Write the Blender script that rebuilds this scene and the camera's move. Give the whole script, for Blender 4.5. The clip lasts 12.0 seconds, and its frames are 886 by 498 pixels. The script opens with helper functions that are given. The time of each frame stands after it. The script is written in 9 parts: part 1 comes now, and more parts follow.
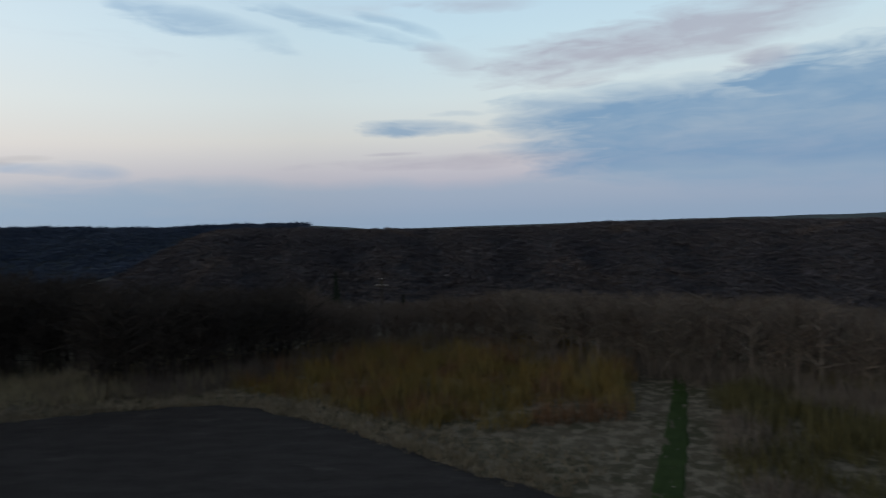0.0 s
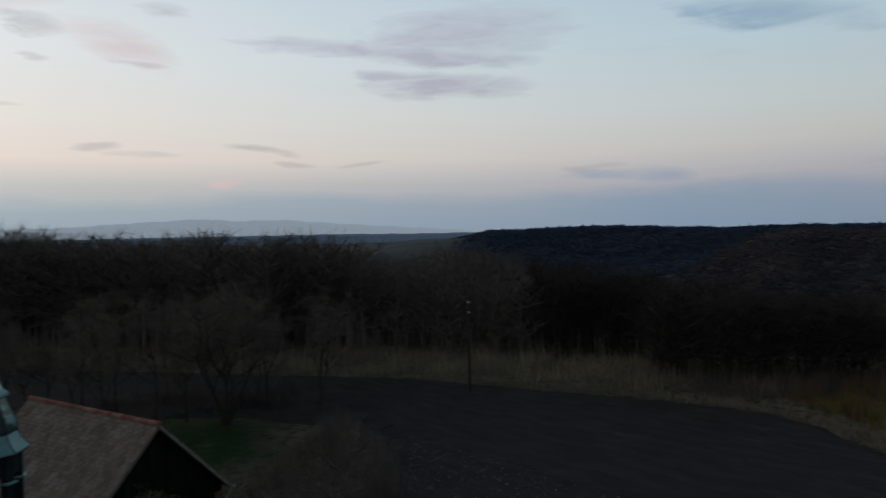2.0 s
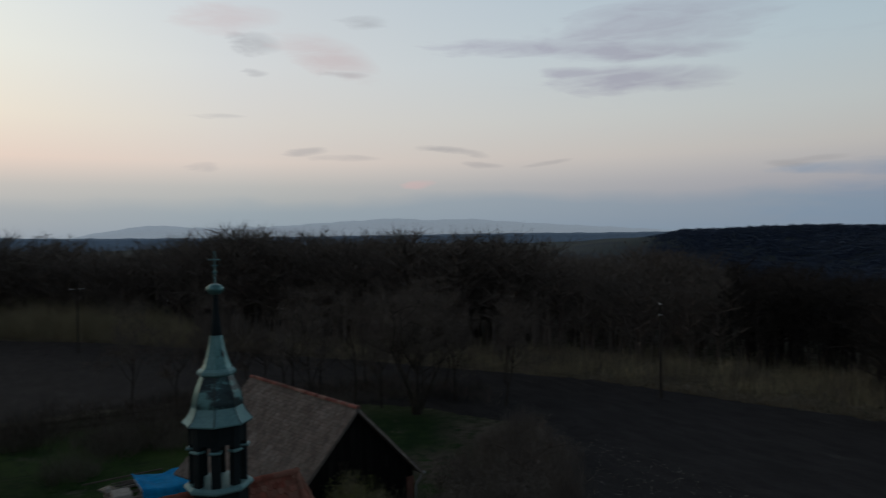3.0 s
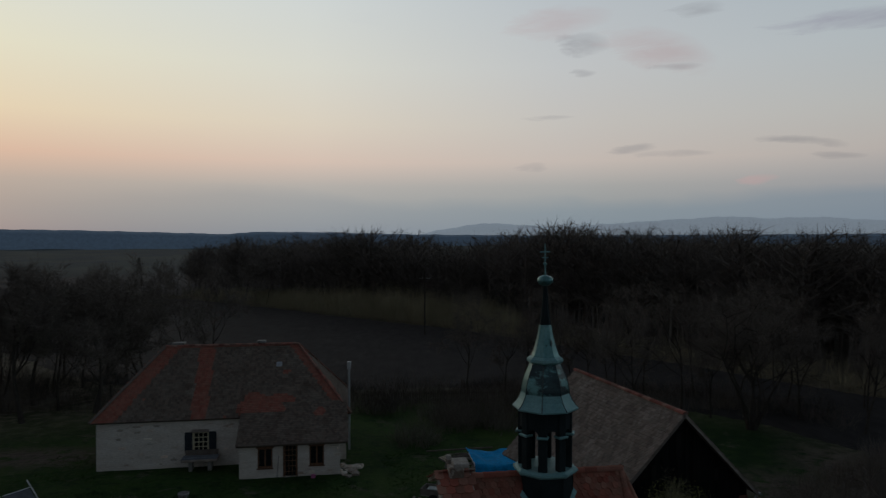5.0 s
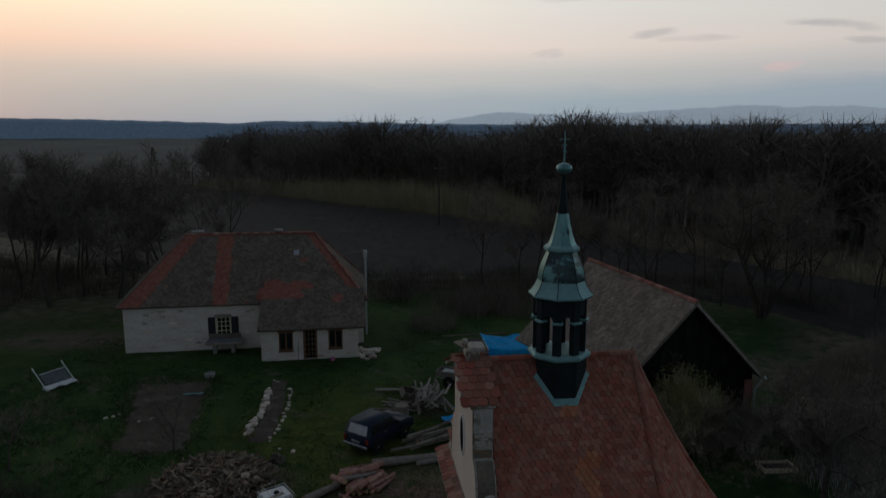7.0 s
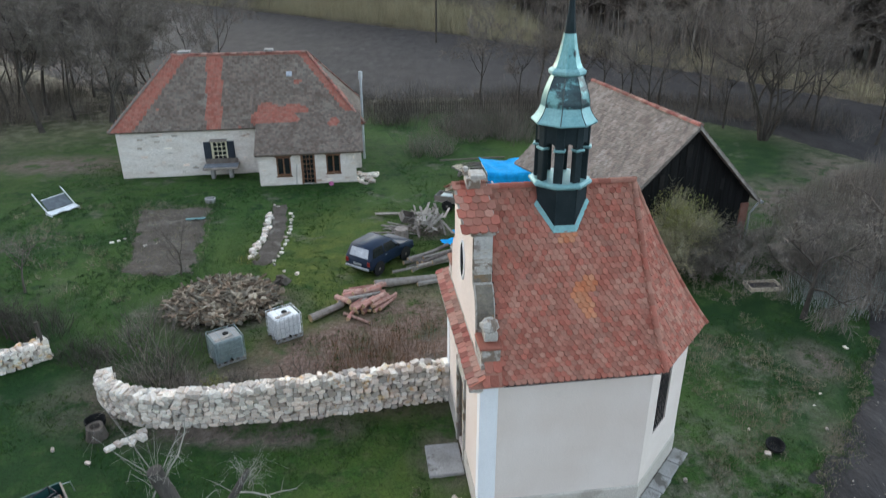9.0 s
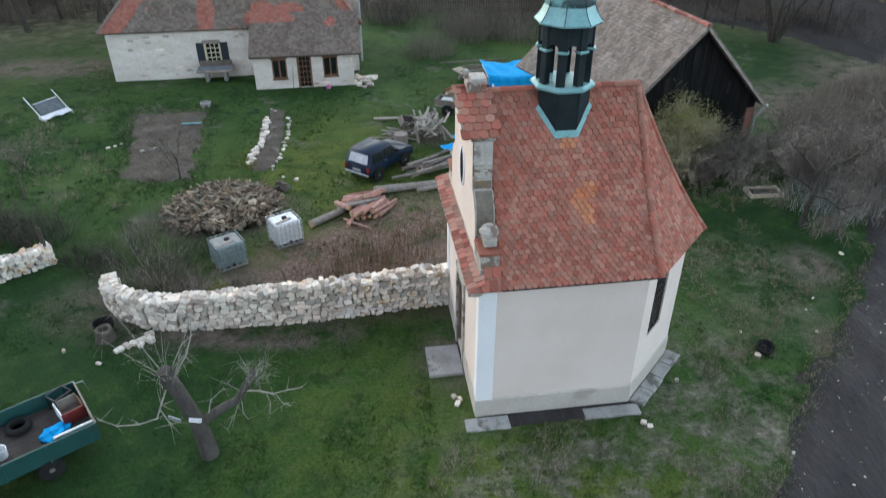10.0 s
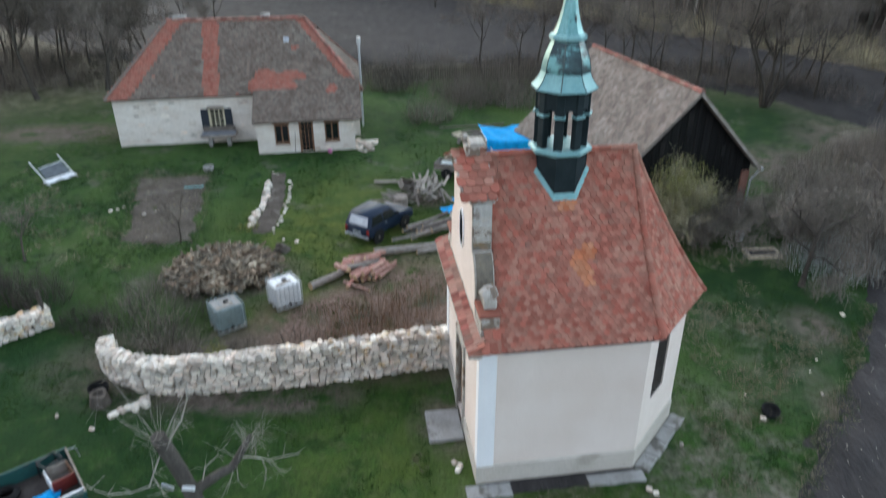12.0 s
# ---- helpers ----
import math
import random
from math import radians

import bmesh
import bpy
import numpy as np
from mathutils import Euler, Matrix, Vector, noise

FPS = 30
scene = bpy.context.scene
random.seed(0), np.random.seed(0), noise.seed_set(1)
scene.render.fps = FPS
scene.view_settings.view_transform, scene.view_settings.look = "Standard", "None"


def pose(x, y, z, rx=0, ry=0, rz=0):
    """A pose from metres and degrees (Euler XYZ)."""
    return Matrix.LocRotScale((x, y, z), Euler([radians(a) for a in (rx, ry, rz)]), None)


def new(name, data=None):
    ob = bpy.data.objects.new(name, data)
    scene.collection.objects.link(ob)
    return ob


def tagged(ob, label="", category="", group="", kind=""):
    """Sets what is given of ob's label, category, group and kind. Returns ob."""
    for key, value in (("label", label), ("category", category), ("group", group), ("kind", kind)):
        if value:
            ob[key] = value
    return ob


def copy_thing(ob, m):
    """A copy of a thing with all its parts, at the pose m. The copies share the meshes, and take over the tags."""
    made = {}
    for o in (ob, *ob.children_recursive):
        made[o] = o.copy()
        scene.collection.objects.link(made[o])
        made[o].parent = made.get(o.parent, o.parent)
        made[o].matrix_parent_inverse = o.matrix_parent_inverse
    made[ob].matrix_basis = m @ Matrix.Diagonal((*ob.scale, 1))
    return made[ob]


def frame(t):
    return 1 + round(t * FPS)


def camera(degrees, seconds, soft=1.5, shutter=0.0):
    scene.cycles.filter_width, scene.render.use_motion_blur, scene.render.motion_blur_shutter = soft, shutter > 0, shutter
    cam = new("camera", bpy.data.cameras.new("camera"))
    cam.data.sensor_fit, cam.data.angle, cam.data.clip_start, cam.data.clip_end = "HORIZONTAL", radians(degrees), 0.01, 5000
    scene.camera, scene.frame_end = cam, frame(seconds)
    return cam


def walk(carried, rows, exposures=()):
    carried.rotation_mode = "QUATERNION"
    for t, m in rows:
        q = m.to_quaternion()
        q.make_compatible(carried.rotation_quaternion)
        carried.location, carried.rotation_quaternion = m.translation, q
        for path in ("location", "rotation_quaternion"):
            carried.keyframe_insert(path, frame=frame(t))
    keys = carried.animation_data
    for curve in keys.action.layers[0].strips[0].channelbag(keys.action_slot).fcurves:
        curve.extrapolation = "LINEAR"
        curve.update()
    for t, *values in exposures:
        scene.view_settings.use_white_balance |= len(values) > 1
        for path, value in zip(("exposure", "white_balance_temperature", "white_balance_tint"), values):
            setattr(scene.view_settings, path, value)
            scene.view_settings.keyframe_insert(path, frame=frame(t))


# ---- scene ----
# ---------------------------------------------------------------- camera
cam = camera(65.5, 12.0, soft=1.25, shutter=0.45)
# seconds; yaw, pitch and roll in degrees; the hovering eye, which drifts a little
ROWS = [
    (0.0, -87.03, -2.25, -2.11, 0.28, -0.61, 15.14),
    (0.5, -77.23, -1.88, -1.79, 0.29, -0.62, 15.14),
    (1.0, -66.01, -1.54, -1.93, 0.29, -0.63, 15.15),
    (1.5, -51.78, -1.14, -1.73, 0.30, -0.65, 15.15),
    (2.0, -42.69, -0.90, -1.31, 0.28, -0.65, 15.14),
    (2.5, -35.19, -0.80, -1.24, 0.25, -0.63, 15.11),
    (3.0, -27.32, -0.70, -0.94, 0.21, -0.60, 15.09),
    (3.5, -19.51, -0.52, -0.82, 0.17, -0.57, 15.06),
    (3.7, -16.45, -0.50, -0.72, 0.16, -0.56, 15.05),
    (4.5, -5.21, -0.54, -0.27, 0.13, -0.52, 15.01),
    (5.3, 0.35, -0.63, 0.03, 0.10, -0.50, 14.96),
    (5.5, 0.54, -0.61, 0.05, 0.09, -0.49, 14.95),
    (6.0, 0.48, -2.47, 0.03, 0.07, -0.47, 14.93),
    (6.5, 0.38, -5.78, 0.02, 0.05, -0.43, 14.92),
    (7.0, 0.29, -9.72, -0.01, 0.02, -0.40, 14.91),
    (7.2, 0.26, -11.25, -0.02, 0.01, -0.38, 14.90),
    (8.8, 0.08, -22.96, -0.19, -0.05, -0.10, 14.98),
    (9.0, 0.10, -24.46, -0.18, -0.05, -0.10, 14.98),
    (9.5, 0.13, -28.27, -0.16, -0.05, -0.10, 14.98),
    (10.0, 0.11, -32.26, -0.14, -0.05, -0.10, 14.98),
    (10.5, 0.08, -35.67, -0.18, -0.05, -0.10, 14.98),
    (11.0, 0.09, -36.21, -0.20, -0.05, -0.10, 14.98),
    (11.5, 0.12, -35.10, -0.25, -0.05, -0.10, 14.98),
    (12.0, 0.06, -27.12, -0.24, -0.05, -0.10, 14.98),
]
walk(
    cam,
    [(t, pose(x, y, z, 90 + pitch, 0, yaw) @ pose(0, 0, 0, 0, 0, roll)) for t, yaw, pitch, roll, x, y, z in ROWS],
    exposures=[(0.0, 0.3), (1.0, 0.15), (2.0, -0.07), (3.5, -0.36), (5.5, -0.62), (6.0, -0.62), (6.6, -0.45), (7.2, 0.08), (8.0, 1.7), (8.8, 3.0), (12.0, 3.0)],
)


# ---------------------------------------------------------------- world: dusk sky with clouds
SUN_AZ = -48.0  # degrees from +y towards +x, where the sun has gone down


def build_world():
    world = bpy.data.worlds.new("dusk_sky")
    scene.world = world
    world.use_nodes = True
    nt = world.node_tree
    nt.nodes.clear()
    N, L = nt.nodes.new, nt.links.new

    def math_(op, a, b=None, c=None, clamp=False):
        n = N("ShaderNodeMath")
        n.operation, n.use_clamp = op, clamp
        for i, v in enumerate((a, b, c)):
            if v is None:
                continue
            if isinstance(v, (int, float)):
                n.inputs[i].default_value = v
            else:
                L(v, n.inputs[i])
        return n.outputs[0]

    def ramp(fac, stops):
        n = N("ShaderNodeValToRGB")
        n.color_ramp.interpolation = "LINEAR"
        el = n.color_ramp.elements
        while len(el) < len(stops):
            el.new(0.5)
        for e, (p, c) in zip(el, stops):
            e.position, e.color = p, (*c, 1)
        L(fac, n.inputs[0])
        return n.outputs[0]

    def mix(f, a, b):
        n = N("ShaderNodeMix")
        n.data_type = "RGBA"
        for s, v in ((n.inputs[0], f), (n.inputs[6], a), (n.inputs[7], b)):
            if isinstance(v, (int, float)):
                s.default_value = v
            elif isinstance(v, tuple):
                s.default_value = (*v, 1)
            else:
                L(v, s)
        return n.outputs[2]

    tc = N("ShaderNodeTexCoord")
    sep = N("ShaderNodeSeparateXYZ")
    L(tc.outputs["Generated"], sep.inputs[0])
    x, y, z = sep.outputs
    az = math_("MULTIPLY", math_("ARCTAN2", x, y), 180 / math.pi)
    el = math_("MULTIPLY", math_("ARCSINE", z), 180 / math.pi)
    # height in the sky, 0 at 3 degrees under the level and 1 overhead, finer near the level
    h = math_("POWER", math_("DIVIDE", math_("ADD", el, 3.0, clamp=False), 93.0, clamp=True), 0.5)

    def at(e):
        return ((e + 3.0) / 93.0) ** 0.5

    west = ramp(h, [(0.0, (0.20, 0.23, 0.26)), (at(0.6), (0.195, 0.235, 0.26)), (at(2.2), (0.265, 0.285, 0.295)), (at(4.5), (0.39, 0.345, 0.315)),
                    (at(6.5), (0.62, 0.43, 0.33)), (at(9.5), (0.72, 0.60, 0.42)), (at(14), (0.72, 0.69, 0.53)), (at(20), (0.66, 0.69, 0.64)),
                    (at(30), (0.17, 0.19, 0.215)), (at(45), (0.095, 0.115, 0.14)), (1.0, (0.06, 0.075, 0.10))])
    mid = ramp(h, [(0.0, (0.19, 0.25, 0.34)), (at(0.6), (0.21, 0.275, 0.34)), (at(2.2), (0.285, 0.335, 0.37)), (at(4.5), (0.41, 0.415, 0.415)),
                   (at(6.5), (0.60, 0.53, 0.49)), (at(9.5), (0.60, 0.575, 0.545)), (at(14), (0.58, 0.60, 0.61)), (at(20), (0.52, 0.57, 0.61)),
                   (at(30), (0.165, 0.19, 0.225)), (at(45), (0.095, 0.115, 0.14)), (1.0, (0.06, 0.075, 0.10))])
    east = ramp(h, [(0.0, (0.20, 0.27, 0.42)), (at(0.6), (0.27, 0.33, 0.45)), (at(2.5), (0.36, 0.39, 0.50)), (at(4.5), (0.49, 0.49, 0.56)),
                    (at(7), (0.61, 0.63, 0.63)), (at(10), (0.61, 0.70, 0.73)), (at(15), (0.53, 0.70, 0.80)), (at(20), (0.46, 0.64, 0.79)),
                    (at(30), (0.145, 0.19, 0.245)), (at(45), (0.09, 0.115, 0.15)), (1.0, (0.06, 0.075, 0.10))])
    off = math_("ABSOLUTE", math_("SUBTRACT", math_("MODULO", math_("ADD", az, 540.0 - SUN_AZ), 360.0), 180.0))  # 0 at the sunset, 180 opposite
    near_mid = math_("MULTIPLY_ADD", off, 1 / 46.0, -0.28, clamp=True)
    near_east = math_("MULTIPLY_ADD", off, 1 / 70.0, -0.9, clamp=True)
    sky = mix(near_east, mix(near_mid, west, mid), east)

    # the unseen southern sky is dimmed to darken the walls facing it
    south = math_("ABSOLUTE", math_("SUBTRACT", math_("MODULO", math_("ADD", az, 360.0 + 360.0 - 218.0 + 180.0), 360.0), 180.0))  # 0 in the middle of the dimmed south
    dim = math_("MULTIPLY_ADD", south, -1 / 25.0, 3.6, clamp=True)
    sky = mix(math_("MULTIPLY", dim, 0.9), sky, (0.085, 0.10, 0.13))

    # clouds: long flat wisps, denser where the banks lie
    comb = N("ShaderNodeCombineXYZ")
    L(math_("MULTIPLY", az, 0.055), comb.inputs[0])
    L(math_("MULTIPLY", el, 0.24), comb.inputs[1])
    noise_big = N("ShaderNodeTexNoise")
    noise_big.inputs["Scale"].default_value, noise_big.inputs["Detail"].default_value, noise_big.inputs["Roughness"].default_value = 1.6, 6, 0.56
    noise_big.inputs["Distortion"].default_value = 0.35
    L(comb.outputs[0], noise_big.inputs["Vector"])
    streak = noise_big.outputs[0]

    ragged = N("ShaderNodeTexNoise")
    ragged.inputs["Scale"].default_value, ragged.inputs["Detail"].default_value, ragged.inputs["Roughness"].default_value = 4.2, 8, 0.58
    ragged.inputs["Distortion"].default_value = 0.6
    L(comb.outputs[0], ragged.inputs["Vector"])
    rough = math_("MULTIPLY_ADD", math_("ADD", math_("MULTIPLY", streak, 0.75), math_("MULTIPLY", ragged.outputs[0], 0.65)), 3.0, -2.1)
    az_w = math_("MULTIPLY_ADD", rough, 1.6, az)
    el_w = math_("MULTIPLY_ADD", streak, 1.2, math_("ADD", el, -0.6))

    def cloud(a, e, wa, we, lean, op):
        """A soft ragged patch round a place in the sky."""
        da = math_("SUBTRACT", az_w, a)
        de = math_("DIVIDE", math_("SUBTRACT", math_("SUBTRACT", el_w, e), math_("MULTIPLY", da, lean)), we * 1.35)
        du = math_("DIVIDE", da, wa * 1.15)
        d2 = math_("ADD", math_("MULTIPLY", du, du), math_("MULTIPLY", de, de))
        body = math_("MULTIPLY_ADD", d2, -1.0, math_("MULTIPLY_ADD", rough, 0.75 if wa < 15 else 0.35, 0.95 if we < 2.5 else 1.5), clamp=True)
        return math_("MULTIPLY", body, op)

    wisps = math_("MULTIPLY", math_("MULTIPLY_ADD", streak, 6.0, -3.6, clamp=True), math_("MULTIPLY_ADD", el, 0.12, -0.5, clamp=True))
    sky = mix(math_("MULTIPLY", wisps, math_("MULTIPLY_ADD", near_east, 0.25, 0.06)), sky, (0.42, 0.46, 0.55))
    for bank, tone in ((SLATE_CLOUDS, (0.155, 0.295, 0.48)), (LAVENDER_CLOUDS, (0.36, 0.355, 0.445)), (GREY_CLOUDS, (0.27, 0.27, 0.30)), (PINK_CLOUDS, (0.50, 0.385, 0.395)), (ROSE_CLOUDS, (0.68, 0.42, 0.42))):
        dens = None
        for row in bank:
            m = cloud(*row)
            dens = m if dens is None else math_("MAXIMUM", dens, m)
        sky = mix(math_("MULTIPLY", dens, math_("MULTIPLY_ADD", rough, 0.22, 0.92, clamp=True)), sky, tone)
    # low blue bank of haze along the level
    low = N("ShaderNodeTexNoise")
    low.inputs["Scale"].default_value, low.inputs["Detail"].default_value = 1.0, 4
    comb2 = N("ShaderNodeCombineXYZ")
    L(math_("MULTIPLY", az, 0.05), comb2.inputs[0])
    L(math_("MULTIPLY", el, 0.10), comb2.inputs[1])
    L(comb2.outputs[0], low.inputs["Vector"])
    top = math_("MULTIPLY_ADD", low.outputs[0], 5.2, 1.4)
    bandm = math_("MULTIPLY", math_("SUBTRACT", top, el), 0.9, clamp=True)
    bandm = math_("MULTIPLY", bandm, math_("MULTIPLY_ADD", near_mid, 0.52, 0.12))
    sky = mix(bandm, sky, mix(near_east, mix(near_mid, (0.26, 0.25, 0.255), (0.24, 0.31, 0.37)), (0.27, 0.385, 0.52)))
    # the sky pales towards the sunset and dims away from it
    gain = math_("POWER", 2.0, math_("MAXIMUM", math_("MINIMUM", math_("MULTIPLY_ADD", off, -0.0110, 1.06), 0.64), -0.3))
    tint = N("ShaderNodeCombineColor")
    for i in range(3):
        L(gain, tint.inputs[i])
    glow = N("ShaderNodeMix")
    glow.data_type, glow.blend_type = "RGBA", "MULTIPLY"
    glow.inputs[0].default_value = 1.0
    L(sky, glow.inputs[6])
    L(tint.outputs[0], glow.inputs[7])
    sky = glow.outputs[2]
    nish = N("ShaderNodeTexSky")
    nish.sky_type, nish.sun_disc = "NISHITA", False
    nish.sun_elevation, nish.sun_rotation = radians(1.0), radians(SUN_AZ)
    both = N("ShaderNodeMix")
    both.data_type, both.blend_type = "RGBA", "ADD"
    both.inputs[0].default_value = 0.02
    L(sky, both.inputs[6])
    L(nish.outputs[0], both.inputs[7])
    bg = N("ShaderNodeBackground")
    L(both.outputs[2], bg.inputs[0])
    bg.inputs[1].default_value = 1.0
    out = N("ShaderNodeOutputWorld")
    L(bg.outputs[0], out.inputs[0])


# clouds: azimuth, height, half width, half height (degrees), slope, density
SLATE_CLOUDS = [
    (62.8, 2.01, 12.0, 1.60, -0.040, 0.45),
    (111.7, 5.61, 15.3, 2.98, -0.081, 0.95),
    (117.6, 7.45, 8.3, 2.91, 0.020, 0.95),
    (99.1, 5.18, 5.8, 1.89, -0.056, 0.75),
    (97.4, 9.32, 5.0, 0.71, -0.046, 0.60),
    (68.7, 15.61, 7.0, 1.05, -0.186, 0.50),
    (78.8, 15.76, 8.0, 0.75, -0.221, 0.50),
    (85.6, 7.72, 5.6, 0.59, -0.062, 0.75),
    (56.6, 4.81, 4.2, 0.40, -0.016, 0.40),
    (88.2, 8.76, 2.8, 0.23, 0.010, 0.30),
    (84.5, 15.83, 3.2, 0.51, -0.300, 0.35),
    (60.2, 4.74, 2.9, 0.51, -0.062, 0.40),
]
LAVENDER_CLOUDS = [
    (100.2, 12.81, 10.1, 1.77, 0.069, 0.78),
    (109.9, 14.01, 8.7, 1.97, 0.067, 0.72),
    (112.2, 11.31, 2.7, 0.72, 0.029, 0.65),
    (87.1, 4.91, 11.1, 0.55, 0.013, 0.52),
    (83.4, 5.77, 2.1, 0.18, -0.030, 0.45),
    (87.9, 13.01, 3.2, 1.13, -0.227, 0.39),
    (90.8, 17.07, 5.1, 0.58, -0.052, 0.45),
    (39.1, 14.85, 11.9, 0.78, -0.064, 0.72),
    (44.7, 16.50, 9.1, 1.76, 0.047, 0.55),
    (44.1, 12.43, 6.8, 0.88, -0.053, 0.75),
    (38.6, 13.20, 3.5, 0.35, -0.081, 0.65),
]
GREY_CLOUDS = [
    (12.5, 15.71, 1.8, 0.64, -0.165, 0.45),
    (28.2, 7.38, 3.0, 0.27, -0.125, 0.50),
    (20.9, 17.47, 2.0, 0.45, 0.053, 0.35),
    (21.1, 17.44, 1.8, 0.35, -0.064, 0.40),
    (19.6, 6.90, 2.6, 0.27, -0.009, 0.35),
    (19.3, 13.47, 1.9, 0.25, -0.016, 0.50),
    (9.1, 9.92, 2.3, 0.20, 0.006, 0.45),
    (53.7, 5.40, 2.1, 0.28, -0.033, 0.35),
    (16.7, 7.47, 1.6, 0.31, 0.124, 0.40),
    (7.9, 5.98, 1.4, 0.32, -0.014, 0.40),
    (55.4, 5.54, 2.5, 0.22, -0.005, 0.30),
    (30.9, 6.20, 1.8, 0.23, -0.013, 0.35),
    (12.2, 13.39, 1.2, 0.26, 0.047, 0.45),
    (11.9, 13.48, 1.1, 0.24, 0.075, 0.45),
    (36.3, 6.33, 1.6, 0.18, 0.124, 0.40),
    (7.9, 6.13, 1.3, 0.25, 0.031, 0.35),
]
PINK_CLOUDS = [
    (17.7, 14.86, 4.4, 1.32, -0.238, 0.52),
    (10.2, 17.36, 4.2, 1.00, 0.060, 0.4),
]
ROSE_CLOUDS = [
    (25.6, 4.73, 1.2, 0.28, 0.093, 0.34),
]
build_world()


# ---------------------------------------------------------------- materials
def material(name, a, b, rough=0.85, scale=2.0, fine=22.0, bump=0.15, metal=0.0, spread=0.0, islands=False, c=None, stretch=(1, 1, 1), dist=0.02, c_cut=0.58):
    """Two colours mixed by broad noise, darkened and lightened by fine noise, with relief; c: patches of a third colour."""
    m = bpy.data.materials.new(name)
    m.use_nodes = True
    nt = m.node_tree
    N, L = nt.nodes.new, nt.links.new
    bsdf = nt.nodes["Principled BSDF"]
    tc, mp = N("ShaderNodeTexCoord"), N("ShaderNodeMapping")
    mp.inputs["Scale"].default_value = stretch
    L(tc.outputs["Object"], mp.inputs[0])

    def nz(s, d, r=0.55):
        n = N("ShaderNodeTexNoise")
        n.inputs["Scale"].default_value, n.inputs["Detail"].default_value, n.inputs["Roughness"].default_value = s, d, r
        L(mp.outputs[0], n.inputs["Vector"])
        return n.outputs[0]

    def rng(v, lo, hi, o0=0.0, o1=1.0):
        n = N("ShaderNodeMapRange")
        n.inputs[1].default_value, n.inputs[2].default_value, n.inputs[3].default_value, n.inputs[4].default_value = lo, hi, o0, o1
        L(v, n.inputs[0])
        return n.outputs[0]

    def mix(f, p, q, kind="MIX"):
        n = N("ShaderNodeMix")
        n.data_type, n.blend_type = "RGBA", kind
        for s, v in ((n.inputs[0], f), (n.inputs[6], p), (n.inputs[7], q)):
            if isinstance(v, (int, float)):
                s.default_value = v
            elif isinstance(v, tuple):
                s.default_value = (*v, 1)
            else:
                L(v, s)
        return n.outputs[2]

    broad, grain = nz(scale, 5), nz(fine, 4, 0.6)
    col = mix(rng(broad, 0.36, 0.64), a, b)
    if c:
        col = mix(rng(nz(scale * 0.63, 6, 0.62), c_cut, c_cut + 0.06), col, c)
    shade = N("ShaderNodeCombineColor")
    g = rng(grain, 0.25, 0.75, 0.76, 1.2)
    for i in range(3):
        L(g, shade.inputs[i])
    col = mix(1.0, col, shade.outputs[0], "MULTIPLY")
    if spread:
        if islands:
            rnd = N("ShaderNodeNewGeometry").outputs["Random Per Island"]
        else:
            rnd = N("ShaderNodeObjectInfo").outputs["Random"]
        hsv = N("ShaderNodeHueSaturation")
        L(rng(rnd, 0, 1, 1 - spread, 1 + spread), hsv.inputs["Value"])
        w = N("ShaderNodeMath")
        w.operation = "FRACT"
        w2 = N("ShaderNodeMath")
        w2.operation, w2.inputs[1].default_value = "MULTIPLY", 7.31
        L(rnd, w2.inputs[0])
        L(w2.outputs[0], w.inputs[0])
        L(rng(w.outputs[0], 0, 1, 0.5 - 0.035 * spread, 0.5 + 0.035 * spread), hsv.inputs["Hue"])
        L(rng(w.outputs[0], 0, 1, 1 + 0.4 * spread, 1 - 0.5 * spread), hsv.inputs["Saturation"])
        L(col, hsv.inputs["Color"])
        col = hsv.outputs[0]
    L(col, bsdf.inputs["Base Color"])
    L(rng(grain, 0.2, 0.8, max(0.03, rough - 0.1), min(1.0, rough + 0.08)), bsdf.inputs["Roughness"])
    bsdf.inputs["Metallic"].default_value = metal
    if rough > 0.8:
        bsdf.inputs["Specular IOR Level"].default_value = 0.12
    if bump:
        bn = N("ShaderNodeBump")
        bn.inputs["Strength"].default_value, bn.inputs["Distance"].default_value = bump, dist
        L(grain, bn.inputs["Height"])
        L(bn.outputs[0], bsdf.inputs["Normal"])
    return m


M = {}
M["plaster"] = material("cream_plaster", (0.645, 0.545, 0.475), (0.70, 0.608, 0.545), 0.9, 0.5, 40, 0.06, c=(0.60, 0.51, 0.445), c_cut=0.6)
M["plaster_white"] = material("white_plaster", (0.72, 0.715, 0.72), (0.77, 0.765, 0.765), 0.88, 0.7, 60, 0.05, c=(0.66, 0.65, 0.64), c_cut=0.66)
M["plinth"] = material("grey_plinth_plaster", (0.43, 0.385, 0.33), (0.49, 0.445, 0.39), 0.93, 0.8, 24, 0.2, c=(0.37, 0.33, 0.28), c_cut=0.62)
M["old_plaster"] = material("weathered_plaster", (0.34, 0.31, 0.27), (0.45, 0.415, 0.37), 0.95, 3.2, 14, 0.4, c=(0.20, 0.155, 0.12), c_cut=0.52)
M["tile_red"] = material("red_clay_tile", (0.295, 0.115, 0.080), (0.335, 0.138, 0.098), 0.85, 0.8, 30, 0.25, spread=0.22, islands=True, c=(0.235, 0.10, 0.078), c_cut=0.62)
M["tile_red_piece"] = material("red_clay_tile_piece", (0.30, 0.120, 0.084), (0.325, 0.132, 0.093), 0.85, 0.8, 30, 0.25, spread=0.22)
M["tile_new"] = material("new_orange_tile", (0.45, 0.175, 0.09), (0.40, 0.158, 0.085), 0.85, 4, 30, 0.2, spread=0.16)
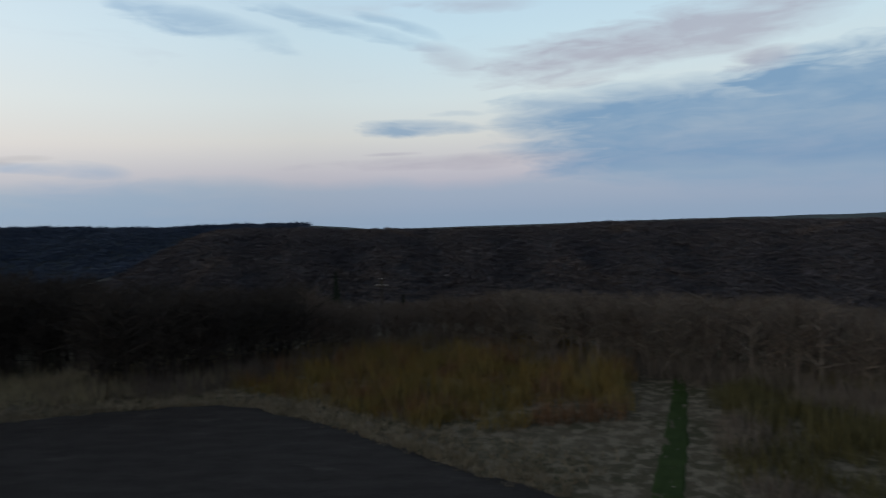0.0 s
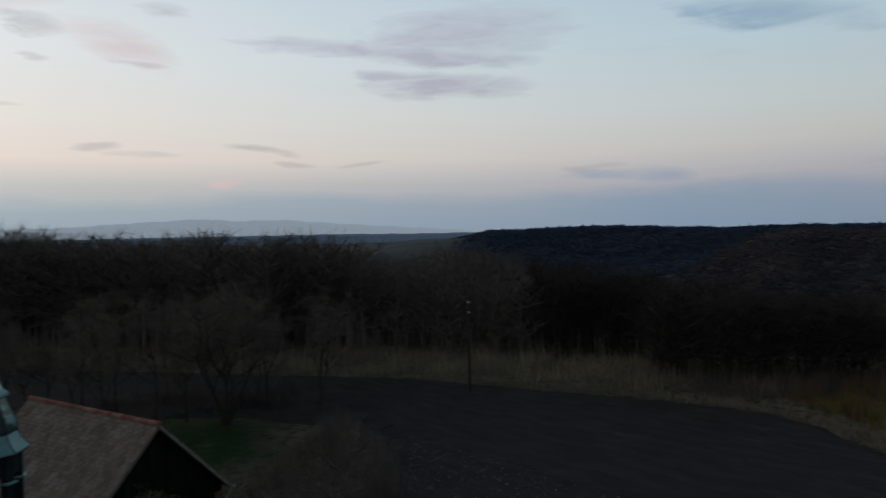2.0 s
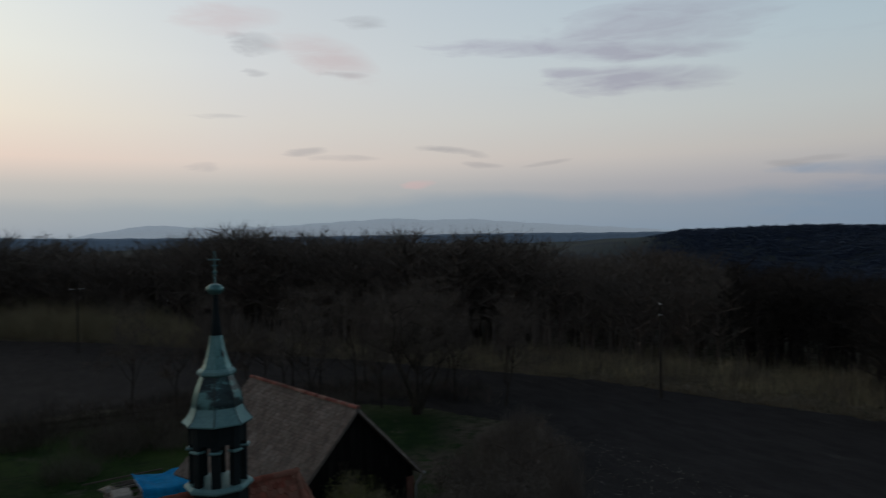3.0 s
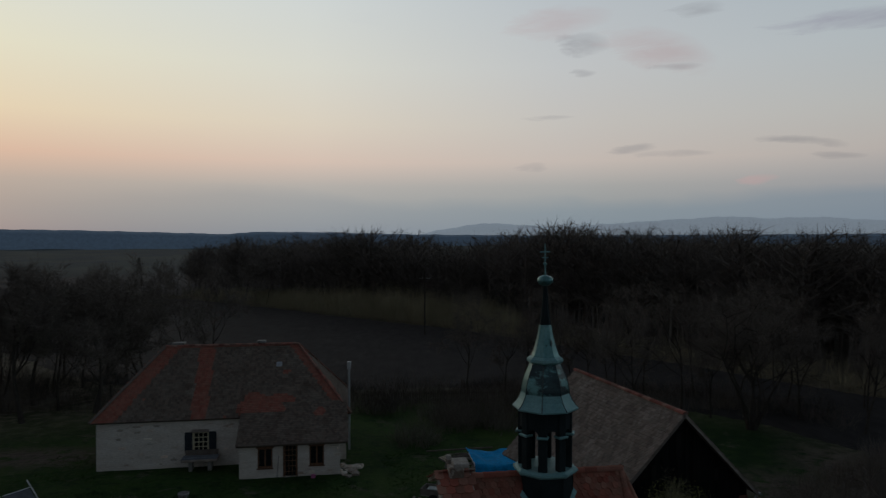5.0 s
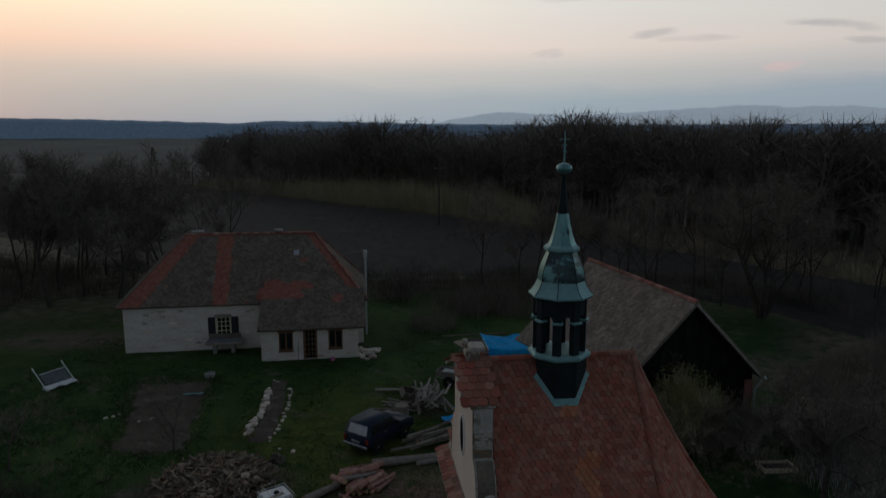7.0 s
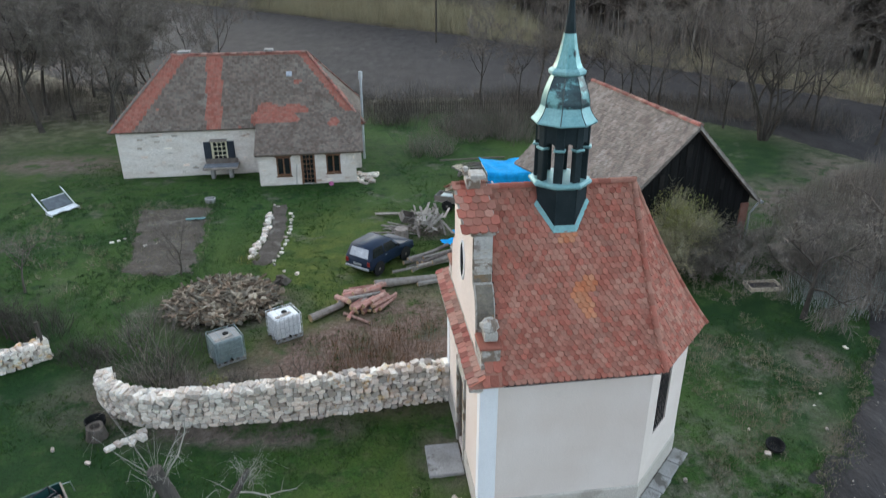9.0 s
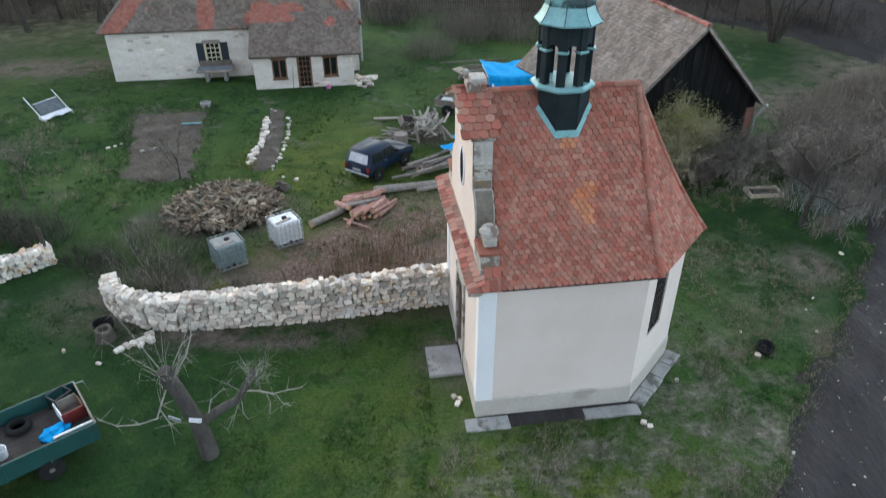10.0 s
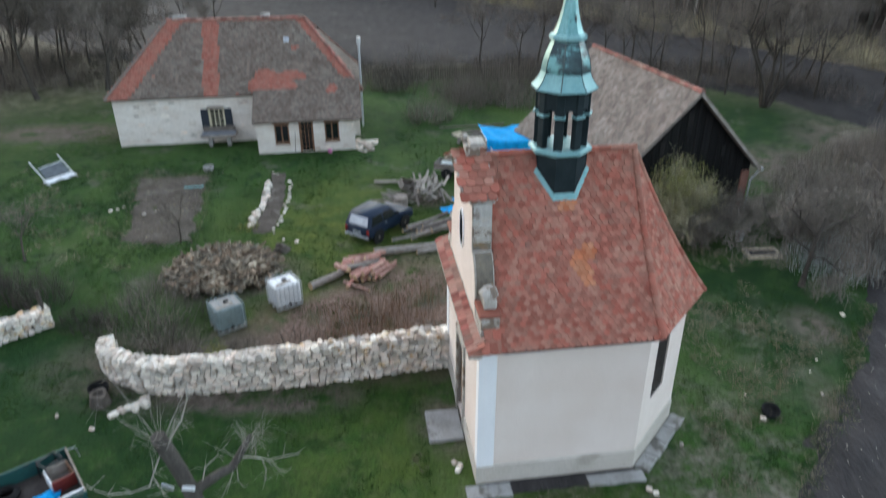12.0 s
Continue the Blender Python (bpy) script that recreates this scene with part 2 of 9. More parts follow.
M["tile_grey"] = material("lichen_grey_tile", (0.135, 0.106, 0.085), (0.172, 0.138, 0.112), 0.95, 0.7, 20, 0.4, spread=0.24, islands=True, c=(0.185, 0.155, 0.128), c_cut=0.57)
M["tile_patch"] = material("replaced_red_tile", (0.30, 0.118, 0.085), (0.275, 0.112, 0.082), 0.85, 1.0, 20, 0.25, spread=0.14, islands=True)
M["tile_barn"] = material("weathered_barn_tile", (0.165, 0.138, 0.118), (0.215, 0.182, 0.158), 0.93, 0.8, 20, 0.35, spread=0.24, islands=True, c=(0.235, 0.205, 0.18), c_cut=0.57)
M["ridge_red"] = material("ridge_clay", (0.25, 0.115, 0.09), (0.31, 0.155, 0.122), 0.88, 2.0, 22, 0.3, spread=0.36, c=(0.40, 0.34, 0.30), c_cut=0.56)
M["copper"] = material("verdigris_copper", (0.10, 0.25, 0.25), (0.17, 0.34, 0.335), 0.38, 2.4, 12, 0.08, metal=0.5, c=(0.016, 0.024, 0.026), c_cut=0.56, stretch=(1.6, 1.6, 0.8))
M["copper_dark"] = material("dark_copper", (0.018, 0.03, 0.034), (0.04, 0.075, 0.08), 0.36, 1.6, 12, 0.08, metal=0.5, c=(0.13, 0.29, 0.285), c_cut=0.53, stretch=(1.0, 1.0, 1.6))
M["copper_plain"] = material("pale_verdigris", (0.15, 0.32, 0.32), (0.20, 0.38, 0.38), 0.55, 3, 20, 0.05, metal=0.2)
M["copper_black"] = material("black_copper_seam", (0.016, 0.03, 0.032), (0.03, 0.05, 0.052), 0.5, 3, 20, 0.05, metal=0.3)
M["slate"] = material("dark_slate_cladding", (0.014, 0.022, 0.024), (0.022, 0.031, 0.033), 0.82, 2, 26, 0.15)
M["iron"] = material("dark_iron", (0.025, 0.026, 0.03), (0.04, 0.04, 0.045), 0.5, 6, 40, 0.1, metal=0.7)
M["dark"] = material("shadowed_interior", (0.012, 0.012, 0.012), (0.02, 0.018, 0.016), 0.95, 2, 10, 0.0)
M["stone"] = material("pale_limestone", (0.54, 0.45, 0.36), (0.66, 0.61, 0.55), 0.93, 3, 26, 0.6, spread=0.42, c=(0.52, 0.37, 0.21), c_cut=0.57)
M["stone_set"] = material("pale_limestone_rubble", (0.54, 0.45, 0.36), (0.66, 0.61, 0.55), 0.93, 3, 26, 0.6, spread=0.42, islands=True, c=(0.52, 0.37, 0.21), c_cut=0.57)
M["house_stone"] = material("whitewashed_stone", (0.60, 0.53, 0.46), (0.70, 0.65, 0.59), 0.93, 1.2, 12, 0.5, c=(0.43, 0.33, 0.27), c_cut=0.62, stretch=(0.55, 0.55, 1.7), dist=0.04)
M["wood_dark"] = material("tarred_boards", (0.006, 0.006, 0.006), (0.011, 0.0105, 0.010), 0.88, 2, 18, 0.3, stretch=(4, 4, 0.4), spread=0.3)
M["wood_brown"] = material("brown_joinery", (0.15, 0.07, 0.035), (0.20, 0.095, 0.05), 0.7, 3, 24, 0.15)
M["wood_grey"] = material("weathered_wood", (0.19, 0.165, 0.14), (0.27, 0.24, 0.21), 0.9, 3, 26, 0.3, spread=0.35)
M["bark"] = material("grey_brown_bark", (0.075, 0.062, 0.052), (0.115, 0.098, 0.082), 0.95, 4, 30, 0.6, stretch=(1, 1, 0.35))
M["bark_dark"] = material("dark_bark", (0.052, 0.045, 0.038), (0.078, 0.068, 0.057), 0.95, 3, 20, 0.5)
M["twig"] = material("bare_twigs", (0.155, 0.131, 0.110), (0.21, 0.180, 0.153), 0.95, 0.5, 8, 0.0, spread=0.25, islands=True)
M["twig_pale"] = material("pale_dead_stems", (0.16, 0.14, 0.115), (0.22, 0.195, 0.16), 0.95, 1, 8, 0.0, spread=0.3, islands=True)
M["twig_yellow"] = material("yellow_willow_rods", (0.22, 0.155, 0.052), (0.18, 0.15, 0.056), 0.9, 0.4, 8, 0.0, spread=0.3, islands=True)
M["twig_rust"] = material("rust_brown_twigs", (0.20, 0.115, 0.062), (0.155, 0.097, 0.06), 0.95, 0.4, 8, 0.0, spread=0.3, islands=True)
M["twig_olive"] = material("olive_scrub_rods", (0.13, 0.115, 0.05), (0.105, 0.10, 0.05), 0.95, 0.4, 8, 0.0, spread=0.3, islands=True)
M["twig_grey"] = material("grey_tangled_twigs", (0.160, 0.138, 0.115), (0.215, 0.186, 0.157), 0.95, 0.5, 8, 0.0, spread=0.3, islands=True)
M["reed_pale"] = material("bleached_dead_stalks", (0.30, 0.32, 0.30), (0.40, 0.42, 0.39), 0.95, 1, 8, 0.0, spread=0.3, islands=True)
M["twig_bud"] = material("greenish_grey_twigs", (0.25, 0.225, 0.14), (0.33, 0.295, 0.185), 0.95, 0.5, 8, 0.0, spread=0.3, islands=True)
M["blade_dark"] = material("dark_weed_leaves", (0.045, 0.082, 0.034), (0.062, 0.098, 0.045), 0.85, 0.35, 6, 0.0, spread=0.35, islands=True)
M["bark_mid"] = material("dark_fruit_tree_bark", (0.06, 0.053, 0.047), (0.095, 0.085, 0.075), 0.95, 4, 30, 0.8, stretch=(1, 1, 0.35))
M["log_pale"] = material("pale_sawn_wood", (0.44, 0.36, 0.26), (0.54, 0.46, 0.35), 0.88, 5, 30, 0.2)
M["stained"] = material("rain_stained_render", (0.13, 0.115, 0.095), (0.20, 0.17, 0.13), 0.95, 3.0, 16, 0.4, c=(0.22, 0.15, 0.09), c_cut=0.55)
M["worn_render"] = material("flaking_pale_render", (0.42, 0.395, 0.36), (0.52, 0.495, 0.46), 0.93, 3.0, 16, 0.4, c=(0.26, 0.22, 0.19), c_cut=0.56)
M["shoot_pale"] = material("pale_silvery_shoots", (0.26, 0.24, 0.205), (0.34, 0.315, 0.275), 0.95, 1, 8, 0.0, spread=0.25, islands=True)
M["scrub_tan"] = material("tan_young_scrub", (0.33, 0.295, 0.185), (0.42, 0.37, 0.24), 0.95, 0.5, 8, 0.0, spread=0.3, islands=True)
M["bud_green"] = material("young_green_buds", (0.17, 0.19, 0.045), (0.24, 0.23, 0.06), 0.8, 1, 8, 0.0, spread=0.3, islands=True)
M["forest_near"] = material("winter_forest", (0.135, 0.116, 0.099), (0.19, 0.163, 0.140), 1.0, 0.06, 1.5, 0.0, spread=0.3, islands=True)
# brown wood with a faint bluish haze painted into the colour
M["forest_far"] = material("haze_tinted_far_forest", (0.078, 0.076, 0.090), (0.105, 0.096, 0.102), 1.0, 0.012, 0.2, 0.0, spread=0.25, islands=True, c=(0.125, 0.105, 0.10), c_cut=0.57)
M["forest_brown"] = material("grey_brown_brush", (0.10, 0.082, 0.070), (0.14, 0.116, 0.098), 1.0, 0.06, 1.5, 0.0, spread=0.3, islands=True)
# darker copy of the winter forest, shade painted into its colour
M["forest_shaded"] = material("shaded_forest", (0.045, 0.040, 0.036), (0.068, 0.059, 0.052), 1.0, 0.06, 1.5, 0.0, spread=0.3, islands=True)
# haze over the farther slope is painted as a blue base colour
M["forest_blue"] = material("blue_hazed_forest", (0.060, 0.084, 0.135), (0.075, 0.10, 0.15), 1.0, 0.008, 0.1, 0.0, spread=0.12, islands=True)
M["evergreen"] = material("dark_conifer_needles", (0.018, 0.028, 0.02), (0.028, 0.038, 0.026), 0.95, 0.3, 4, 0.0, spread=0.25, islands=True)
M["blade"] = material("grass_blades", (0.022, 0.060, 0.010), (0.044, 0.086, 0.018), 0.85, 0.35, 6, 0.0, spread=0.35, islands=True)
M["blade_dry"] = material("dry_grass_blades", (0.21, 0.18, 0.125), (0.29, 0.25, 0.18), 0.95, 0.35, 6, 0.0, spread=0.3, islands=True)
M["soil"] = material("ploughed_soil", (0.032, 0.0288, 0.0282), (0.047, 0.0425, 0.0415), 0.97, 0.9, 7.0, 1.0, c=(0.060, 0.054, 0.052), c_cut=0.62, dist=0.08, stretch=(1.0, 0.3, 1.0))
M["bed_soil"] = material("garden_bed_soil", (0.075, 0.060, 0.048), (0.11, 0.092, 0.076), 0.97, 1.2, 9.0, 0.8, c=(0.16, 0.14, 0.115), c_cut=0.58, dist=0.05)
M["concrete"] = material("old_concrete", (0.24, 0.23, 0.215), (0.33, 0.32, 0.305), 0.92, 1.8, 20, 0.3, c=(0.14, 0.13, 0.115), c_cut=0.58)
M["tarp"] = material("blue_tarpaulin", (0.004, 0.28, 0.62), (0.008, 0.36, 0.74), 0.82, 2.0, 6, 0.3, dist=0.03)
M["car_paint"] = material("navy_car_paint", (0.010, 0.020, 0.040), (0.014, 0.026, 0.050), 0.48, 2, 40, 0.02)
M["car_paint"].node_tree.nodes["Principled BSDF"].inputs["Specular IOR Level"].default_value = 0.22
M["glass_dark"] = material("dark_glass", (0.012, 0.014, 0.016), (0.016, 0.018, 0.02), 0.08, 2, 10, 0.0)
M["glass_pale"] = material("pale_glass", (0.34, 0.36, 0.39), (0.42, 0.44, 0.47), 0.25, 2, 10, 0.0)
M["rubber"] = material("tyre_rubber", (0.015, 0.015, 0.015), (0.022, 0.021, 0.02), 0.9, 8, 40, 0.2)
M["rim"] = material("dusty_steel_rim", (0.16, 0.13, 0.11), (0.22, 0.19, 0.165), 0.7, 8, 30, 0.1, metal=0.4)
M["chrome"] = material("dull_chrome", (0.42, 0.43, 0.45), (0.5, 0.51, 0.53), 0.3, 8, 30, 0.05, metal=0.8)
M["zinc"] = material("galvanised_steel", (0.40, 0.42, 0.44), (0.5, 0.52, 0.54), 0.45, 6, 30, 0.05, metal=0.6)
M["lamp_red"] = material("red_lamp_lens", (0.20, 0.012, 0.012), (0.25, 0.02, 0.015), 0.3, 8, 30, 0.0)
M["ibc_white"] = material("white_tank_plastic", (0.60, 0.61, 0.62), (0.68, 0.69, 0.70), 0.5, 2, 12, 0.05)
M["ibc_grey"] = material("grey_blue_tank_plastic", (0.155, 0.205, 0.21), (0.195, 0.245, 0.25), 0.5, 2, 12, 0.05)
M["trailer_green"] = material("dark_teal_paint", (0.007, 0.050, 0.047), (0.010, 0.065, 0.058), 0.55, 2, 20, 0.1, c=(0.03, 0.05, 0.045), c_cut=0.63)
M["trailer_in"] = material("dirty_load_bed", (0.05, 0.042, 0.037), (0.075, 0.063, 0.055), 0.95, 2, 14, 0.3)
M["red_box"] = material("dark_red_box", (0.16, 0.02, 0.018), (0.19, 0.025, 0.02), 0.6, 3, 20, 0.1)
M["white_paint"] = material("chalky_white_paint", (0.66, 0.67, 0.68), (0.74, 0.74, 0.75), 0.6, 3, 20, 0.1)
M["shutter"] = material("dark_blue_shutter", (0.012, 0.018, 0.028), (0.018, 0.025, 0.036), 0.7, 3, 20, 0.1)
M["cream_frame"] = material("cream_window_frame", (0.58, 0.53, 0.36), (0.64, 0.59, 0.42), 0.6, 3, 20, 0.1)
M["brick"] = material("red_brick", (0.16, 0.078, 0.058), (0.21, 0.105, 0.08), 0.92, 4, 22, 0.4, spread=0.2)
M["log_end"] = material("fresh_cut_wood", (0.44, 0.29, 0.16), (0.52, 0.37, 0.23), 0.85, 5, 30, 0.2)
M["log_red"] = material("reddish_log_bark", (0.31, 0.150, 0.115), (0.42, 0.235, 0.19), 0.92, 5, 26, 0.4, spread=0.25)
M["log_grey"] = material("grey_log_bark", (0.16, 0.135, 0.115), (0.23, 0.20, 0.175), 0.94, 5, 26, 0.4, spread=0.35)
M["split"] = material("split_firewood", (0.17, 0.130, 0.092), (0.32, 0.25, 0.175), 0.92, 4, 24, 0.4, spread=0.5)
M["split_set"] = material("split_firewood_heap", (0.095, 0.075, 0.056), (0.27, 0.215, 0.155), 0.92, 4, 24, 0.4, spread=0.5, islands=True)
# haze of distance is painted into these two blues
M["far_hill"] = material("haze_tinted_hills", (0.12, 0.16, 0.21), (0.14, 0.18, 0.23), 1.0, 0.002, 0.05, 0.0)
M["mountain"] = material("haze_tinted_mountains", (0.10, 0.13, 0.18), (0.11, 0.14, 0.19), 1.0, 0.002, 0.05, 0.0)
for key, haze in (("far_hill", (0.02, 0.032, 0.048)), ("mountain", (0.225, 0.27, 0.315))):  # air light painted as a bluish glow on the far backdrop
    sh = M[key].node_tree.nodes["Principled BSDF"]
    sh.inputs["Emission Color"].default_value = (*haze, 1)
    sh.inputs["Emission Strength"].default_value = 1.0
M["cloth"] = material("faded_swing_cloth", (0.10, 0.11, 0.12), (0.14, 0.15, 0.16), 0.9, 4, 20, 0.2)
M["pink"] = material("pink_plastic", (0.5, 0.12, 0.3), (0.55, 0.16, 0.34), 0.5, 4, 20, 0.0)


def ground_material():
    """Lawn, moss, dry grass and bare earth by noise of several sizes; the wild land farther out is duller, with haze
    painted in as a bluish tint.
    """
    m = bpy.data.materials.new("grass_ground")
    m.use_nodes = True
    nt = m.node_tree
    N, L = nt.nodes.new, nt.links.new
    bsdf = nt.nodes["Principled BSDF"]
    tc = N("ShaderNodeTexCoord")

    def nz(s, d=5, r=0.6, dist=0.0):
        n = N("ShaderNodeTexNoise")
        n.inputs["Scale"].default_value, n.inputs["Detail"].default_value, n.inputs["Roughness"].default_value = s, d, r
        n.inputs["Distortion"].default_value = dist
        L(tc.outputs["Object"], n.inputs["Vector"])
        return n.outputs[0]

    def rng(v, lo, hi, o0=0.0, o1=1.0):
        n = N("ShaderNodeMapRange")
        n.inputs[1].default_value, n.inputs[2].default_value, n.inputs[3].default_value, n.inputs[4].default_value = lo, hi, o0, o1
        L(v, n.inputs[0])
        return n.outputs[0]

    def mix(f, p, q, kind="MIX"):
        n = N("ShaderNodeMix")
        n.data_type, n.blend_type = "RGBA", kind
        for s, v in ((n.inputs[0], f), (n.inputs[6], p), (n.inputs[7], q)):
            if isinstance(v, (int, float)):
                s.default_value = v
            elif isinstance(v, tuple):
                s.default_value = (*v, 1)
            else:
                L(v, s)
        return n.outputs[2]

    def spot(x, y, rx, ry, edge=0.35):
        mp = N("ShaderNodeMapping")
        mp.vector_type = "POINT"
        mp.inputs["Location"].default_value = (-x / rx, -y / ry, 0)
        mp.inputs["Scale"].default_value = (1 / rx, 1 / ry, 0)
        L(tc.outputs["Object"], mp.inputs[0])
        ln = N("ShaderNodeVectorMath")
        ln.operation = "LENGTH"
        L(mp.outputs[0], ln.inputs[0])
        return rng(ln.outputs["Value"], 1.0 + edge, 1.0 - edge)

    def add(a, b, op="ADD"):
        n = N("ShaderNodeMath")
        n.operation, n.use_clamp = op, True
        L(a, n.inputs[0])
        if isinstance(b, (int, float)):
            n.inputs[1].default_value = b
        else:
            L(b, n.inputs[1])
        return n.outputs[0]

    green = mix(rng(nz(0.5, 6), 0.38, 0.62), (0.014, 0.042, 0.008), (0.026, 0.064, 0.011))
    green = mix(rng(nz(0.17, 5), 0.45, 0.6), green, (0.036, 0.076, 0.016))
    green = mix(rng(nz(1.1, 6), 0.52, 0.62), green, (0.013, 0.038, 0.009))
    green = mix(rng(nz(2.6, 5), 0.50, 0.70), green, (0.052, 0.070, 0.026))
    green = mix(rng(nz(0.11, 4), 0.5, 0.62), green, (0.048, 0.084, 0.019))
    # short yellowed lawn where it is mown and trodden
    mown = add(spot(-5.5, 31.0, 4.5, 7.0, 0.6), add(spot(-2.2, 13.5, 3.6, 4.0, 0.7), 0.45, "MULTIPLY"))
    mown = add(mown, spot(4.0, 10.5, 4.0, 2.5, 0.7))
    green = mix(add(mown, rng(nz(0.9, 6, 0.6), 0.32, 0.62), "MULTIPLY"), green, (0.092, 0.112, 0.022))
    # darker green grass left of the wall, beside the barn and behind it
    dark_green = add(spot(-15.5, 17.5, 8.0, 6.5, 0.5), spot(13.5, 24.0, 5.0, 6.5, 0.5))
    dark_green = add(dark_green, add(spot(-14.0, 12.0, 8.0, 4.5, 0.6), spot(23.0, 47.0, 9.0, 9.0, 0.5)))
    green = mix(add(dark_green, rng(nz(0.8, 6, 0.6), 0.25, 0.55), "MULTIPLY"), green, (0.012, 0.036, 0.009))
    dry = mix(rng(nz(3.1, 6), 0.4, 0.6), (0.165, 0.146, 0.116), (0.078, 0.078, 0.048))
    bare = mix(rng(nz(2.2, 6), 0.4, 0.6), (0.088, 0.071, 0.055), (0.13, 0.108, 0.086))
    patch = nz(0.33, 7, 0.62, 0.3)
    # worn and dry ground: beside the ploughed land, before the garden wall, about the wood heaps
    worn = add(spot(6.5, 11.0, 6.0, 4.0, 0.6), spot(4.5, 9.5, 4.5, 2.8, 0.6))
    worn = add(worn, add(add(spot(11.9, 21.4, 1.5, 2.6, 0.7), spot(8.4, 16.2, 1.8, 2.4, 0.7)), 0.85, "MULTIPLY"))
    col = mix(add(rng(patch, 0.60, 0.68), 0.6, "MULTIPLY"), green, dry)
    col = mix(add(worn, rng(nz(0.7, 9, 0.72, 0.2), 0.44, 0.60), "MULTIPLY"), col, dry)
    earth = add(spot(-1.5, 22.3, 4.2, 2.6, 0.4), spot(-8.5, 20.0, 5.0, 2.2, 0.4))
    earth = add(earth, spot(-6.0, 18.2, 2.6, 0.7, 0.5))
    earth = add(earth, spot(0.2, 17.0, 1.0, 1.2, 0.6))
    earth = add(earth, spot(-9.6, 26.6, 3.0, 2.2, 0.4))
    earth = add(earth, spot(-1.2, 35.3, 1.6, 1.2, 0.5))
    earth = add(earth, spot(-27.5, 47.5, 5.0, 2.2, 0.5))
    earth = add(earth, add(spot(14.4, 22.3, 0.9, 1.2, 0.6), spot(12.9, 16.9, 0.7, 1.6, 0.6)))
    earth = add(earth, add(spot(21.5, 39.0, 3.6, 4.5, 0.5), spot(28.0, 45.0, 3.5, 4.0, 0.5)))
    col = mix(add(earth, rng(nz(0.9, 6, 0.6), 0.36, 0.5), "MULTIPLY"), col, bare)
    # trodden reddish earth with bark litter between the wall, the tanks and the logs
    litter = mix(rng(nz(5.0, 6, 0.7), 0.4, 0.6), (0.125, 0.075, 0.055), (0.19, 0.135, 0.105))
    yard = add(spot(-1.6, 24.2, 3.2, 4.0, 0.45), spot(-4.6, 22.6, 3.0, 2.0, 0.45))
    col = mix(add(yard, rng(nz(0.8, 7, 0.65), 0.34, 0.50), "MULTIPLY"), col, litter)
    # beyond the yard: rough winter grass, then dull woodland floor and far fields, tinted bluish to paint haze
    ln = N("ShaderNodeVectorMath")
    ln.operation = "LENGTH"
    L(tc.outputs["Object"], ln.inputs[0])
    r = ln.outputs["Value"]
    rough_grass = mix(rng(nz(0.16, 6), 0.4, 0.6), (0.115, 0.098, 0.068), (0.062, 0.060, 0.034))
    rough_grass = mix(rng(nz(0.9, 6), 0.46, 0.6), rough_grass, (0.20, 0.172, 0.128))
    sepx = N("ShaderNodeSeparateXYZ")
    L(tc.outputs["Object"], sepx.inputs[0])
    col = mix(add(rng(r, 58, 72), rng(sepx.outputs[0], 25, 34)), col, rough_grass)
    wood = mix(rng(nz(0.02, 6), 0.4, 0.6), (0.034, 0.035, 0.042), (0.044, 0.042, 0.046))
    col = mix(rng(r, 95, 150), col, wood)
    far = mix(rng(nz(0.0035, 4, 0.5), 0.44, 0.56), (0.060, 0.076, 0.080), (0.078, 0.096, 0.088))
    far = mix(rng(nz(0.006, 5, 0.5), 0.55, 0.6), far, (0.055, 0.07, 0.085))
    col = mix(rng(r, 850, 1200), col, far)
    grain = nz(34, 4, 0.7)
    g2 = nz(9, 4, 0.7)
    for v, lo, hi in ((grain, 0.42, 1.55), (g2, 0.62, 1.38)):
        cc = N("ShaderNodeCombineColor")
        vv = rng(v, 0.25, 0.75, lo, hi)
        for i in range(3):
            L(vv, cc.inputs[i])
        col = mix(1.0, col, cc.outputs[0], "MULTIPLY")
    L(col, bsdf.inputs["Base Color"])
    bsdf.inputs["Roughness"].default_value = 0.97
    bsdf.inputs["Specular IOR Level"].default_value = 0.15
    bn = N("ShaderNodeBump")
    bn.inputs["Strength"].default_value, bn.inputs["Distance"].default_value = 0.8, 0.06
    L(add(grain, g2), bn.inputs["Height"])
    L(bn.outputs[0], bsdf.inputs["Normal"])
    return m


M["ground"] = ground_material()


# ---------------------------------------------------------------- mesh helpers
def thing(name, m, label, category, group="", kind=""):
    ob = new(name)
    ob.matrix_basis = m
    ob.empty_display_size = 0.2
    return tagged(ob, label, category, group, kind)


def mesh_of(name, verts, faces, mat, smooth=False):
    me = bpy.data.meshes.new(name)
    me.from_pydata([tuple(v) for v in verts], [], [tuple(f) for f in faces])
    me.materials.append(mat)
    if smooth:
        me.polygons.foreach_set("use_smooth", [True] * len(me.polygons))
    me.update()
    return me


def piece(name, me, parent=None, m=None, label=""):
    ob = new(name, me)
    ob.parent = parent
    if m is not None:
        ob.matrix_basis = m
    if label:
        ob["label"] = label
    return ob


def part(name, bm, mat, parent=None, label="", m=None, smooth=False):
    """Links a bmesh as one mesh object under a thing or a part."""
    me = bpy.data.meshes.new(name)
    bm.to_mesh(me)
    bm.free()
    me.materials.append(mat)
    if smooth:
        me.polygons.foreach_set("use_smooth", [True] * len(me.polygons))
    return piece(name, me, parent, m, label)


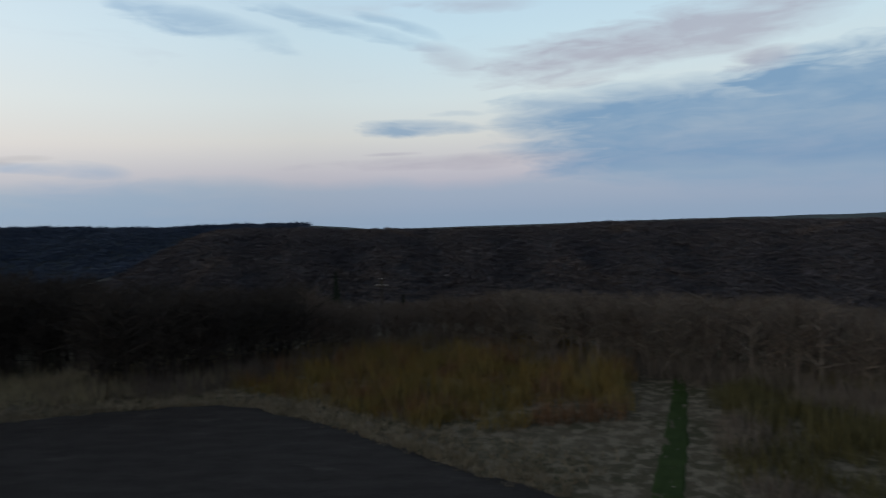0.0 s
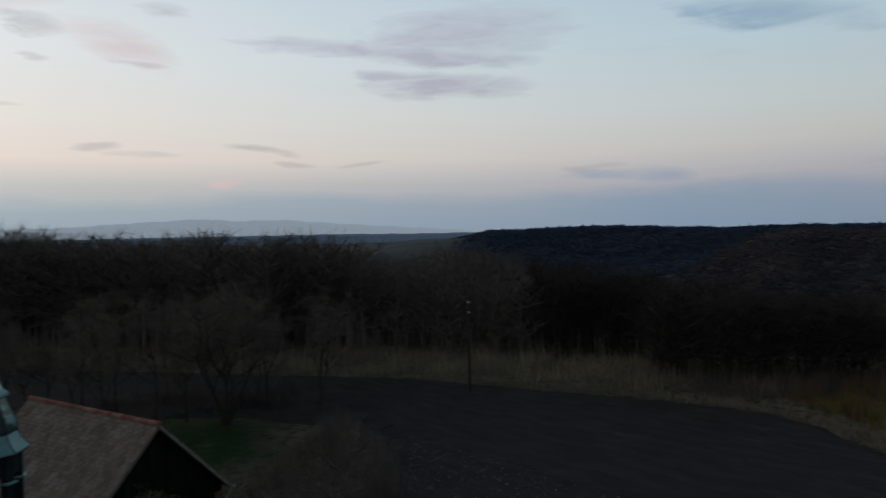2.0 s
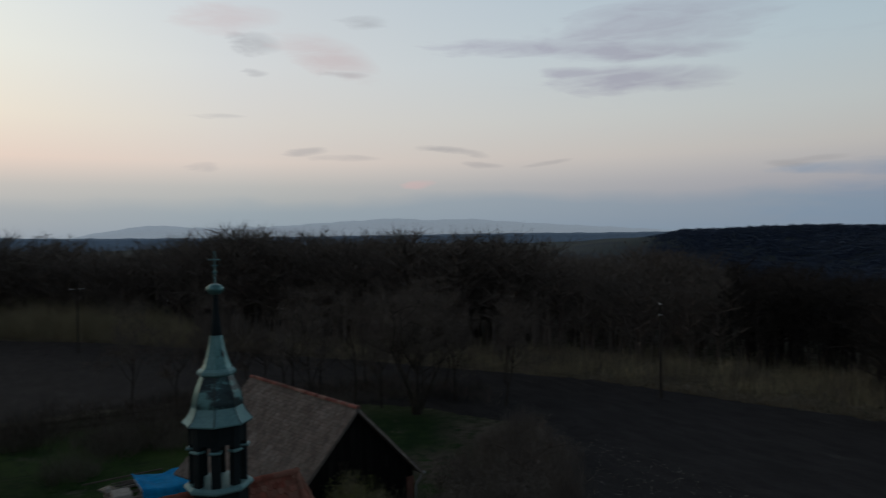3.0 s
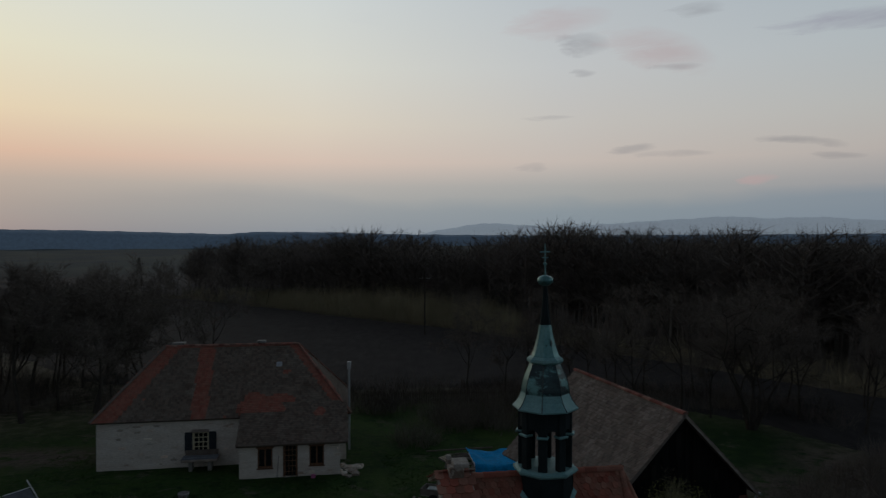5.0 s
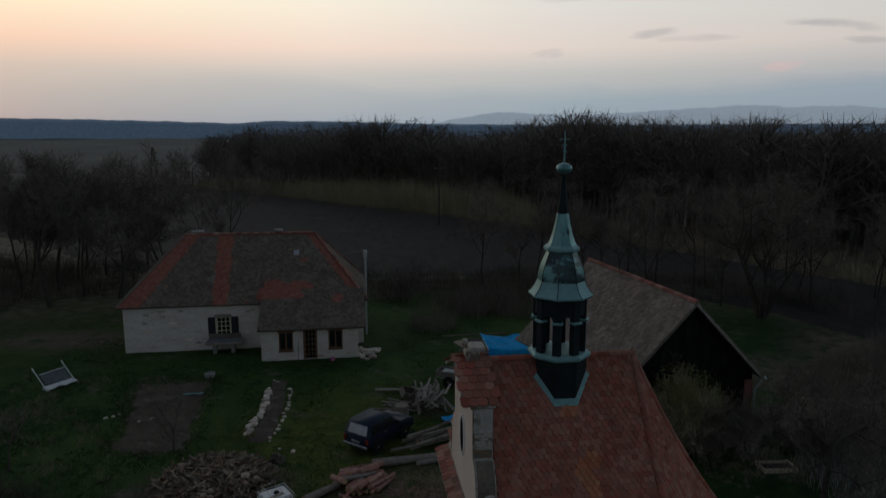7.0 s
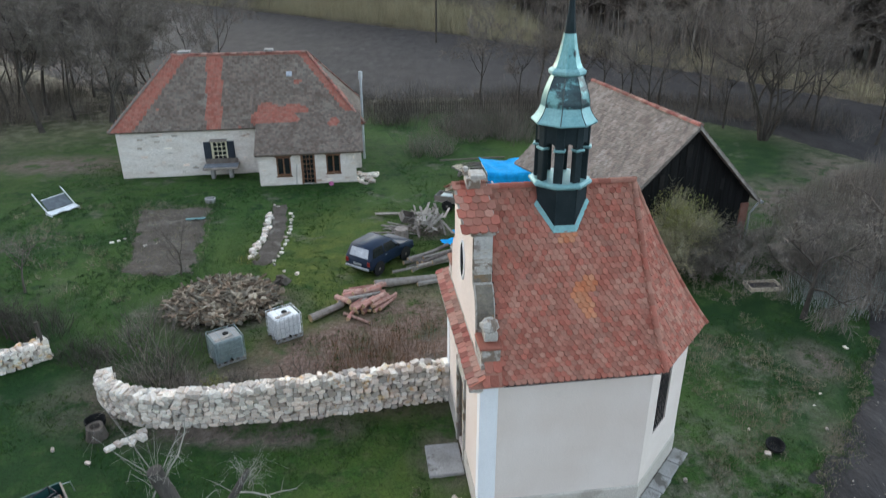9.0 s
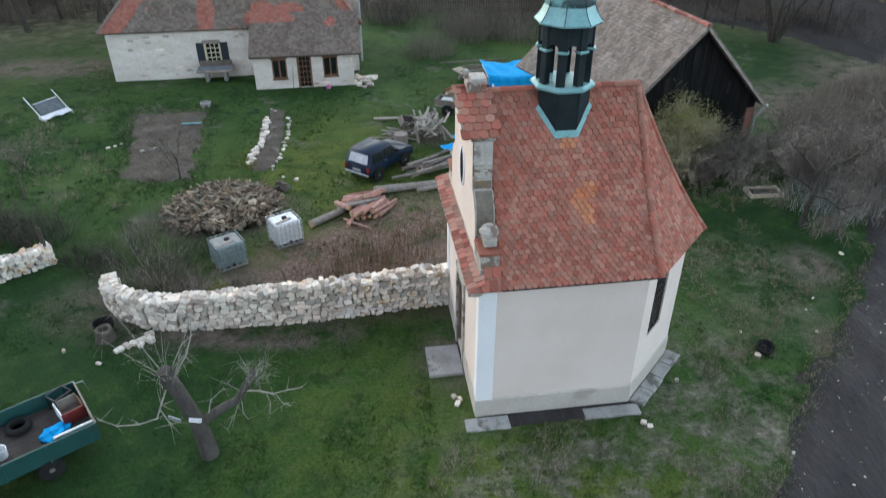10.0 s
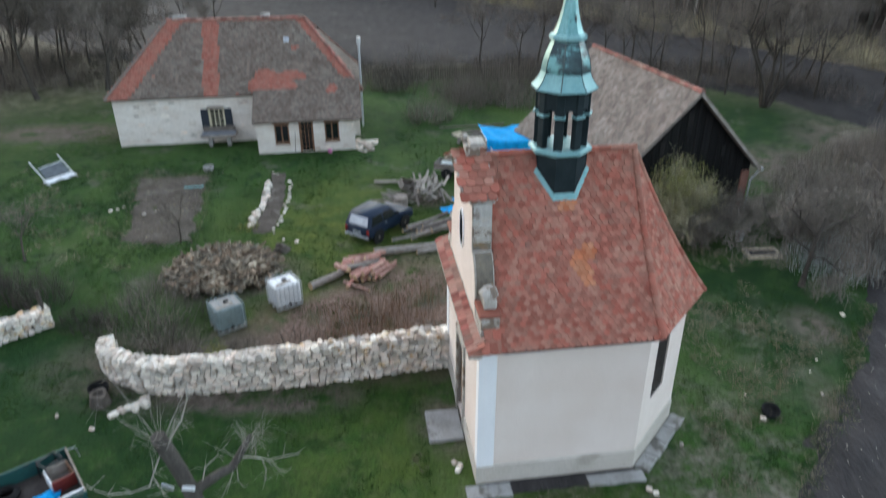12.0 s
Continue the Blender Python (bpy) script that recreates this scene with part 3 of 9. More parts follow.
def add_box(bm, x0, x1, y0, y1, z0, z1, bevel=0.0, m=None):
    r = bmesh.ops.create_cube(bm, size=1.0)
    for v in r["verts"]:
        v.co = Vector((x0 + (v.co.x + 0.5) * (x1 - x0), y0 + (v.co.y + 0.5) * (y1 - y0), z0 + (v.co.z + 0.5) * (z1 - z0)))
    if bevel:
        edges = list({e for v in r["verts"] for e in v.link_edges})
        got = bmesh.ops.bevel(bm, geom=edges, offset=bevel, segments=1, affect="EDGES")
        vs = {v for f in got["faces"] for v in f.verts} | {v for v in r["verts"] if v.is_valid}
    else:
        vs = r["verts"]
    if m is not None:
        for v in vs:
            v.co = m @ v.co
    return list(vs)


def box(x0, x1, y0, y1, z0, z1, bevel=0.0, m=None):
    bm = bmesh.new()
    add_box(bm, x0, x1, y0, y1, z0, z1, bevel, m)
    return bm


def add_tube(bm, p, q, r0, r1=None, n=8, caps=True):
    r1 = r0 if r1 is None else r1
    p, q = Vector(p), Vector(q)
    turn = (q - p).to_track_quat("Z", "Y")
    rings = []
    for c, r in ((p, r0), (q, r1)):
        rings.append([bm.verts.new(c + turn @ Vector((r * math.cos(2 * math.pi * i / n), r * math.sin(2 * math.pi * i / n), 0))) for i in range(n)])
    for i in range(n):
        bm.faces.new((rings[0][i], rings[0][(i + 1) % n], rings[1][(i + 1) % n], rings[1][i]))
    if caps:
        bm.faces.new(rings[0][::-1])
        bm.faces.new(rings[1])


def tube(p, q, r0, r1=None, n=8):
    bm = bmesh.new()
    add_tube(bm, p, q, r0, r1, n)
    return bm


def prism(poly, z0, z1, bm=None):
    """Upright prism over a polygon (x, y), counter-clockwise."""
    bm = bm or bmesh.new()
    lo = [bm.verts.new((x, y, z0)) for x, y in poly]
    hi = [bm.verts.new((x, y, z1)) for x, y in poly]
    n = len(poly)
    for i in range(n):
        bm.faces.new((lo[i], lo[(i + 1) % n], hi[(i + 1) % n], hi[i]))
    bm.faces.new(lo[::-1])
    bm.faces.new(hi)
    return bm


def slab(points, depth):
    """A plate: a polygon of 3D points with a thickness along its normal (away)."""
    bm = bmesh.new()
    ps = [Vector(p) for p in points]
    nrm = (ps[1] - ps[0]).cross(ps[2] - ps[0]).normalized()
    a = [bm.verts.new(p) for p in ps]
    b = [bm.verts.new(p - nrm * depth) for p in ps]
    n = len(ps)
    bm.faces.new(a)
    bm.faces.new(b[::-1])
    for i in range(n):
        bm.faces.new((a[(i + 1) % n], a[i], b[i], b[(i + 1) % n]))
    return bm


def lathe(profile, n, turn=0.0, centre=(0, 0)):
    """Rings of n corners through (radius, z)."""
    bm = bmesh.new()
    rings = []
    for r, z in profile:
        rings.append([bm.verts.new((centre[0] + r * math.cos(turn + 2 * math.pi * i / n), centre[1] + r * math.sin(turn + 2 * math.pi * i / n), z)) for i in range(n)])
    for a, b in zip(rings, rings[1:]):
        for i in range(n):
            bm.faces.new((a[i], a[(i + 1) % n], b[(i + 1) % n], b[i]))
    bm.faces.new(rings[0][::-1])
    bm.faces.new(rings[-1])
    return bm


def cut_wall(x0, x1, z0, z1, y0, y1, holes):
    """A wall in the plane x-z, from y0 (front) to y1 (back), with openings (a, b, c, d) through it."""
    xs = sorted({x0, x1, *(h[0] for h in holes), *(h[1] for h in holes)})
    zs = sorted({z0, z1, *(h[2] for h in holes), *(h[3] for h in holes)})
    bm = bmesh.new()
    vs = {}

    def v(x, y, z):
        if (x, y, z) not in vs:
            vs[(x, y, z)] = bm.verts.new((x, y, z))
        return vs[(x, y, z)]

    def solid(i, k):
        if not (0 <= i < len(xs) - 1 and 0 <= k < len(zs) - 1):
            return False
        cx, cz = (xs[i] + xs[i + 1]) / 2, (zs[k] + zs[k + 1]) / 2
        return not any(a < cx < b and c < cz < d for a, b, c, d in holes)

    for i in range(len(xs) - 1):
        for k in range(len(zs) - 1):
            if not solid(i, k):
                continue
            a, b, c, d = xs[i], xs[i + 1], zs[k], zs[k + 1]
            bm.faces.new((v(a, y0, c), v(b, y0, c), v(b, y0, d), v(a, y0, d)))
            bm.faces.new((v(a, y1, d), v(b, y1, d), v(b, y1, c), v(a, y1, c)))
            if not solid(i - 1, k):
                bm.faces.new((v(a, y0, d), v(a, y1, d), v(a, y1, c), v(a, y0, c)))
            if not solid(i + 1, k):
                bm.faces.new((v(b, y0, c), v(b, y1, c), v(b, y1, d), v(b, y0, d)))
            if not solid(i, k - 1):
                bm.faces.new((v(a, y0, c), v(a, y1, c), v(b, y1, c), v(b, y0, c)))
            if not solid(i, k + 1):
                bm.faces.new((v(a, y0, d), v(b, y0, d), v(b, y1, d), v(a, y1, d)))
    return bm


class Soup:
    """Many small shapes gathered into one mesh."""

    def __init__(self):
        self.v, self.f, self.n = [], [], 0

    def add(self, verts, faces):
        self.v.append(np.asarray(verts, float))
        self.f.append(np.asarray(faces, int) + self.n)
        self.n += len(verts)

    def mesh(self, name, mat, smooth=False):
        me = bpy.data.meshes.new(name)
        verts = np.concatenate(self.v)
        loops, starts, totals = [], [], []
        at = 0
        for f in self.f:
            k = f.shape[1]
            loops.append(f.ravel())
            starts.append(at + k * np.arange(len(f)))
            totals.append(np.full(len(f), k))
            at += f.size
        loops, starts, totals = np.concatenate(loops), np.concatenate(starts), np.concatenate(totals)
        me.vertices.add(len(verts))
        me.vertices.foreach_set("co", verts.astype(np.float32).ravel())
        me.loops.add(len(loops))
        me.loops.foreach_set("vertex_index", loops.astype(np.int32))
        me.polygons.add(len(starts))
        me.polygons.foreach_set("loop_start", starts.astype(np.int32))
        me.polygons.foreach_set("loop_total", totals.astype(np.int32))
        me.polygons.foreach_set("use_smooth", np.full(len(starts), bool(smooth)))
        me.materials.append(mat)
        me.update(calc_edges=True)
        me.validate()
        return me


def smooth01(x):
    x = np.clip(x, 0, 1)
    return x * x * (3 - 2 * x)


rng = np.random.default_rng(7)


# ---------------------------------------------------------------- ground
FIELD = [(-120, 118), (-85, 192), (-60.6, 177), (-28.7, 148), (-17, 135.6), (-1.7, 121.8), (8, 111.6), (30, 83), (41.3, 66.4), (47.4, 57.6), (50.3, 49.3), (52.1, 43.7), (56, 34.5), (58.2, 25),
         (57.8, 20), (52.1, 11.8), (46.2, 5.5), (40.9, -0.2), (37.2, -4.8), (30, -12), (14, -25), (0, -30), (-4, -8), (1, 2), (7.2, 9.9), (11.8, 16.2), (16.5, 22.4), (20.6, 30), (25.6, 40), (31, 47), (27, 56), (16, 66), (0, 70), (-14, 68), (-35, 72), (-60, 95)]


def terrain(x, y):
    """Height of the land: a level yard and fields, a wooded valley to the east, a lower plain to the north-west."""
    x, y = np.asarray(x, float), np.asarray(y, float)
    r = np.hypot(x, y)
    az = np.degrees(np.arctan2(x, y))
    east = smooth01((az - 28) / 26) * smooth01((175 - az) / 30)
    start = 78 + 60 * smooth01((70 - az) / 40)
    drop = -48 * smooth01((r - start) / 300)
    spur = smooth01((az - 53 - 5 * smooth01((r - 430) / 330)) / 12)
    slope = np.interp(az, [60, 74, 88, 101, 120], [58, 57, 52, 48.5, 46]) * smooth01((r - 430) / 330)
    slope = slope * (1 - 0.5 * smooth01((r - 840) / 260))
    gully = 5.0 * np.sin(az * 0.9 + r * 0.004) * np.sin(np.pi * np.clip((r - 430) / 330, 0, 1))
    beyond = np.interp(az, [36, 43.5, 46.8, 54, 62, 75], [64, 66, 77, 73, 70, 64]) * smooth01((r - 1120) / 380) * smooth01((az - 33) / 9) * smooth01((86 - az) / 10)
    ze = drop + np.maximum((slope + gully) * spur, beyond)
    west = smooth01((15 - az) / 25) * smooth01((az + 150) / 40)
    zw = -27 * smooth01((r - 240) / 500)
    z = east * ze + (1 - east) * west * zw
    z = z + 0.10 * np.sin(x * 0.21 + 1.0) * np.sin(y * 0.17) * smooth01((r - 60) / 60)
    z = z + 4.0 * np.sin(x * 0.013) * np.sin(y * 0.011 + 1) * smooth01((r - 300) / 300)
    return z


def build_ground():
    radii = np.concatenate([[0.6], np.linspace(2, 90, 60), np.geomspace(93, 4850, 90)])
    na = 300
    ang = np.linspace(0, 2 * np.pi, na, endpoint=False)
    xs, ys = np.outer(radii, np.sin(ang)), np.outer(radii, np.cos(ang))
    zs = terrain(xs, ys)
    zs += np.where(radii[:, None] < 60, 0.02 * rng.standard_normal(xs.shape), 0) * (radii[:, None] > 3)
    verts = np.concatenate([[[0, 0, 0]], np.stack([xs, ys, zs], -1).reshape(-1, 3)])
    i = np.arange(len(radii) - 1)[:, None] * na + 1
    j = np.arange(na)[None]
    k = (j + 1) % na
    quads = np.stack([i + j, i + na + j, i + na + k, i + k], -1).reshape(-1, 4)
    tris = np.stack([np.zeros(na, int), 1 + np.arange(na), 1 + (np.arange(na) + 1) % na], -1)
    s = Soup()
    s.v, s.n = [verts], len(verts)
    s.f = [quads, tris]
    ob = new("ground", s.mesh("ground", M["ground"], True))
    tagged(ob, "uneven lawn and rough winter grass round the chapel", "ground", kind="structure")


def inside(poly, x, y):
    hit = np.zeros(np.shape(x), bool)
    for (x0, y0), (x1, y1) in zip(poly, poly[1:] + poly[:1]):
        hit ^= ((y0 > y) != (y1 > y)) & (x < (x1 - x0) * (y - y0) / (y1 - y0 + 1e-12) + x0)
    return hit


def edge_distance(poly, x, y):
    best = np.full(np.shape(x), 1e9)
    for (x0, y0), (x1, y1) in zip(poly, poly[1:] + poly[:1]):
        dx, dy = x1 - x0, y1 - y0
        t = np.clip(((x - x0) * dx + (y - y0) * dy) / (dx * dx + dy * dy), 0, 1)
        best = np.minimum(best, np.hypot(x - x0 - t * dx, y - y0 - t * dy))
    return best


def build_field():
    """The near part is finely cloddy, the far part coarser; the rim sinks into the turf."""
    for name, step, x0, x1, y0, y1, near in (("ploughed_field", 0.4, -2, 36, 0, 44, True), ("ploughed_field", 1.1, -122, 62, -32, 192, False)):
        gx, gy = np.arange(x0, x1, step), np.arange(y0, y1, step)
        xs, ys = np.meshgrid(gx, gy, indexing="ij")
        hit, dist = inside(FIELD, xs, ys), edge_distance(FIELD, xs, ys)
        d = np.where(hit, dist, -dist) + 0.22 * np.sin(xs * 0.9 + 2 * np.sin(ys * 0.31)) * np.sin(ys * 0.77 + 1.3) + 0.06 * rng.standard_normal(xs.shape)
        keep = d > -1.2
        in_near = (xs > -2 + 0.5) & (xs < 36 - 2.2) & (ys > 0.5) & (ys < 44 - 2.2)
        if not near:
            keep &= ~in_near
        jx, jy = rng.uniform(-0.3, 0.3, xs.shape) * step, rng.uniform(-0.3, 0.3, xs.shape) * step
        zs = terrain(xs, ys) + np.clip(0.22 * d + 0.02, -0.3, 0.13) + np.clip(d, 0.15, 1) * 0.035 * rng.standard_normal(xs.shape) + 0.03 * np.sin((xs * 0.62 - ys * 0.78) * 5.2)
        verts = np.stack([xs + jx, ys + jy, zs], -1).reshape(-1, 3)
        n = len(gy)
        i, j = np.nonzero(keep[:-1, :-1])
        a = i * n + j
        s = Soup()
        s.add(verts, np.stack([a, a + n, a + n + 1, a + 1], -1))
        ob = new(name, s.mesh(name, M["soil"], True))
        tagged(ob, "dark brown ploughed field with crumbly soil", "field", kind="structure")


build_ground()
build_field()


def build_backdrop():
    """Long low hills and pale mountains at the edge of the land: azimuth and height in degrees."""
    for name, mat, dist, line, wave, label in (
        ("backdrop_mountains", "mountain", 4750, ((-4, 0.0), (1, 1.05), (4.3, 1.55), (9, 1.28), (14, 1.4), (18, 1.66), (21, 1.82), (23.4, 1.95), (26, 1.74), (29.6, 1.8), (33, 1.5), (37, 1.2), (42, 0.85), (50, 0.2)), 0.05, "mountains on the horizon, haze painted in pale blue"),
        ("backdrop_hills", "far_hill", 4300, ((-80, 0.5), (-60, 0.8), (-33, 0.9), (-28, 0.87), (-22, 0.75), (-16.5, 0.6), (-14.6, 0.8), (-9, 0.78), (-2, 0.6), (8, 0.5), (34, 0.54), (41, 0.45), (48, 0.45), (60, 0.1)), 0.03, "long hills far across the plain, haze painted in dark blue"),
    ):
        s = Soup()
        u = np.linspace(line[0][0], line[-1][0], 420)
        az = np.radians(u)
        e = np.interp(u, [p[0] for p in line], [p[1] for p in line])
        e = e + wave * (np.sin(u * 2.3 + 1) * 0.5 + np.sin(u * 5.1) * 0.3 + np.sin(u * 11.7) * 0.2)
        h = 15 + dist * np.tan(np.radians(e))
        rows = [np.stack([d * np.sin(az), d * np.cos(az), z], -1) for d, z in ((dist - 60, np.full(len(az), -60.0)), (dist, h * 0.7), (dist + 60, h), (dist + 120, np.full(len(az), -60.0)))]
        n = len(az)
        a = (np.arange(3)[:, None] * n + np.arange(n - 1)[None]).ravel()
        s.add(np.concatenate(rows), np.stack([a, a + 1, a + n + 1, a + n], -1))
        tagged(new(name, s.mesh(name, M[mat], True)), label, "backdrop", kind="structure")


build_backdrop()


# ---------------------------------------------------------------- roof tiles
def tile_template(w, l, t):
    """A clay tile with a rounded tail: x across, y up the slope, z off the roof."""
    c = 0.3 * w
    tail = [(w * 0.5, c), (w * 0.40, 0.38 * c), (w * 0.17, 0.0)]
    top = [(-w / 2, l, t * 0.25), (w / 2, l, t * 0.25)] + [(x, y, t) for x, y in tail] + [(-x, y, t) for x, y in tail[::-1]]
    n = len(top)
    v = top + [(x, y, z - t) for x, y, z in top]
    face = [tuple(range(n - 1, -1, -1))]
    quads = [(i, (i + 1) % n, n + (i + 1) % n, n + i) for i in range(1, n)]
    return np.array(v, float), face, quads


def tile_places(left, right, w, expo, seed=0, skip=None):
    """Places of tiles on a roof face whose edges are left(v), right(v), v from the eave (0) to the top (1): rows of origin, across, up, off, u, v."""
    r = np.random.default_rng(seed)
    length = sum((Vector(left((i + 1) / 20)) - Vector(left(i / 20))).length for i in range(20))
    mid = [(Vector(left(i / 20)) + Vector(right(i / 20))) / 2 for i in range(21)]
    length = sum((b - a).length for a, b in zip(mid, mid[1:]))
    n = max(2, int(length / expo))
    out = []
    for k in range(n):
        v = k / n
        a, b = Vector(left(v)), Vector(right(v))
        a1, b1 = Vector(left(min(1, v + 0.6 / n))), Vector(right(min(1, v + 0.6 / n)))
        span = (b - a).length
        if span < w * 0.6:
            continue
        ex = (b - a) / span
        up = (a1 + b1) / 2 - (a + b) / 2
        up = (up - ex * up.dot(ex)).normalized()
        ez = ex.cross(up)
        u = (w / 2 if k % 2 else 0.0) + w * 0.25
        while u < span - w * 0.2:
            o = a + ex * (u + r.normal(0, 0.004)) + up * r.normal(0, 0.006) + ez * abs(r.normal(0, 0.004))
            if not (skip and skip(o, u, v)):
                out.append((o, ex, up, ez, u, v))
            u += w
    return out


def tiles_joined(name, places, w, l, t, mat, parent, label=""):
    tv, hexa, quads = tile_template(w * 0.95, l, t)
    n = len(places)
    o = np.array([p[0] for p in places])
    fr = np.array([[p[1], p[2], p[3]] for p in places])
    verts = (o[:, None] + np.einsum("vk,nkj->nvj", tv, fr)).reshape(-1, 3)
    s = Soup()
    s.v, s.n = [verts], len(verts)
    base = (np.arange(n) * len(tv))[:, None, None]
    s.f = [(base + np.array(hexa)[None]).reshape(-1, len(hexa[0])), (base + np.array(quads)[None]).reshape(-1, 4)]
    ob = piece(name, s.mesh(name, mat), parent, label=label)
    ob["kind"] = "stuff"
    return ob


def tile_pieces(places, w, l, t, mat, parent):
    tv, hexa, quads = tile_template(w * 0.95, l, t)
    me = mesh_of("tile", tv, hexa + quads, mat)
    for o, ex, up, ez, _, _ in places:
        m = Matrix((ex, up, ez)).transposed().to_4x4()
        m.translation = o
        piece("tile", me, parent, m)


def ridge_tiles(path, r, parent, mat, step=0.32, name="ridge_tile"):
    """Half-round tiles laid along a line of points."""
    n = 7
    v = []
    for y, s in ((0, 1.0), (step * 1.12, 0.86)):
        for i in range(n):
            a = math.pi * i / (n - 1)
            v.append((r * s * math.cos(a), y, r * s * math.sin(a) * 0.9))
    f = [(i, i + 1, n + i + 1, n + i) for i in range(n - 1)] + [tuple(range(n - 1, -1, -1))]
    me = mesh_of(name, v, f, mat)
    for p, q in zip(path, path[1:]):
        p, q = Vector(p), Vector(q)
        d = q - p
        k = max(1, round(d.length / step))
        turn = d.to_track_quat("Y", "Z").to_matrix().to_4x4()
        for i in range(k):
            m = Matrix.Translation(p + d * (i / k)) @ turn
            piece(name, me, parent, m)


LATE = []  # small pieces of walls and roofs, laid last


# ---------------------------------------------------------------- chapel
CH = pose(0.88, 14.40, 0, 0, 0, 7.83)
CH_W, CH_L, CH_EAVE, CH_RIDGE = 5.8, 4.62, 4.72, 8.84
AX = CH_W / 2
APEX = (4.72, AX)


def roof_z(v):
    return CH_EAVE + (CH_RIDGE - CH_EAVE) * (0.74 * v + 0.26 * v * v)


def build_chapel():
    ch = thing("chapel", CH, "small cream plastered chapel with red tile roof and green copper turret", "chapel")
    foot = [(0, 0), (CH_L, 0), (CH_L + 2.03, 2.03), (CH_L + 2.03, CH_W - 2.03), (CH_L, CH_W), (0, CH_W)]
    base = [(-0.035, -0.035), (CH_L + 0.015, -0.035), (CH_L + 2.065, 2.015), (CH_L + 2.065, CH_W - 2.015), (CH_L + 0.015, CH_W + 0.035), (-0.035, CH_W + 0.035)]
    # side walls; the one facing south is plain, the apse wall has a barred window
    t = 0.55
    wall = part("wall", cut_wall(0.5, CH_L, 0, CH_EAVE + 0.1, 0, t, []), M["plaster"], ch)
    part("wall", cut_wall(0.5, CH_L, 0, CH_EAVE + 0.1, CH_W - t, CH_W, []), M["plaster"], ch)
    diag = 2.03 * math.sqrt(2)
    win = (0.66, 1.62, 2.04, 4.24)
    south_apse = part("wall", cut_wall(0, diag, 0, CH_EAVE + 0.1, 0, t, [win]), M["plaster"], ch, m=pose(CH_L, 0, 0, 0, 0, 45))
    part("wall", cut_wall(0, CH_W - 4.06, 0, CH_EAVE + 0.1, 0, t, []), M["plaster"], ch, m=pose(CH_L + 2.03, 2.03, 0, 0, 0, 90))
    part("wall", cut_wall(0, diag, 0, CH_EAVE + 0.1, 0, t, [win]), M["plaster"], ch, m=pose(CH_L + 2.03, CH_W - 2.03, 0, 0, 0, 135))
    # west front with its door
    door = (2.35, 3.45, 0.12, 3.0)
    front = part("wall", cut_wall(-CH_W, 0, 0, CH_EAVE + 0.1, 0, 0.5, [(-door[1], -door[0], door[2], door[3])]), M["plaster"], ch, m=pose(0, 0, 0, 0, 0, -90))
    # plinth band with a sloped top
    bm = bmesh.new()
    lo = [bm.verts.new((x, y, -0.1)) for x, y in base]
    hi = [bm.verts.new((x, y, 0.64)) for x, y in base]
    hi2 = [bm.verts.new((x, y, 0.69)) for x, y in foot]
    n = len(base)
    for i in range(n):
        if i == n - 1:
            continue
        bm.faces.new((lo[i], lo[(i + 1) % n], hi[(i + 1) % n], hi[i]))
        bm.faces.new((hi[i], hi[(i + 1) % n], hi2[(i + 1) % n], hi2[i]))
    part("plinth", bm, M["plinth"], ch, "grey plinth band")
    bm = bmesh.new()
    add_box(bm, -0.035, 0.2, 0, door[0], -0.1, 0.66)
    add_box(bm, -0.035, 0.2, door[1], CH_W, -0.1, 0.66)
    part("plinth", bm, M["plinth"], ch)
    # white corner pilasters, 2 cm proud
    for y0, y1 in ((-0.03, 0.3), (CH_W - 0.3, CH_W + 0.03)):
        part("pilaster", box(-0.03, 0.45, y0, y1, 0.64, CH_EAVE + 0.02, 0.006), M["plaster_white"], ch, "white corner pilaster")
    part("door_frame", cut_wall(-door[1] - 0.16, -door[0] + 0.16, 0.1, door[3] + 0.2, -0.07, 0.1, [(-door[1], -door[0], 0.0, door[3])]), M["old_plaster"], ch, m=pose(0, 0, 0, 0, 0, -90))
    leaf = part("door", box(0.12, 0.18, door[0], door[1], 0.1, door[3], 0.01), M["wood_brown"], ch, "dark brown wooden door")
    for i in range(5):
        y = door[0] + 0.06 + i * 0.21
        part("board", box(0.09, 0.12, y, y + 0.18, 0.18, door[3] - 0.1, 0.008), M["wood_brown"], leaf)
    part("handle", tube((0.06, door[0] + 0.12, 1.1), (0.06, door[0] + 0.24, 1.1), 0.012), M["iron"], leaf)
    # round window high in the front, barred window in the apse
    bm = bmesh.new()
    add_box(bm, win[0], win[1], 0.28, 0.30, win[2], win[3])
    part("window", bm, M["glass_dark"], ch, "dark barred apse window", pose(CH_L, 0, 0, 0, 0, 45))
    grate = piece("window_grate", None, ch, pose(CH_L, 0, 0, 0, 0, 45))
    for i in range(7):
        x = win[0] + 0.06 + i * 0.13
        part("bar", tube((x, 0.03, win[2]), (x, 0.03, win[3]), 0.014, n=6), M["iron"], grate)
    for i in range(7):
        z = win[2] + 0.12 + i * 0.32
        part("bar", tube((win[0], 0.045, z), (win[1], 0.045, z), 0.012, n=6), M["iron"], grate)
    # eaves: a plastered cove under the tiles
    ov = 0.34
    eave = [(-0.30, -ov), (CH_L + 0.414 * ov, -ov), (CH_L + 2.03 + ov, 2.03 - 0.414 * ov), (CH_L + 2.03 + ov, CH_W - 2.03 + 0.414 * ov), (CH_L + 0.414 * ov, CH_W + ov), (-0.30, CH_W + ov)]
    bm = bmesh.new()
    a = [bm.verts.new((x, y, CH_EAVE - 0.16)) for x, y in foot]
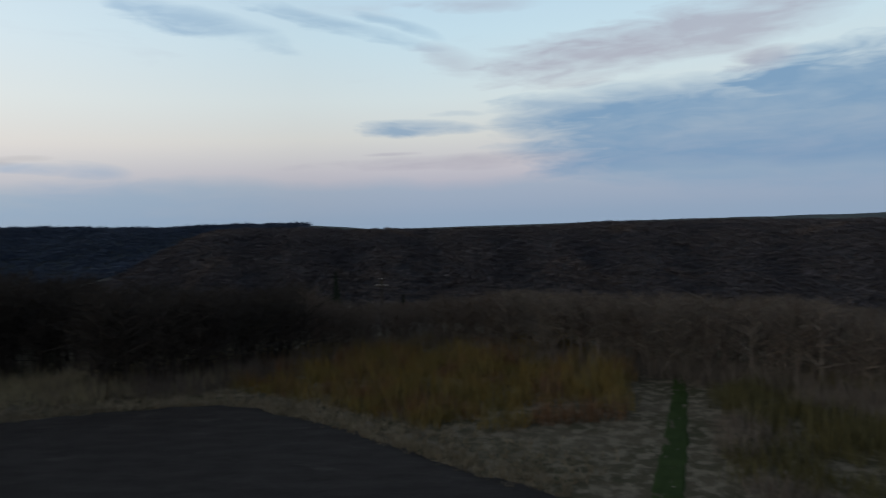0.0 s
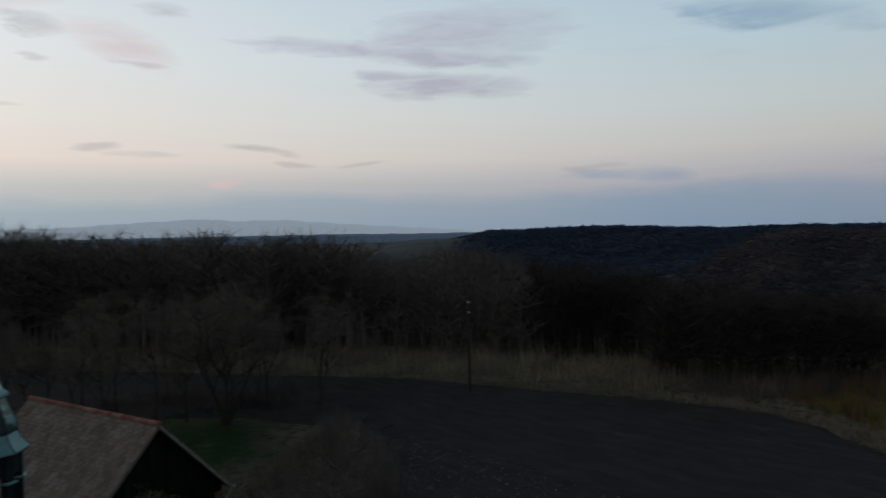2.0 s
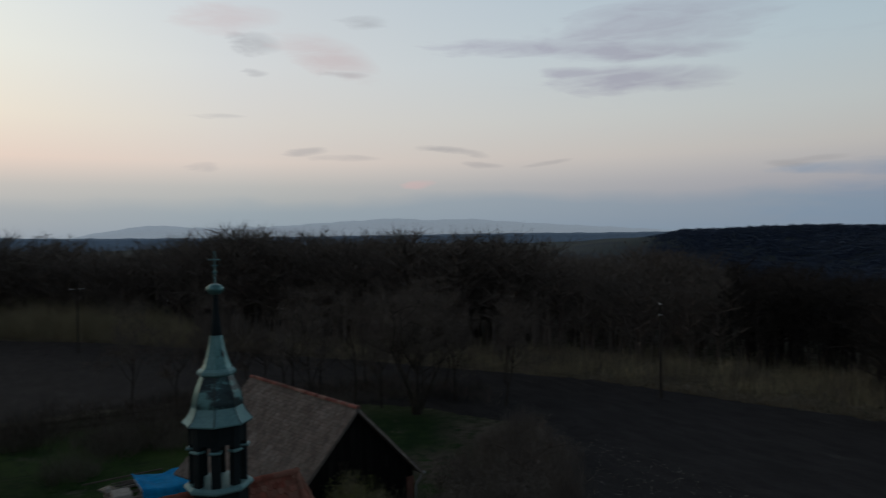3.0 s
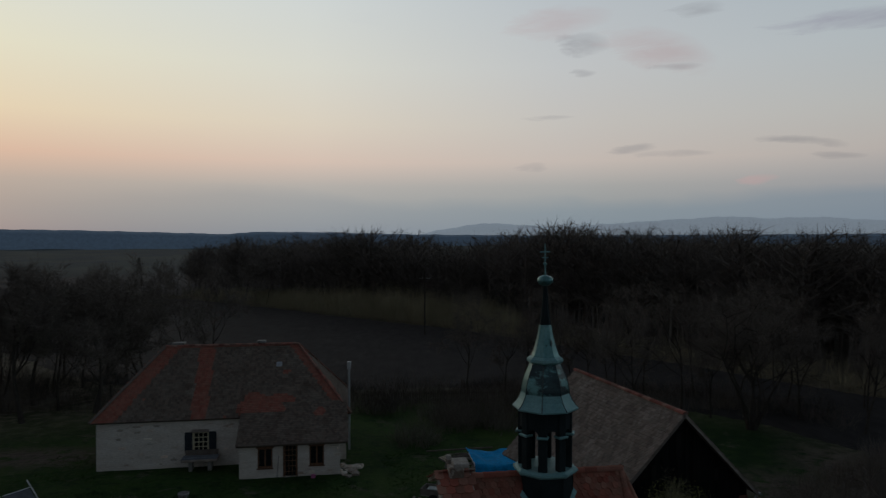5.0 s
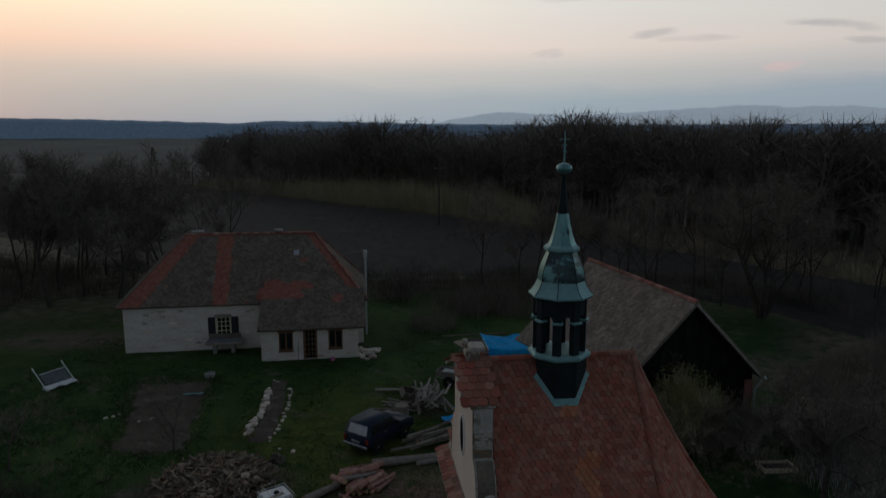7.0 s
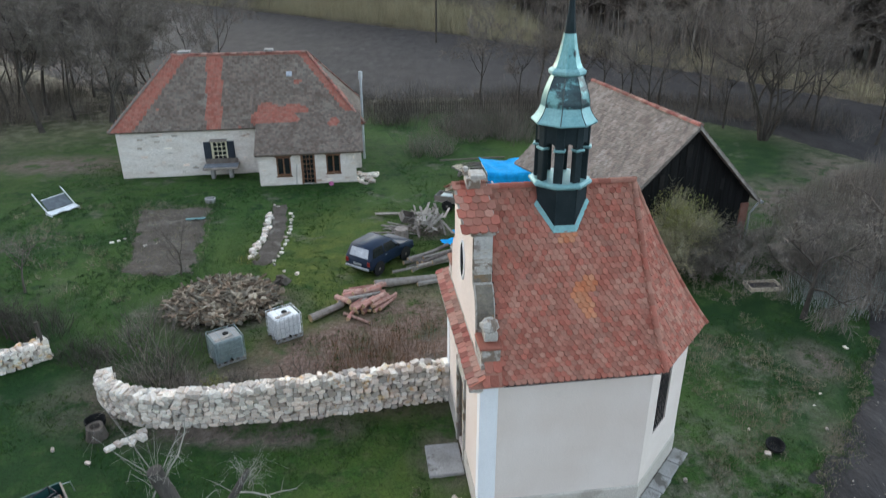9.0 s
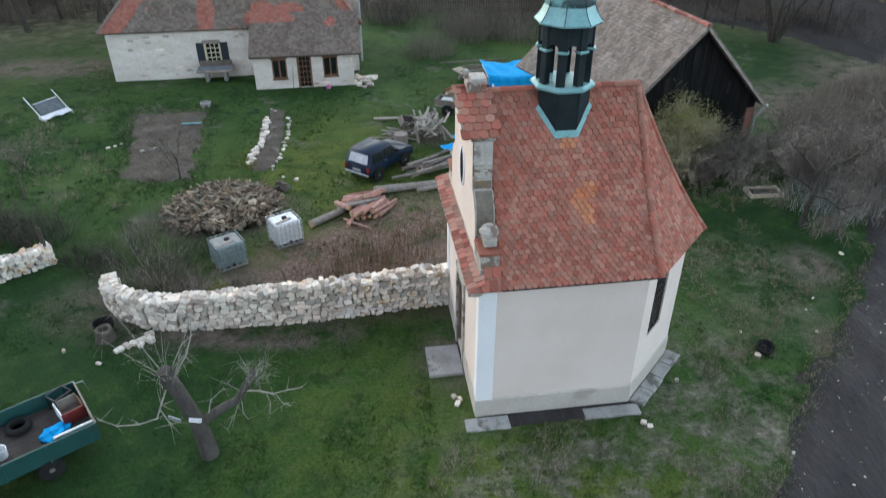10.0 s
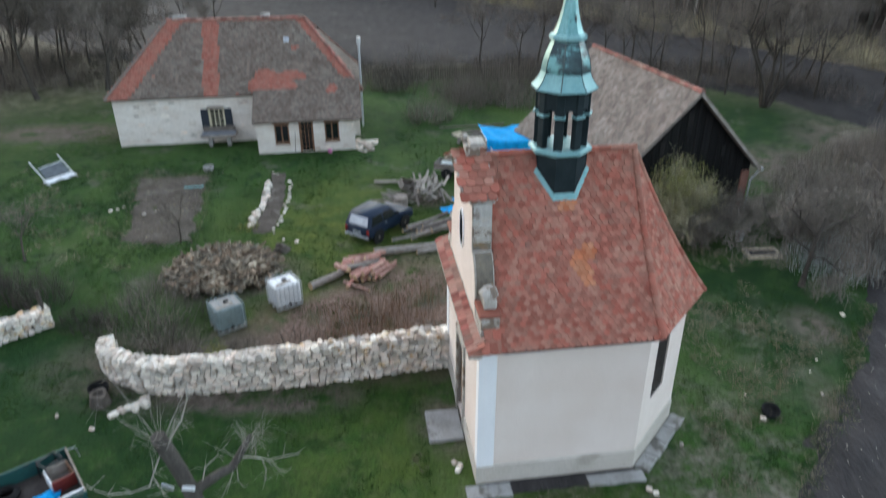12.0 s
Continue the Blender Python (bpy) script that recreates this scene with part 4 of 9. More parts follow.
    b = [bm.verts.new((x * 0.25 + X * 0.75, y * 0.25 + Y * 0.75, CH_EAVE - 0.04)) for (x, y), (X, Y) in zip(foot, eave)]
    c = [bm.verts.new((X, Y, CH_EAVE - 0.01)) for X, Y in eave]
    for i in range(5):
        bm.faces.new((a[i], a[i + 1], b[i + 1], b[i]))
        bm.faces.new((b[i], b[i + 1], c[i + 1], c[i]))
    part("eaves_cove", bm, M["plaster"], ch, smooth=False)
    # roof boarding under the tiles: a curved skin
    roof = piece("roof", None, ch)
    apex_w = (0.5, AX)

    def edge(p, q):
        return lambda v: (p[0] + (q[0] - p[0]) * v, p[1] + (q[1] - p[1]) * v, roof_z(v))

    faces = []
    x0 = 0.52
    faces.append((edge((x0, eave[0][1]), (x0, AX)), edge(eave[1], APEX)))
    faces.append((edge(eave[1], APEX), edge(eave[2], APEX)))
    faces.append((edge(eave[2], APEX), edge(eave[3], APEX)))
    faces.append((edge(eave[3], APEX), edge(eave[4], APEX)))
    faces.append((edge(eave[4], APEX), edge((x0, eave[5][1]), (x0, AX))))
    for lf, rt in faces:
        bm = bmesh.new()
        rows = [[bm.verts.new(Vector(f(i / 16)) - Vector((0, 0, 0.03))) for f in (lf, rt)] for i in range(17)]
        for r0, r1 in zip(rows, rows[1:]):
            bm.faces.new((r0[0], r0[1], r1[1], r1[0]))
        # soil colour paints both dirt and shade into the gaps between tiles
        part("boarding", bm, M["soil"], roof, "roof boarding, dark for the dirt and shade in tile gaps")
    W_, E_, L_, T_ = 0.160, 0.143, 0.25, 0.045

    def lay():
        kept = []
        for i, (lf, rt) in enumerate(faces):
            pl = tile_places(lf, rt, W_, E_, 11 + i)
            if i == 0:
                def new_one(p):
                    s, v = p[0].x, p[5]
                    c = 2.95 + 0.10 * math.sin(v * 40)
                    wid = 0.30 * smooth01((v - 0.26) / 0.2) * smooth01((0.58 - v) / 0.1) + 0.04 * math.sin(s * 31 + v * 90)
                    up = abs(s - c) < wid and 0.27 < v < 0.57
                    return up or (abs(s - 2.68) < 0.25 and 0.70 < v < 0.775)
                patch = [p for p in pl if new_one(p)]
                pl = [p for p in pl if not new_one(p)]
                tile_pieces(patch, W_, L_, T_, M["tile_new"], roof)
                low = [p for p in pl if p[5] < 0.2]
                tile_pieces(low[:280], W_, L_, T_, M["tile_red_piece"], roof)
                pl = low[280:] + [p for p in pl if p[5] >= 0.2]
            kept += pl
        tiles_joined("tiling", kept, W_, L_, T_, M["tile_red"], roof)
        ridge_tiles([(0.6, AX, CH_RIDGE + 0.0), (APEX[0], AX, CH_RIDGE + 0.0)], 0.13, roof, M["tile_red_piece"], 0.34)
        for e in eave[1:5]:
            ridge_tiles([(e[0] + (APEX[0] - e[0]) * i / 8, e[1] + (APEX[1] - e[1]) * i / 8, roof_z(i / 8) + 0.01) for i in range(9)], 0.10, roof, M["tile_red_piece"], 0.3)

    LATE.append(lay)

    # screen gable over the west front: cornice with tiles, curved shoulders, pillar, cap with tiles, stump on top
    gable = piece("gable", None, ch)
    part("cornice", box(-0.36, 0.0, -0.33, CH_W + 0.33, CH_EAVE - 0.12, CH_EAVE + 0.02, 0.02), M["old_plaster"], gable)
    part("cornice", box(-0.22, 0.0, -0.18, CH_W + 0.18, CH_EAVE - 0.26, CH_EAVE - 0.12, 0.02), M["plaster"], gable)
    part("cornice_slope", slab([(-0.36, -0.33, CH_EAVE + 0.03), (0.06, -0.33, CH_EAVE + 0.26), (0.06, CH_W + 0.33, CH_EAVE + 0.26), (-0.36, CH_W + 0.33, CH_EAVE + 0.03)][::-1], 0.02), M["tile_red_piece"], gable)
    part("cornice_slope", slab([(-0.36, -0.36, CH_EAVE + 0.0), (0.5, -0.36, CH_EAVE + 0.0), (0.5, 0.12, CH_EAVE + 0.55), (0.06, 0.1, CH_EAVE + 0.27)], 0.02), M["tile_red_piece"], gable)
    half = [(0.05, CH_EAVE), (0.05, 5.15), (0.78, 5.2), (0.80, 5.75)]
    for i in range(9):  # concave shoulder
        a = math.pi / 2 * i / 8
        half.append((0.82 + 0.55 * (1 - math.cos(a)) , 5.75 + 1.05 * math.sin(a)))
    half += [(1.40, 8.22)]
    prof = half + [(AX, 8.85)] + [(CH_W - y, z) for y, z in half[::-1]]
    bm = bmesh.new()
    fr = [bm.verts.new((0.0, y, z)) for y, z in prof]
    bk = [bm.verts.new((0.50, y, z)) for y, z in prof]
    n = len(prof)
    bm.faces.new(fr[::-1])
    bm.faces.new(bk)
    for i in range(n):
        bm.faces.new((fr[i], fr[(i + 1) % n], bk[(i + 1) % n], bk[i]))
    part("gable_wall", bm, M["old_plaster"], gable)
    # rain-stained skin on the curved shoulders, bare bricks above them
    for s in (0, 1):
        bm = bmesh.new()
        rows = []
        for y, z in half[3:12]:
            yy = y - 0.006
            rows.append([bm.verts.new((x, CH_W - yy if s else yy, z + 0.006)) for x in (0.03, 0.47)])
        for a, b in zip(rows, rows[1:]):
            bm.faces.new((a[0], a[1], b[1], b[0]) if s else (a[1], a[0], b[0], b[1]))
        part("stained_render", bm, M["stained"], gable, "dark rain-stained render")
        bm = bmesh.new()
        for (x0_, x1_, z0_, z1_) in ((0.02, 0.48, 6.80, 7.02),):
            add_box(bm, x0_, x1_, 1.366 if not s else CH_W - 1.386, 1.386 if not s else CH_W - 1.366, z0_, z1_, 0.004)
        part("stained_render", bm, M["stained"], gable, "dark rain-stained render")
    part("pale_render", box(0.015, 0.485, 1.384, 1.396, 7.03, 8.09), M["worn_render"], gable, "flaking pale render")
    rb = np.random.default_rng(19)
    brick = mesh_of("brick", [(x, y, z) for x in (0, 0.13) for y in (0, 0.016) for z in (0, 0.062)], [(0, 1, 3, 2), (4, 6, 7, 5), (0, 4, 5, 1), (2, 3, 7, 6), (0, 2, 6, 4), (1, 5, 7, 3)], M["plinth"])
    for k in range(10):
        for i in range(3):
            if rb.uniform() < (0.6 if 1 < k < 7 else 0.15):
                piece("brick", brick, gable, pose(0.035 + 0.145 * i + 0.06 * (k % 2), 1.372 - 0.006 * rb.uniform(), 7.04 + 0.078 * k, 0, 0, rb.normal(0, 1.5)))
    # a clean rendered skin on the front face
    bm = bmesh.new()
    vs = [bm.verts.new((-0.012, AX + (y - AX) * 0.97, CH_EAVE + 0.25 + (z - CH_EAVE - 0.25) * 0.985)) for y, z in prof if z > CH_EAVE + 0.2]
    bm.faces.new(vs[::-1])
    part("front_render", bm, M["plaster"], gable)
    bm = bmesh.new()
    ring = [(AX + 0.26 * math.cos(2 * math.pi * i / 20), 6.75 + 0.52 * math.sin(2 * math.pi * i / 20)) for i in range(20)]
    f1 = [bm.verts.new((-0.035, y, z)) for y, z in ring]
    bm.faces.new(f1[::-1])
    part("oval_window", bm, M["glass_dark"], gable, "dark oval window")
    bm = bmesh.new()
    for r0, x in ((1.0, -0.05),):
        inner = [bm.verts.new((x, AX + (y - AX), z)) for y, z in ring]
        outer = [bm.verts.new((x, AX + (y - AX) * 1.25, 6.75 + (z - 6.75) * 1.14)) for y, z in ring]
        back = [bm.verts.new((-0.01, AX + (y - AX) * 1.25, 6.75 + (z - 6.75) * 1.14)) for y, z in ring]
        for i in range(20):
            k = (i + 1) % 20
            bm.faces.new((inner[i], outer[i], outer[k], inner[k]))
            bm.faces.new((outer[i], back[i], back[k], outer[k]))
    part("window_surround", bm, M["plaster_white"], gable)
    for y in (0.42, CH_W - 0.42):
        ped = piece("pedestal", None, gable)
        bm = bmesh.new()
        add_box(bm, 0.02, 0.50, y - 0.34, y + 0.34, 4.95, 5.55, 0.02)
        add_box(bm, 0.10, 0.44, y - 0.24, y + 0.24, 5.72, 5.98, 0.03)
        part("block", bm, M["old_plaster"], ped)
        part("ledge", box(-0.04, 0.54, y - 0.40, y + 0.40, 5.55, 5.66, 0.025), M["tile_red_piece"], ped, "red tile ledge")
        bm = lathe([(0.25, 5.98), (0.28, 6.05), (0.25, 6.13), (0.19, 6.2), (0.10, 6.26)], 9, 0.3, (0.27, y))
        for v in bm.verts:
            v.co += Vector((0.03 * math.sin(v.co.y * 40 + v.co.z * 9), 0.03 * math.cos(v.co.x * 37), 0.02 * math.sin(v.co.x * 55)))
        part("urn_stump", bm, M["old_plaster"], ped, "broken sandstone urn stump")
    # cap: a moulded band and a little tiled saddle roof
    part("cap_band", box(-0.08, 0.56, 1.34, CH_W - 1.34, 8.10, 8.24, 0.03), M["old_plaster"], gable)
    bm = bmesh.new()
    sec = [(1.18, 8.26), (AX, 8.98), (CH_W - 1.18, 8.26), (CH_W - 1.30, 8.22), (AX, 8.88), (1.30, 8.22)]
    fr = [bm.verts.new((-0.28, y, z)) for y, z in sec]
    bk = [bm.verts.new((0.60, y, z)) for y, z in sec]
    for i in range(6):
        bm.faces.new((fr[i], fr[(i + 1) % 6], bk[(i + 1) % 6], bk[i]))
    for q in (fr, bk):
        bm.faces.new((q[0], q[1], q[4], q[5]))
        bm.faces.new((q[1], q[2], q[3], q[4]))
    part("cap_roof", bm, M["old_plaster"], gable)

    def lay_cap():
        def e(x, y, z, y2, z2):
            return lambda v: (x, y + (y2 - y) * v, z + (z2 - z) * v)
        pl = tile_places(e(-0.29, 1.14, 8.27, AX, 9.0), e(0.62, 1.14, 8.27, AX, 9.0), 0.23, 0.24, 3)
        pl += tile_places(e(0.62, CH_W - 1.14, 8.27, AX, 9.0), e(-0.29, CH_W - 1.14, 8.27, AX, 9.0), 0.23, 0.24, 4)
        tile_pieces(pl, 0.235, 0.36, 0.03, M["tile_red_piece"], gable)
        # tiles on the cornice slope
        pl = tile_places(lambda v: (-0.38 + 0.42 * v, CH_W + 0.34, CH_EAVE + 0.045 + 0.23 * v), lambda v: (-0.38 + 0.42 * v, -0.3, CH_EAVE + 0.045 + 0.23 * v), 0.24, 0.22, 5)
        tile_pieces(pl, 0.24, 0.30, 0.03, M["ridge_red"], gable)
        pl = tile_places(lambda v: (0.02, -0.38 + 0.5 * v, CH_EAVE + 0.02 + 0.5 * v), lambda v: (0.52, -0.38 + 0.5 * v, CH_EAVE + 0.02 + 0.5 * v), 0.22, 0.24, 6)
        tile_pieces(pl, 0.22, 0.30, 0.03, M["tile_red_piece"], gable)

    LATE.append(lay_cap)
    top = piece("top_stump", None, gable)
    bm = bmesh.new()
    add_box(bm, 0.02, 0.40, AX - 0.26, AX + 0.22, 8.75, 9.18, 0.03)
    part("block", bm, M["old_plaster"], top)
    bm = bmesh.new()
    add_box(bm, 0.04, 0.44, AX - 0.2, AX + 0.26, 9.18, 9.30, 0.02, Matrix.Rotation(0.06, 4, "X"))
    part("slab", bm, M["old_plaster"], top)
    part("finial_stub", box(-0.02, 0.12, AX + 0.05, AX + 0.2, 9.18, 9.42, 0.03), M["old_plaster"], top)

    # ---- turret
    tw = piece("turret", None, ch, Matrix.Translation((2.62, AX, 0)))
    flat = math.pi / 8
    part("base", lathe([(0.72, 6.9), (0.72, 8.95)], 8, flat), M["slate"], tw, "dark slate-clad octagonal base")
    for k in range(8):  # folded seams on the corners
        a = flat + k * math.pi / 4
        part("seam", tube((0.722 * math.cos(a), 0.722 * math.sin(a), 7.2), (0.722 * math.cos(a), 0.722 * math.sin(a), 8.93), 0.012, n=4), M["slate"], tw)
    R = 0.745
    flash = piece("flashing", None, tw)

    def zr(y):
        v = (AX - abs(y) + 0.34) / (AX + 0.34)
        return roof_z(v)

    for k in range(8):
        a0, a1 = flat + k * math.pi / 4, flat + (k + 1) * math.pi / 4
        p, q = (R * math.cos(a0), R * math.sin(a0)), (R * math.cos(a1), R * math.sin(a1))
        vs = [(x, y, zr(y)) for x, y in (p, q)] + [(x, y, zr(y) + 0.13) for x, y in (q, p)]
        vs += [(x * 1.12, y * 1.12, zr(y * 1.12) + 0.075) for x, y in (p, q)]
        bm = bmesh.new()
        w = [bm.verts.new(v) for v in vs]
        bm.faces.new(w[:4])
        bm.faces.new((w[4], w[5], w[2], w[3]))
        part("strip", bm, M["copper_plain"], flash)
    part("balcony_ring", lathe([(0.70, 8.90), (0.82, 8.93), (0.86, 8.98), (0.85, 9.03), (0.78, 9.07), (0.45, 9.10)], 8, flat), M["copper_plain"], tw, "green copper ledge")
    lantern = piece("lantern", None, tw)
    for k in range(8):
        a = flat + k * math.pi / 4
        m = Matrix.Rotation(a, 4, "Z")
        part("pillar", box(0.53, 0.705, -0.115, 0.115, 9.06, 10.55, 0.02, m), M["slate"], lantern)
        part("pillar_cap", box(0.51, 0.765, -0.15, 0.15, 9.92, 9.985, 0.02, m), M["copper_plain"], lantern, "green copper pillar cap")
        # round head between two pillars
        bm = bmesh.new()
        m2 = Matrix.Rotation(a + math.pi / 8, 4, "Z")
        arch = [(-0.27, 9.97), (-0.15, 9.97)] + [(-0.15 * math.cos(math.pi * i / 8), 9.97 + 0.15 * math.sin(math.pi * i / 8)) for i in range(1, 8)] + [(0.15, 9.97), (0.27, 9.97), (0.27, 10.58), (-0.27, 10.58)]
        f0 = [bm.verts.new(m2 @ Vector((0.652, y, z))) for y, z in arch]
        f1 = [bm.verts.new(m2 @ Vector((0.54, y, z))) for y, z in arch]
        na = len(arch)
        for i in range(na):
            bm.faces.new((f0[i], f0[(i + 1) % na], f1[(i + 1) % na], f1[i]))
        bm.faces.new(f0[::-1])
        bm.faces.new(f1)
        part("arch", bm, M["slate"], lantern)
    part("lantern_ceiling", lathe([(0.64, 10.52), (0.64, 10.58)], 8, flat), M["slate"], lantern)
    skirt = [(0.865, 10.595), (0.87, 10.63), (0.79, 10.71), (0.705, 10.83), (0.655, 10.94), (0.632, 11.0)]
    dome = [(0.632, 11.0), (0.625, 11.1), (0.605, 11.22), (0.57, 11.36), (0.515, 11.51), (0.455, 11.65), (0.40, 11.78)]
    shell = piece("dome", None, tw, label="patinated green copper bell dome")
    turns = [(flat + k * math.pi / 4, flat + (k + 1) * math.pi / 4) for k in range(8)]
    for k, (b0, b1) in enumerate(turns):
        # the three sheets facing south get the darker copper
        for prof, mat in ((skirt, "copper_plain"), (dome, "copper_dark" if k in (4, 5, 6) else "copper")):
            bm = bmesh.new()
            cols = [[bm.verts.new((q * math.cos(b), q * math.sin(b), z)) for q, z in prof] for b in (b0, (b0 + b1) / 2, b1)]
            for j, row in enumerate(cols):  # sheets lie flat between the corners
                if j == 1:
                    for v, (q, z) in zip(row, prof):
                        v.co.x *= math.cos(math.pi / 8)
                        v.co.y *= math.cos(math.pi / 8)
            for c0, c1 in zip(cols, cols[1:]):
                for i in range(len(prof) - 1):
                    bm.faces.new((c0[i], c1[i], c1[i + 1], c0[i + 1]))
            part("copper_sheet", bm, M[mat], shell, "darker copper sheet with green patches" if mat == "copper_dark" else "")
    part("soffit", lathe([(0.85, 10.57), (0.85, 10.595)], 8, flat), M["slate"], tw)
    # standing seams on the dome's corners
    for a, _ in turns:
        bm = bmesh.new()
        ridge = skirt[1:] + dome[1:]
        for (r0, z0), (r1, z1) in zip(ridge, ridge[1:]):
            add_tube(bm, (r0 * math.cos(a), r0 * math.sin(a), z0), (r1 * math.cos(a), r1 * math.sin(a), z1), 0.013, n=4)
        part("seam", bm, M["copper_black"], tw)
    part("collar", lathe([(0.385, 11.75), (0.46, 11.79), (0.485, 11.83), (0.475, 11.89), (0.40, 11.95)], 8, flat), M["copper_plain"], tw)
    part("spire", lathe([(0.39, 11.94), (0.33, 12.06), (0.265, 12.26), (0.20, 12.53), (0.158, 12.78)], 8, flat), M["copper"], tw, "slender green copper spire")
    part("spire_neck", lathe([(0.158, 12.78), (0.118, 13.05), (0.09, 13.3), (0.07, 13.55), (0.06, 13.84)], 8, flat), M["slate"], tw, "blackened spire neck")
    ball = [(0.06, 13.80), (0.15, 13.84), (0.215, 13.92), (0.205, 14.0), (0.14, 14.06), (0.05, 14.09)]
    part("ball", lathe(ball, 16), M["copper"], tw, smooth=True)
    cross = piece("cross", None, tw)
    part("shaft", tube((0, 0, 14.05), (0, 0, 14.92), 0.026, 0.016, 6), M["copper_plain"], cross)
    part("knob", lathe([(0.02, 14.34), (0.05, 14.37), (0.05, 14.40), (0.02, 14.43)], 8), M["copper"], cross)
    part("arm", tube((-0.14, 0, 14.70), (0.14, 0, 14.70), 0.018, n=6), M["copper_plain"], cross)
    part("arm", tube((-0.08, 0, 14.55), (0.08, 0, 14.55), 0.016, n=6), M["copper_plain"], cross)


build_chapel()


def build_paving():
    """Flat stones round the chapel's foot."""
    m = CH
    slabs = [(-0.37, 0.93, -0.60, -0.10), (3.16, 4.86, -0.58, -0.16)]
    for x0, x1, y0, y1 in slabs:
        ob = part("paving_slab", box(x0, x1, y0, y1, -0.05, 0.05, 0.02), M["concrete"], None, m=m)
        tagged(ob, "worn concrete slab along the chapel foot", "paving", "slabs at the chapel foot")
    for k in range(4):
        x0 = 0.05 + k * 0.74
        ob = part("paving_slab", box(x0, x0 + 0.725, -0.50 - 0.03 * (k % 2), -0.05, -0.05, 0.07 - 0.012 * k, 0.03), M["concrete"], None, m=m @ pose(CH_L, 0, 0, 0, 0, 45))
        tagged(ob, "worn concrete slab along the chapel foot", "paving", "slabs at the chapel foot")
    ob = part("earth_strip", box(0.2, 4.7, -0.52, -0.04, -0.05, 0.035, 0.02), M["soil"], None, m=m)
    tagged(ob, "bare damp earth strip along the chapel foot", "earth", kind="structure")
    ob = part("door_step", box(-1.15, -0.06, 1.8, 3.2, -0.05, 0.11, 0.03), M["concrete"], None, m=m)
    tagged(ob, "broad worn concrete step before the chapel door", "step")


build_paving()


# ---------------------------------------------------------------- farmhouse
HS = pose(-12.1, 42.89, 0, 0, 0, 8.5)


def window_unit(parent, x0, x1, z0, z1, y, frame_mat, cols, rows, name="window", bar=0.05):
    w = piece(name, None, parent)
    fr = cut_wall(x0, x1, z0, z1, y, y + 0.08, [(x0 + bar + i * (x1 - x0 - bar) / cols, x0 + (i + 1) * (x1 - x0 - bar) / cols, z0 + bar + k * (z1 - z0 - bar) / rows, z0 + (k + 1) * (z1 - z0 - bar) / rows) for i in range(cols) for k in range(rows)])
    part("frame", fr, frame_mat, w)
    part("pane", box(x0 + bar, x1 - bar, y + 0.045, y + 0.055, z0 + bar, z1 - bar), M["glass_dark"], w)
    return w


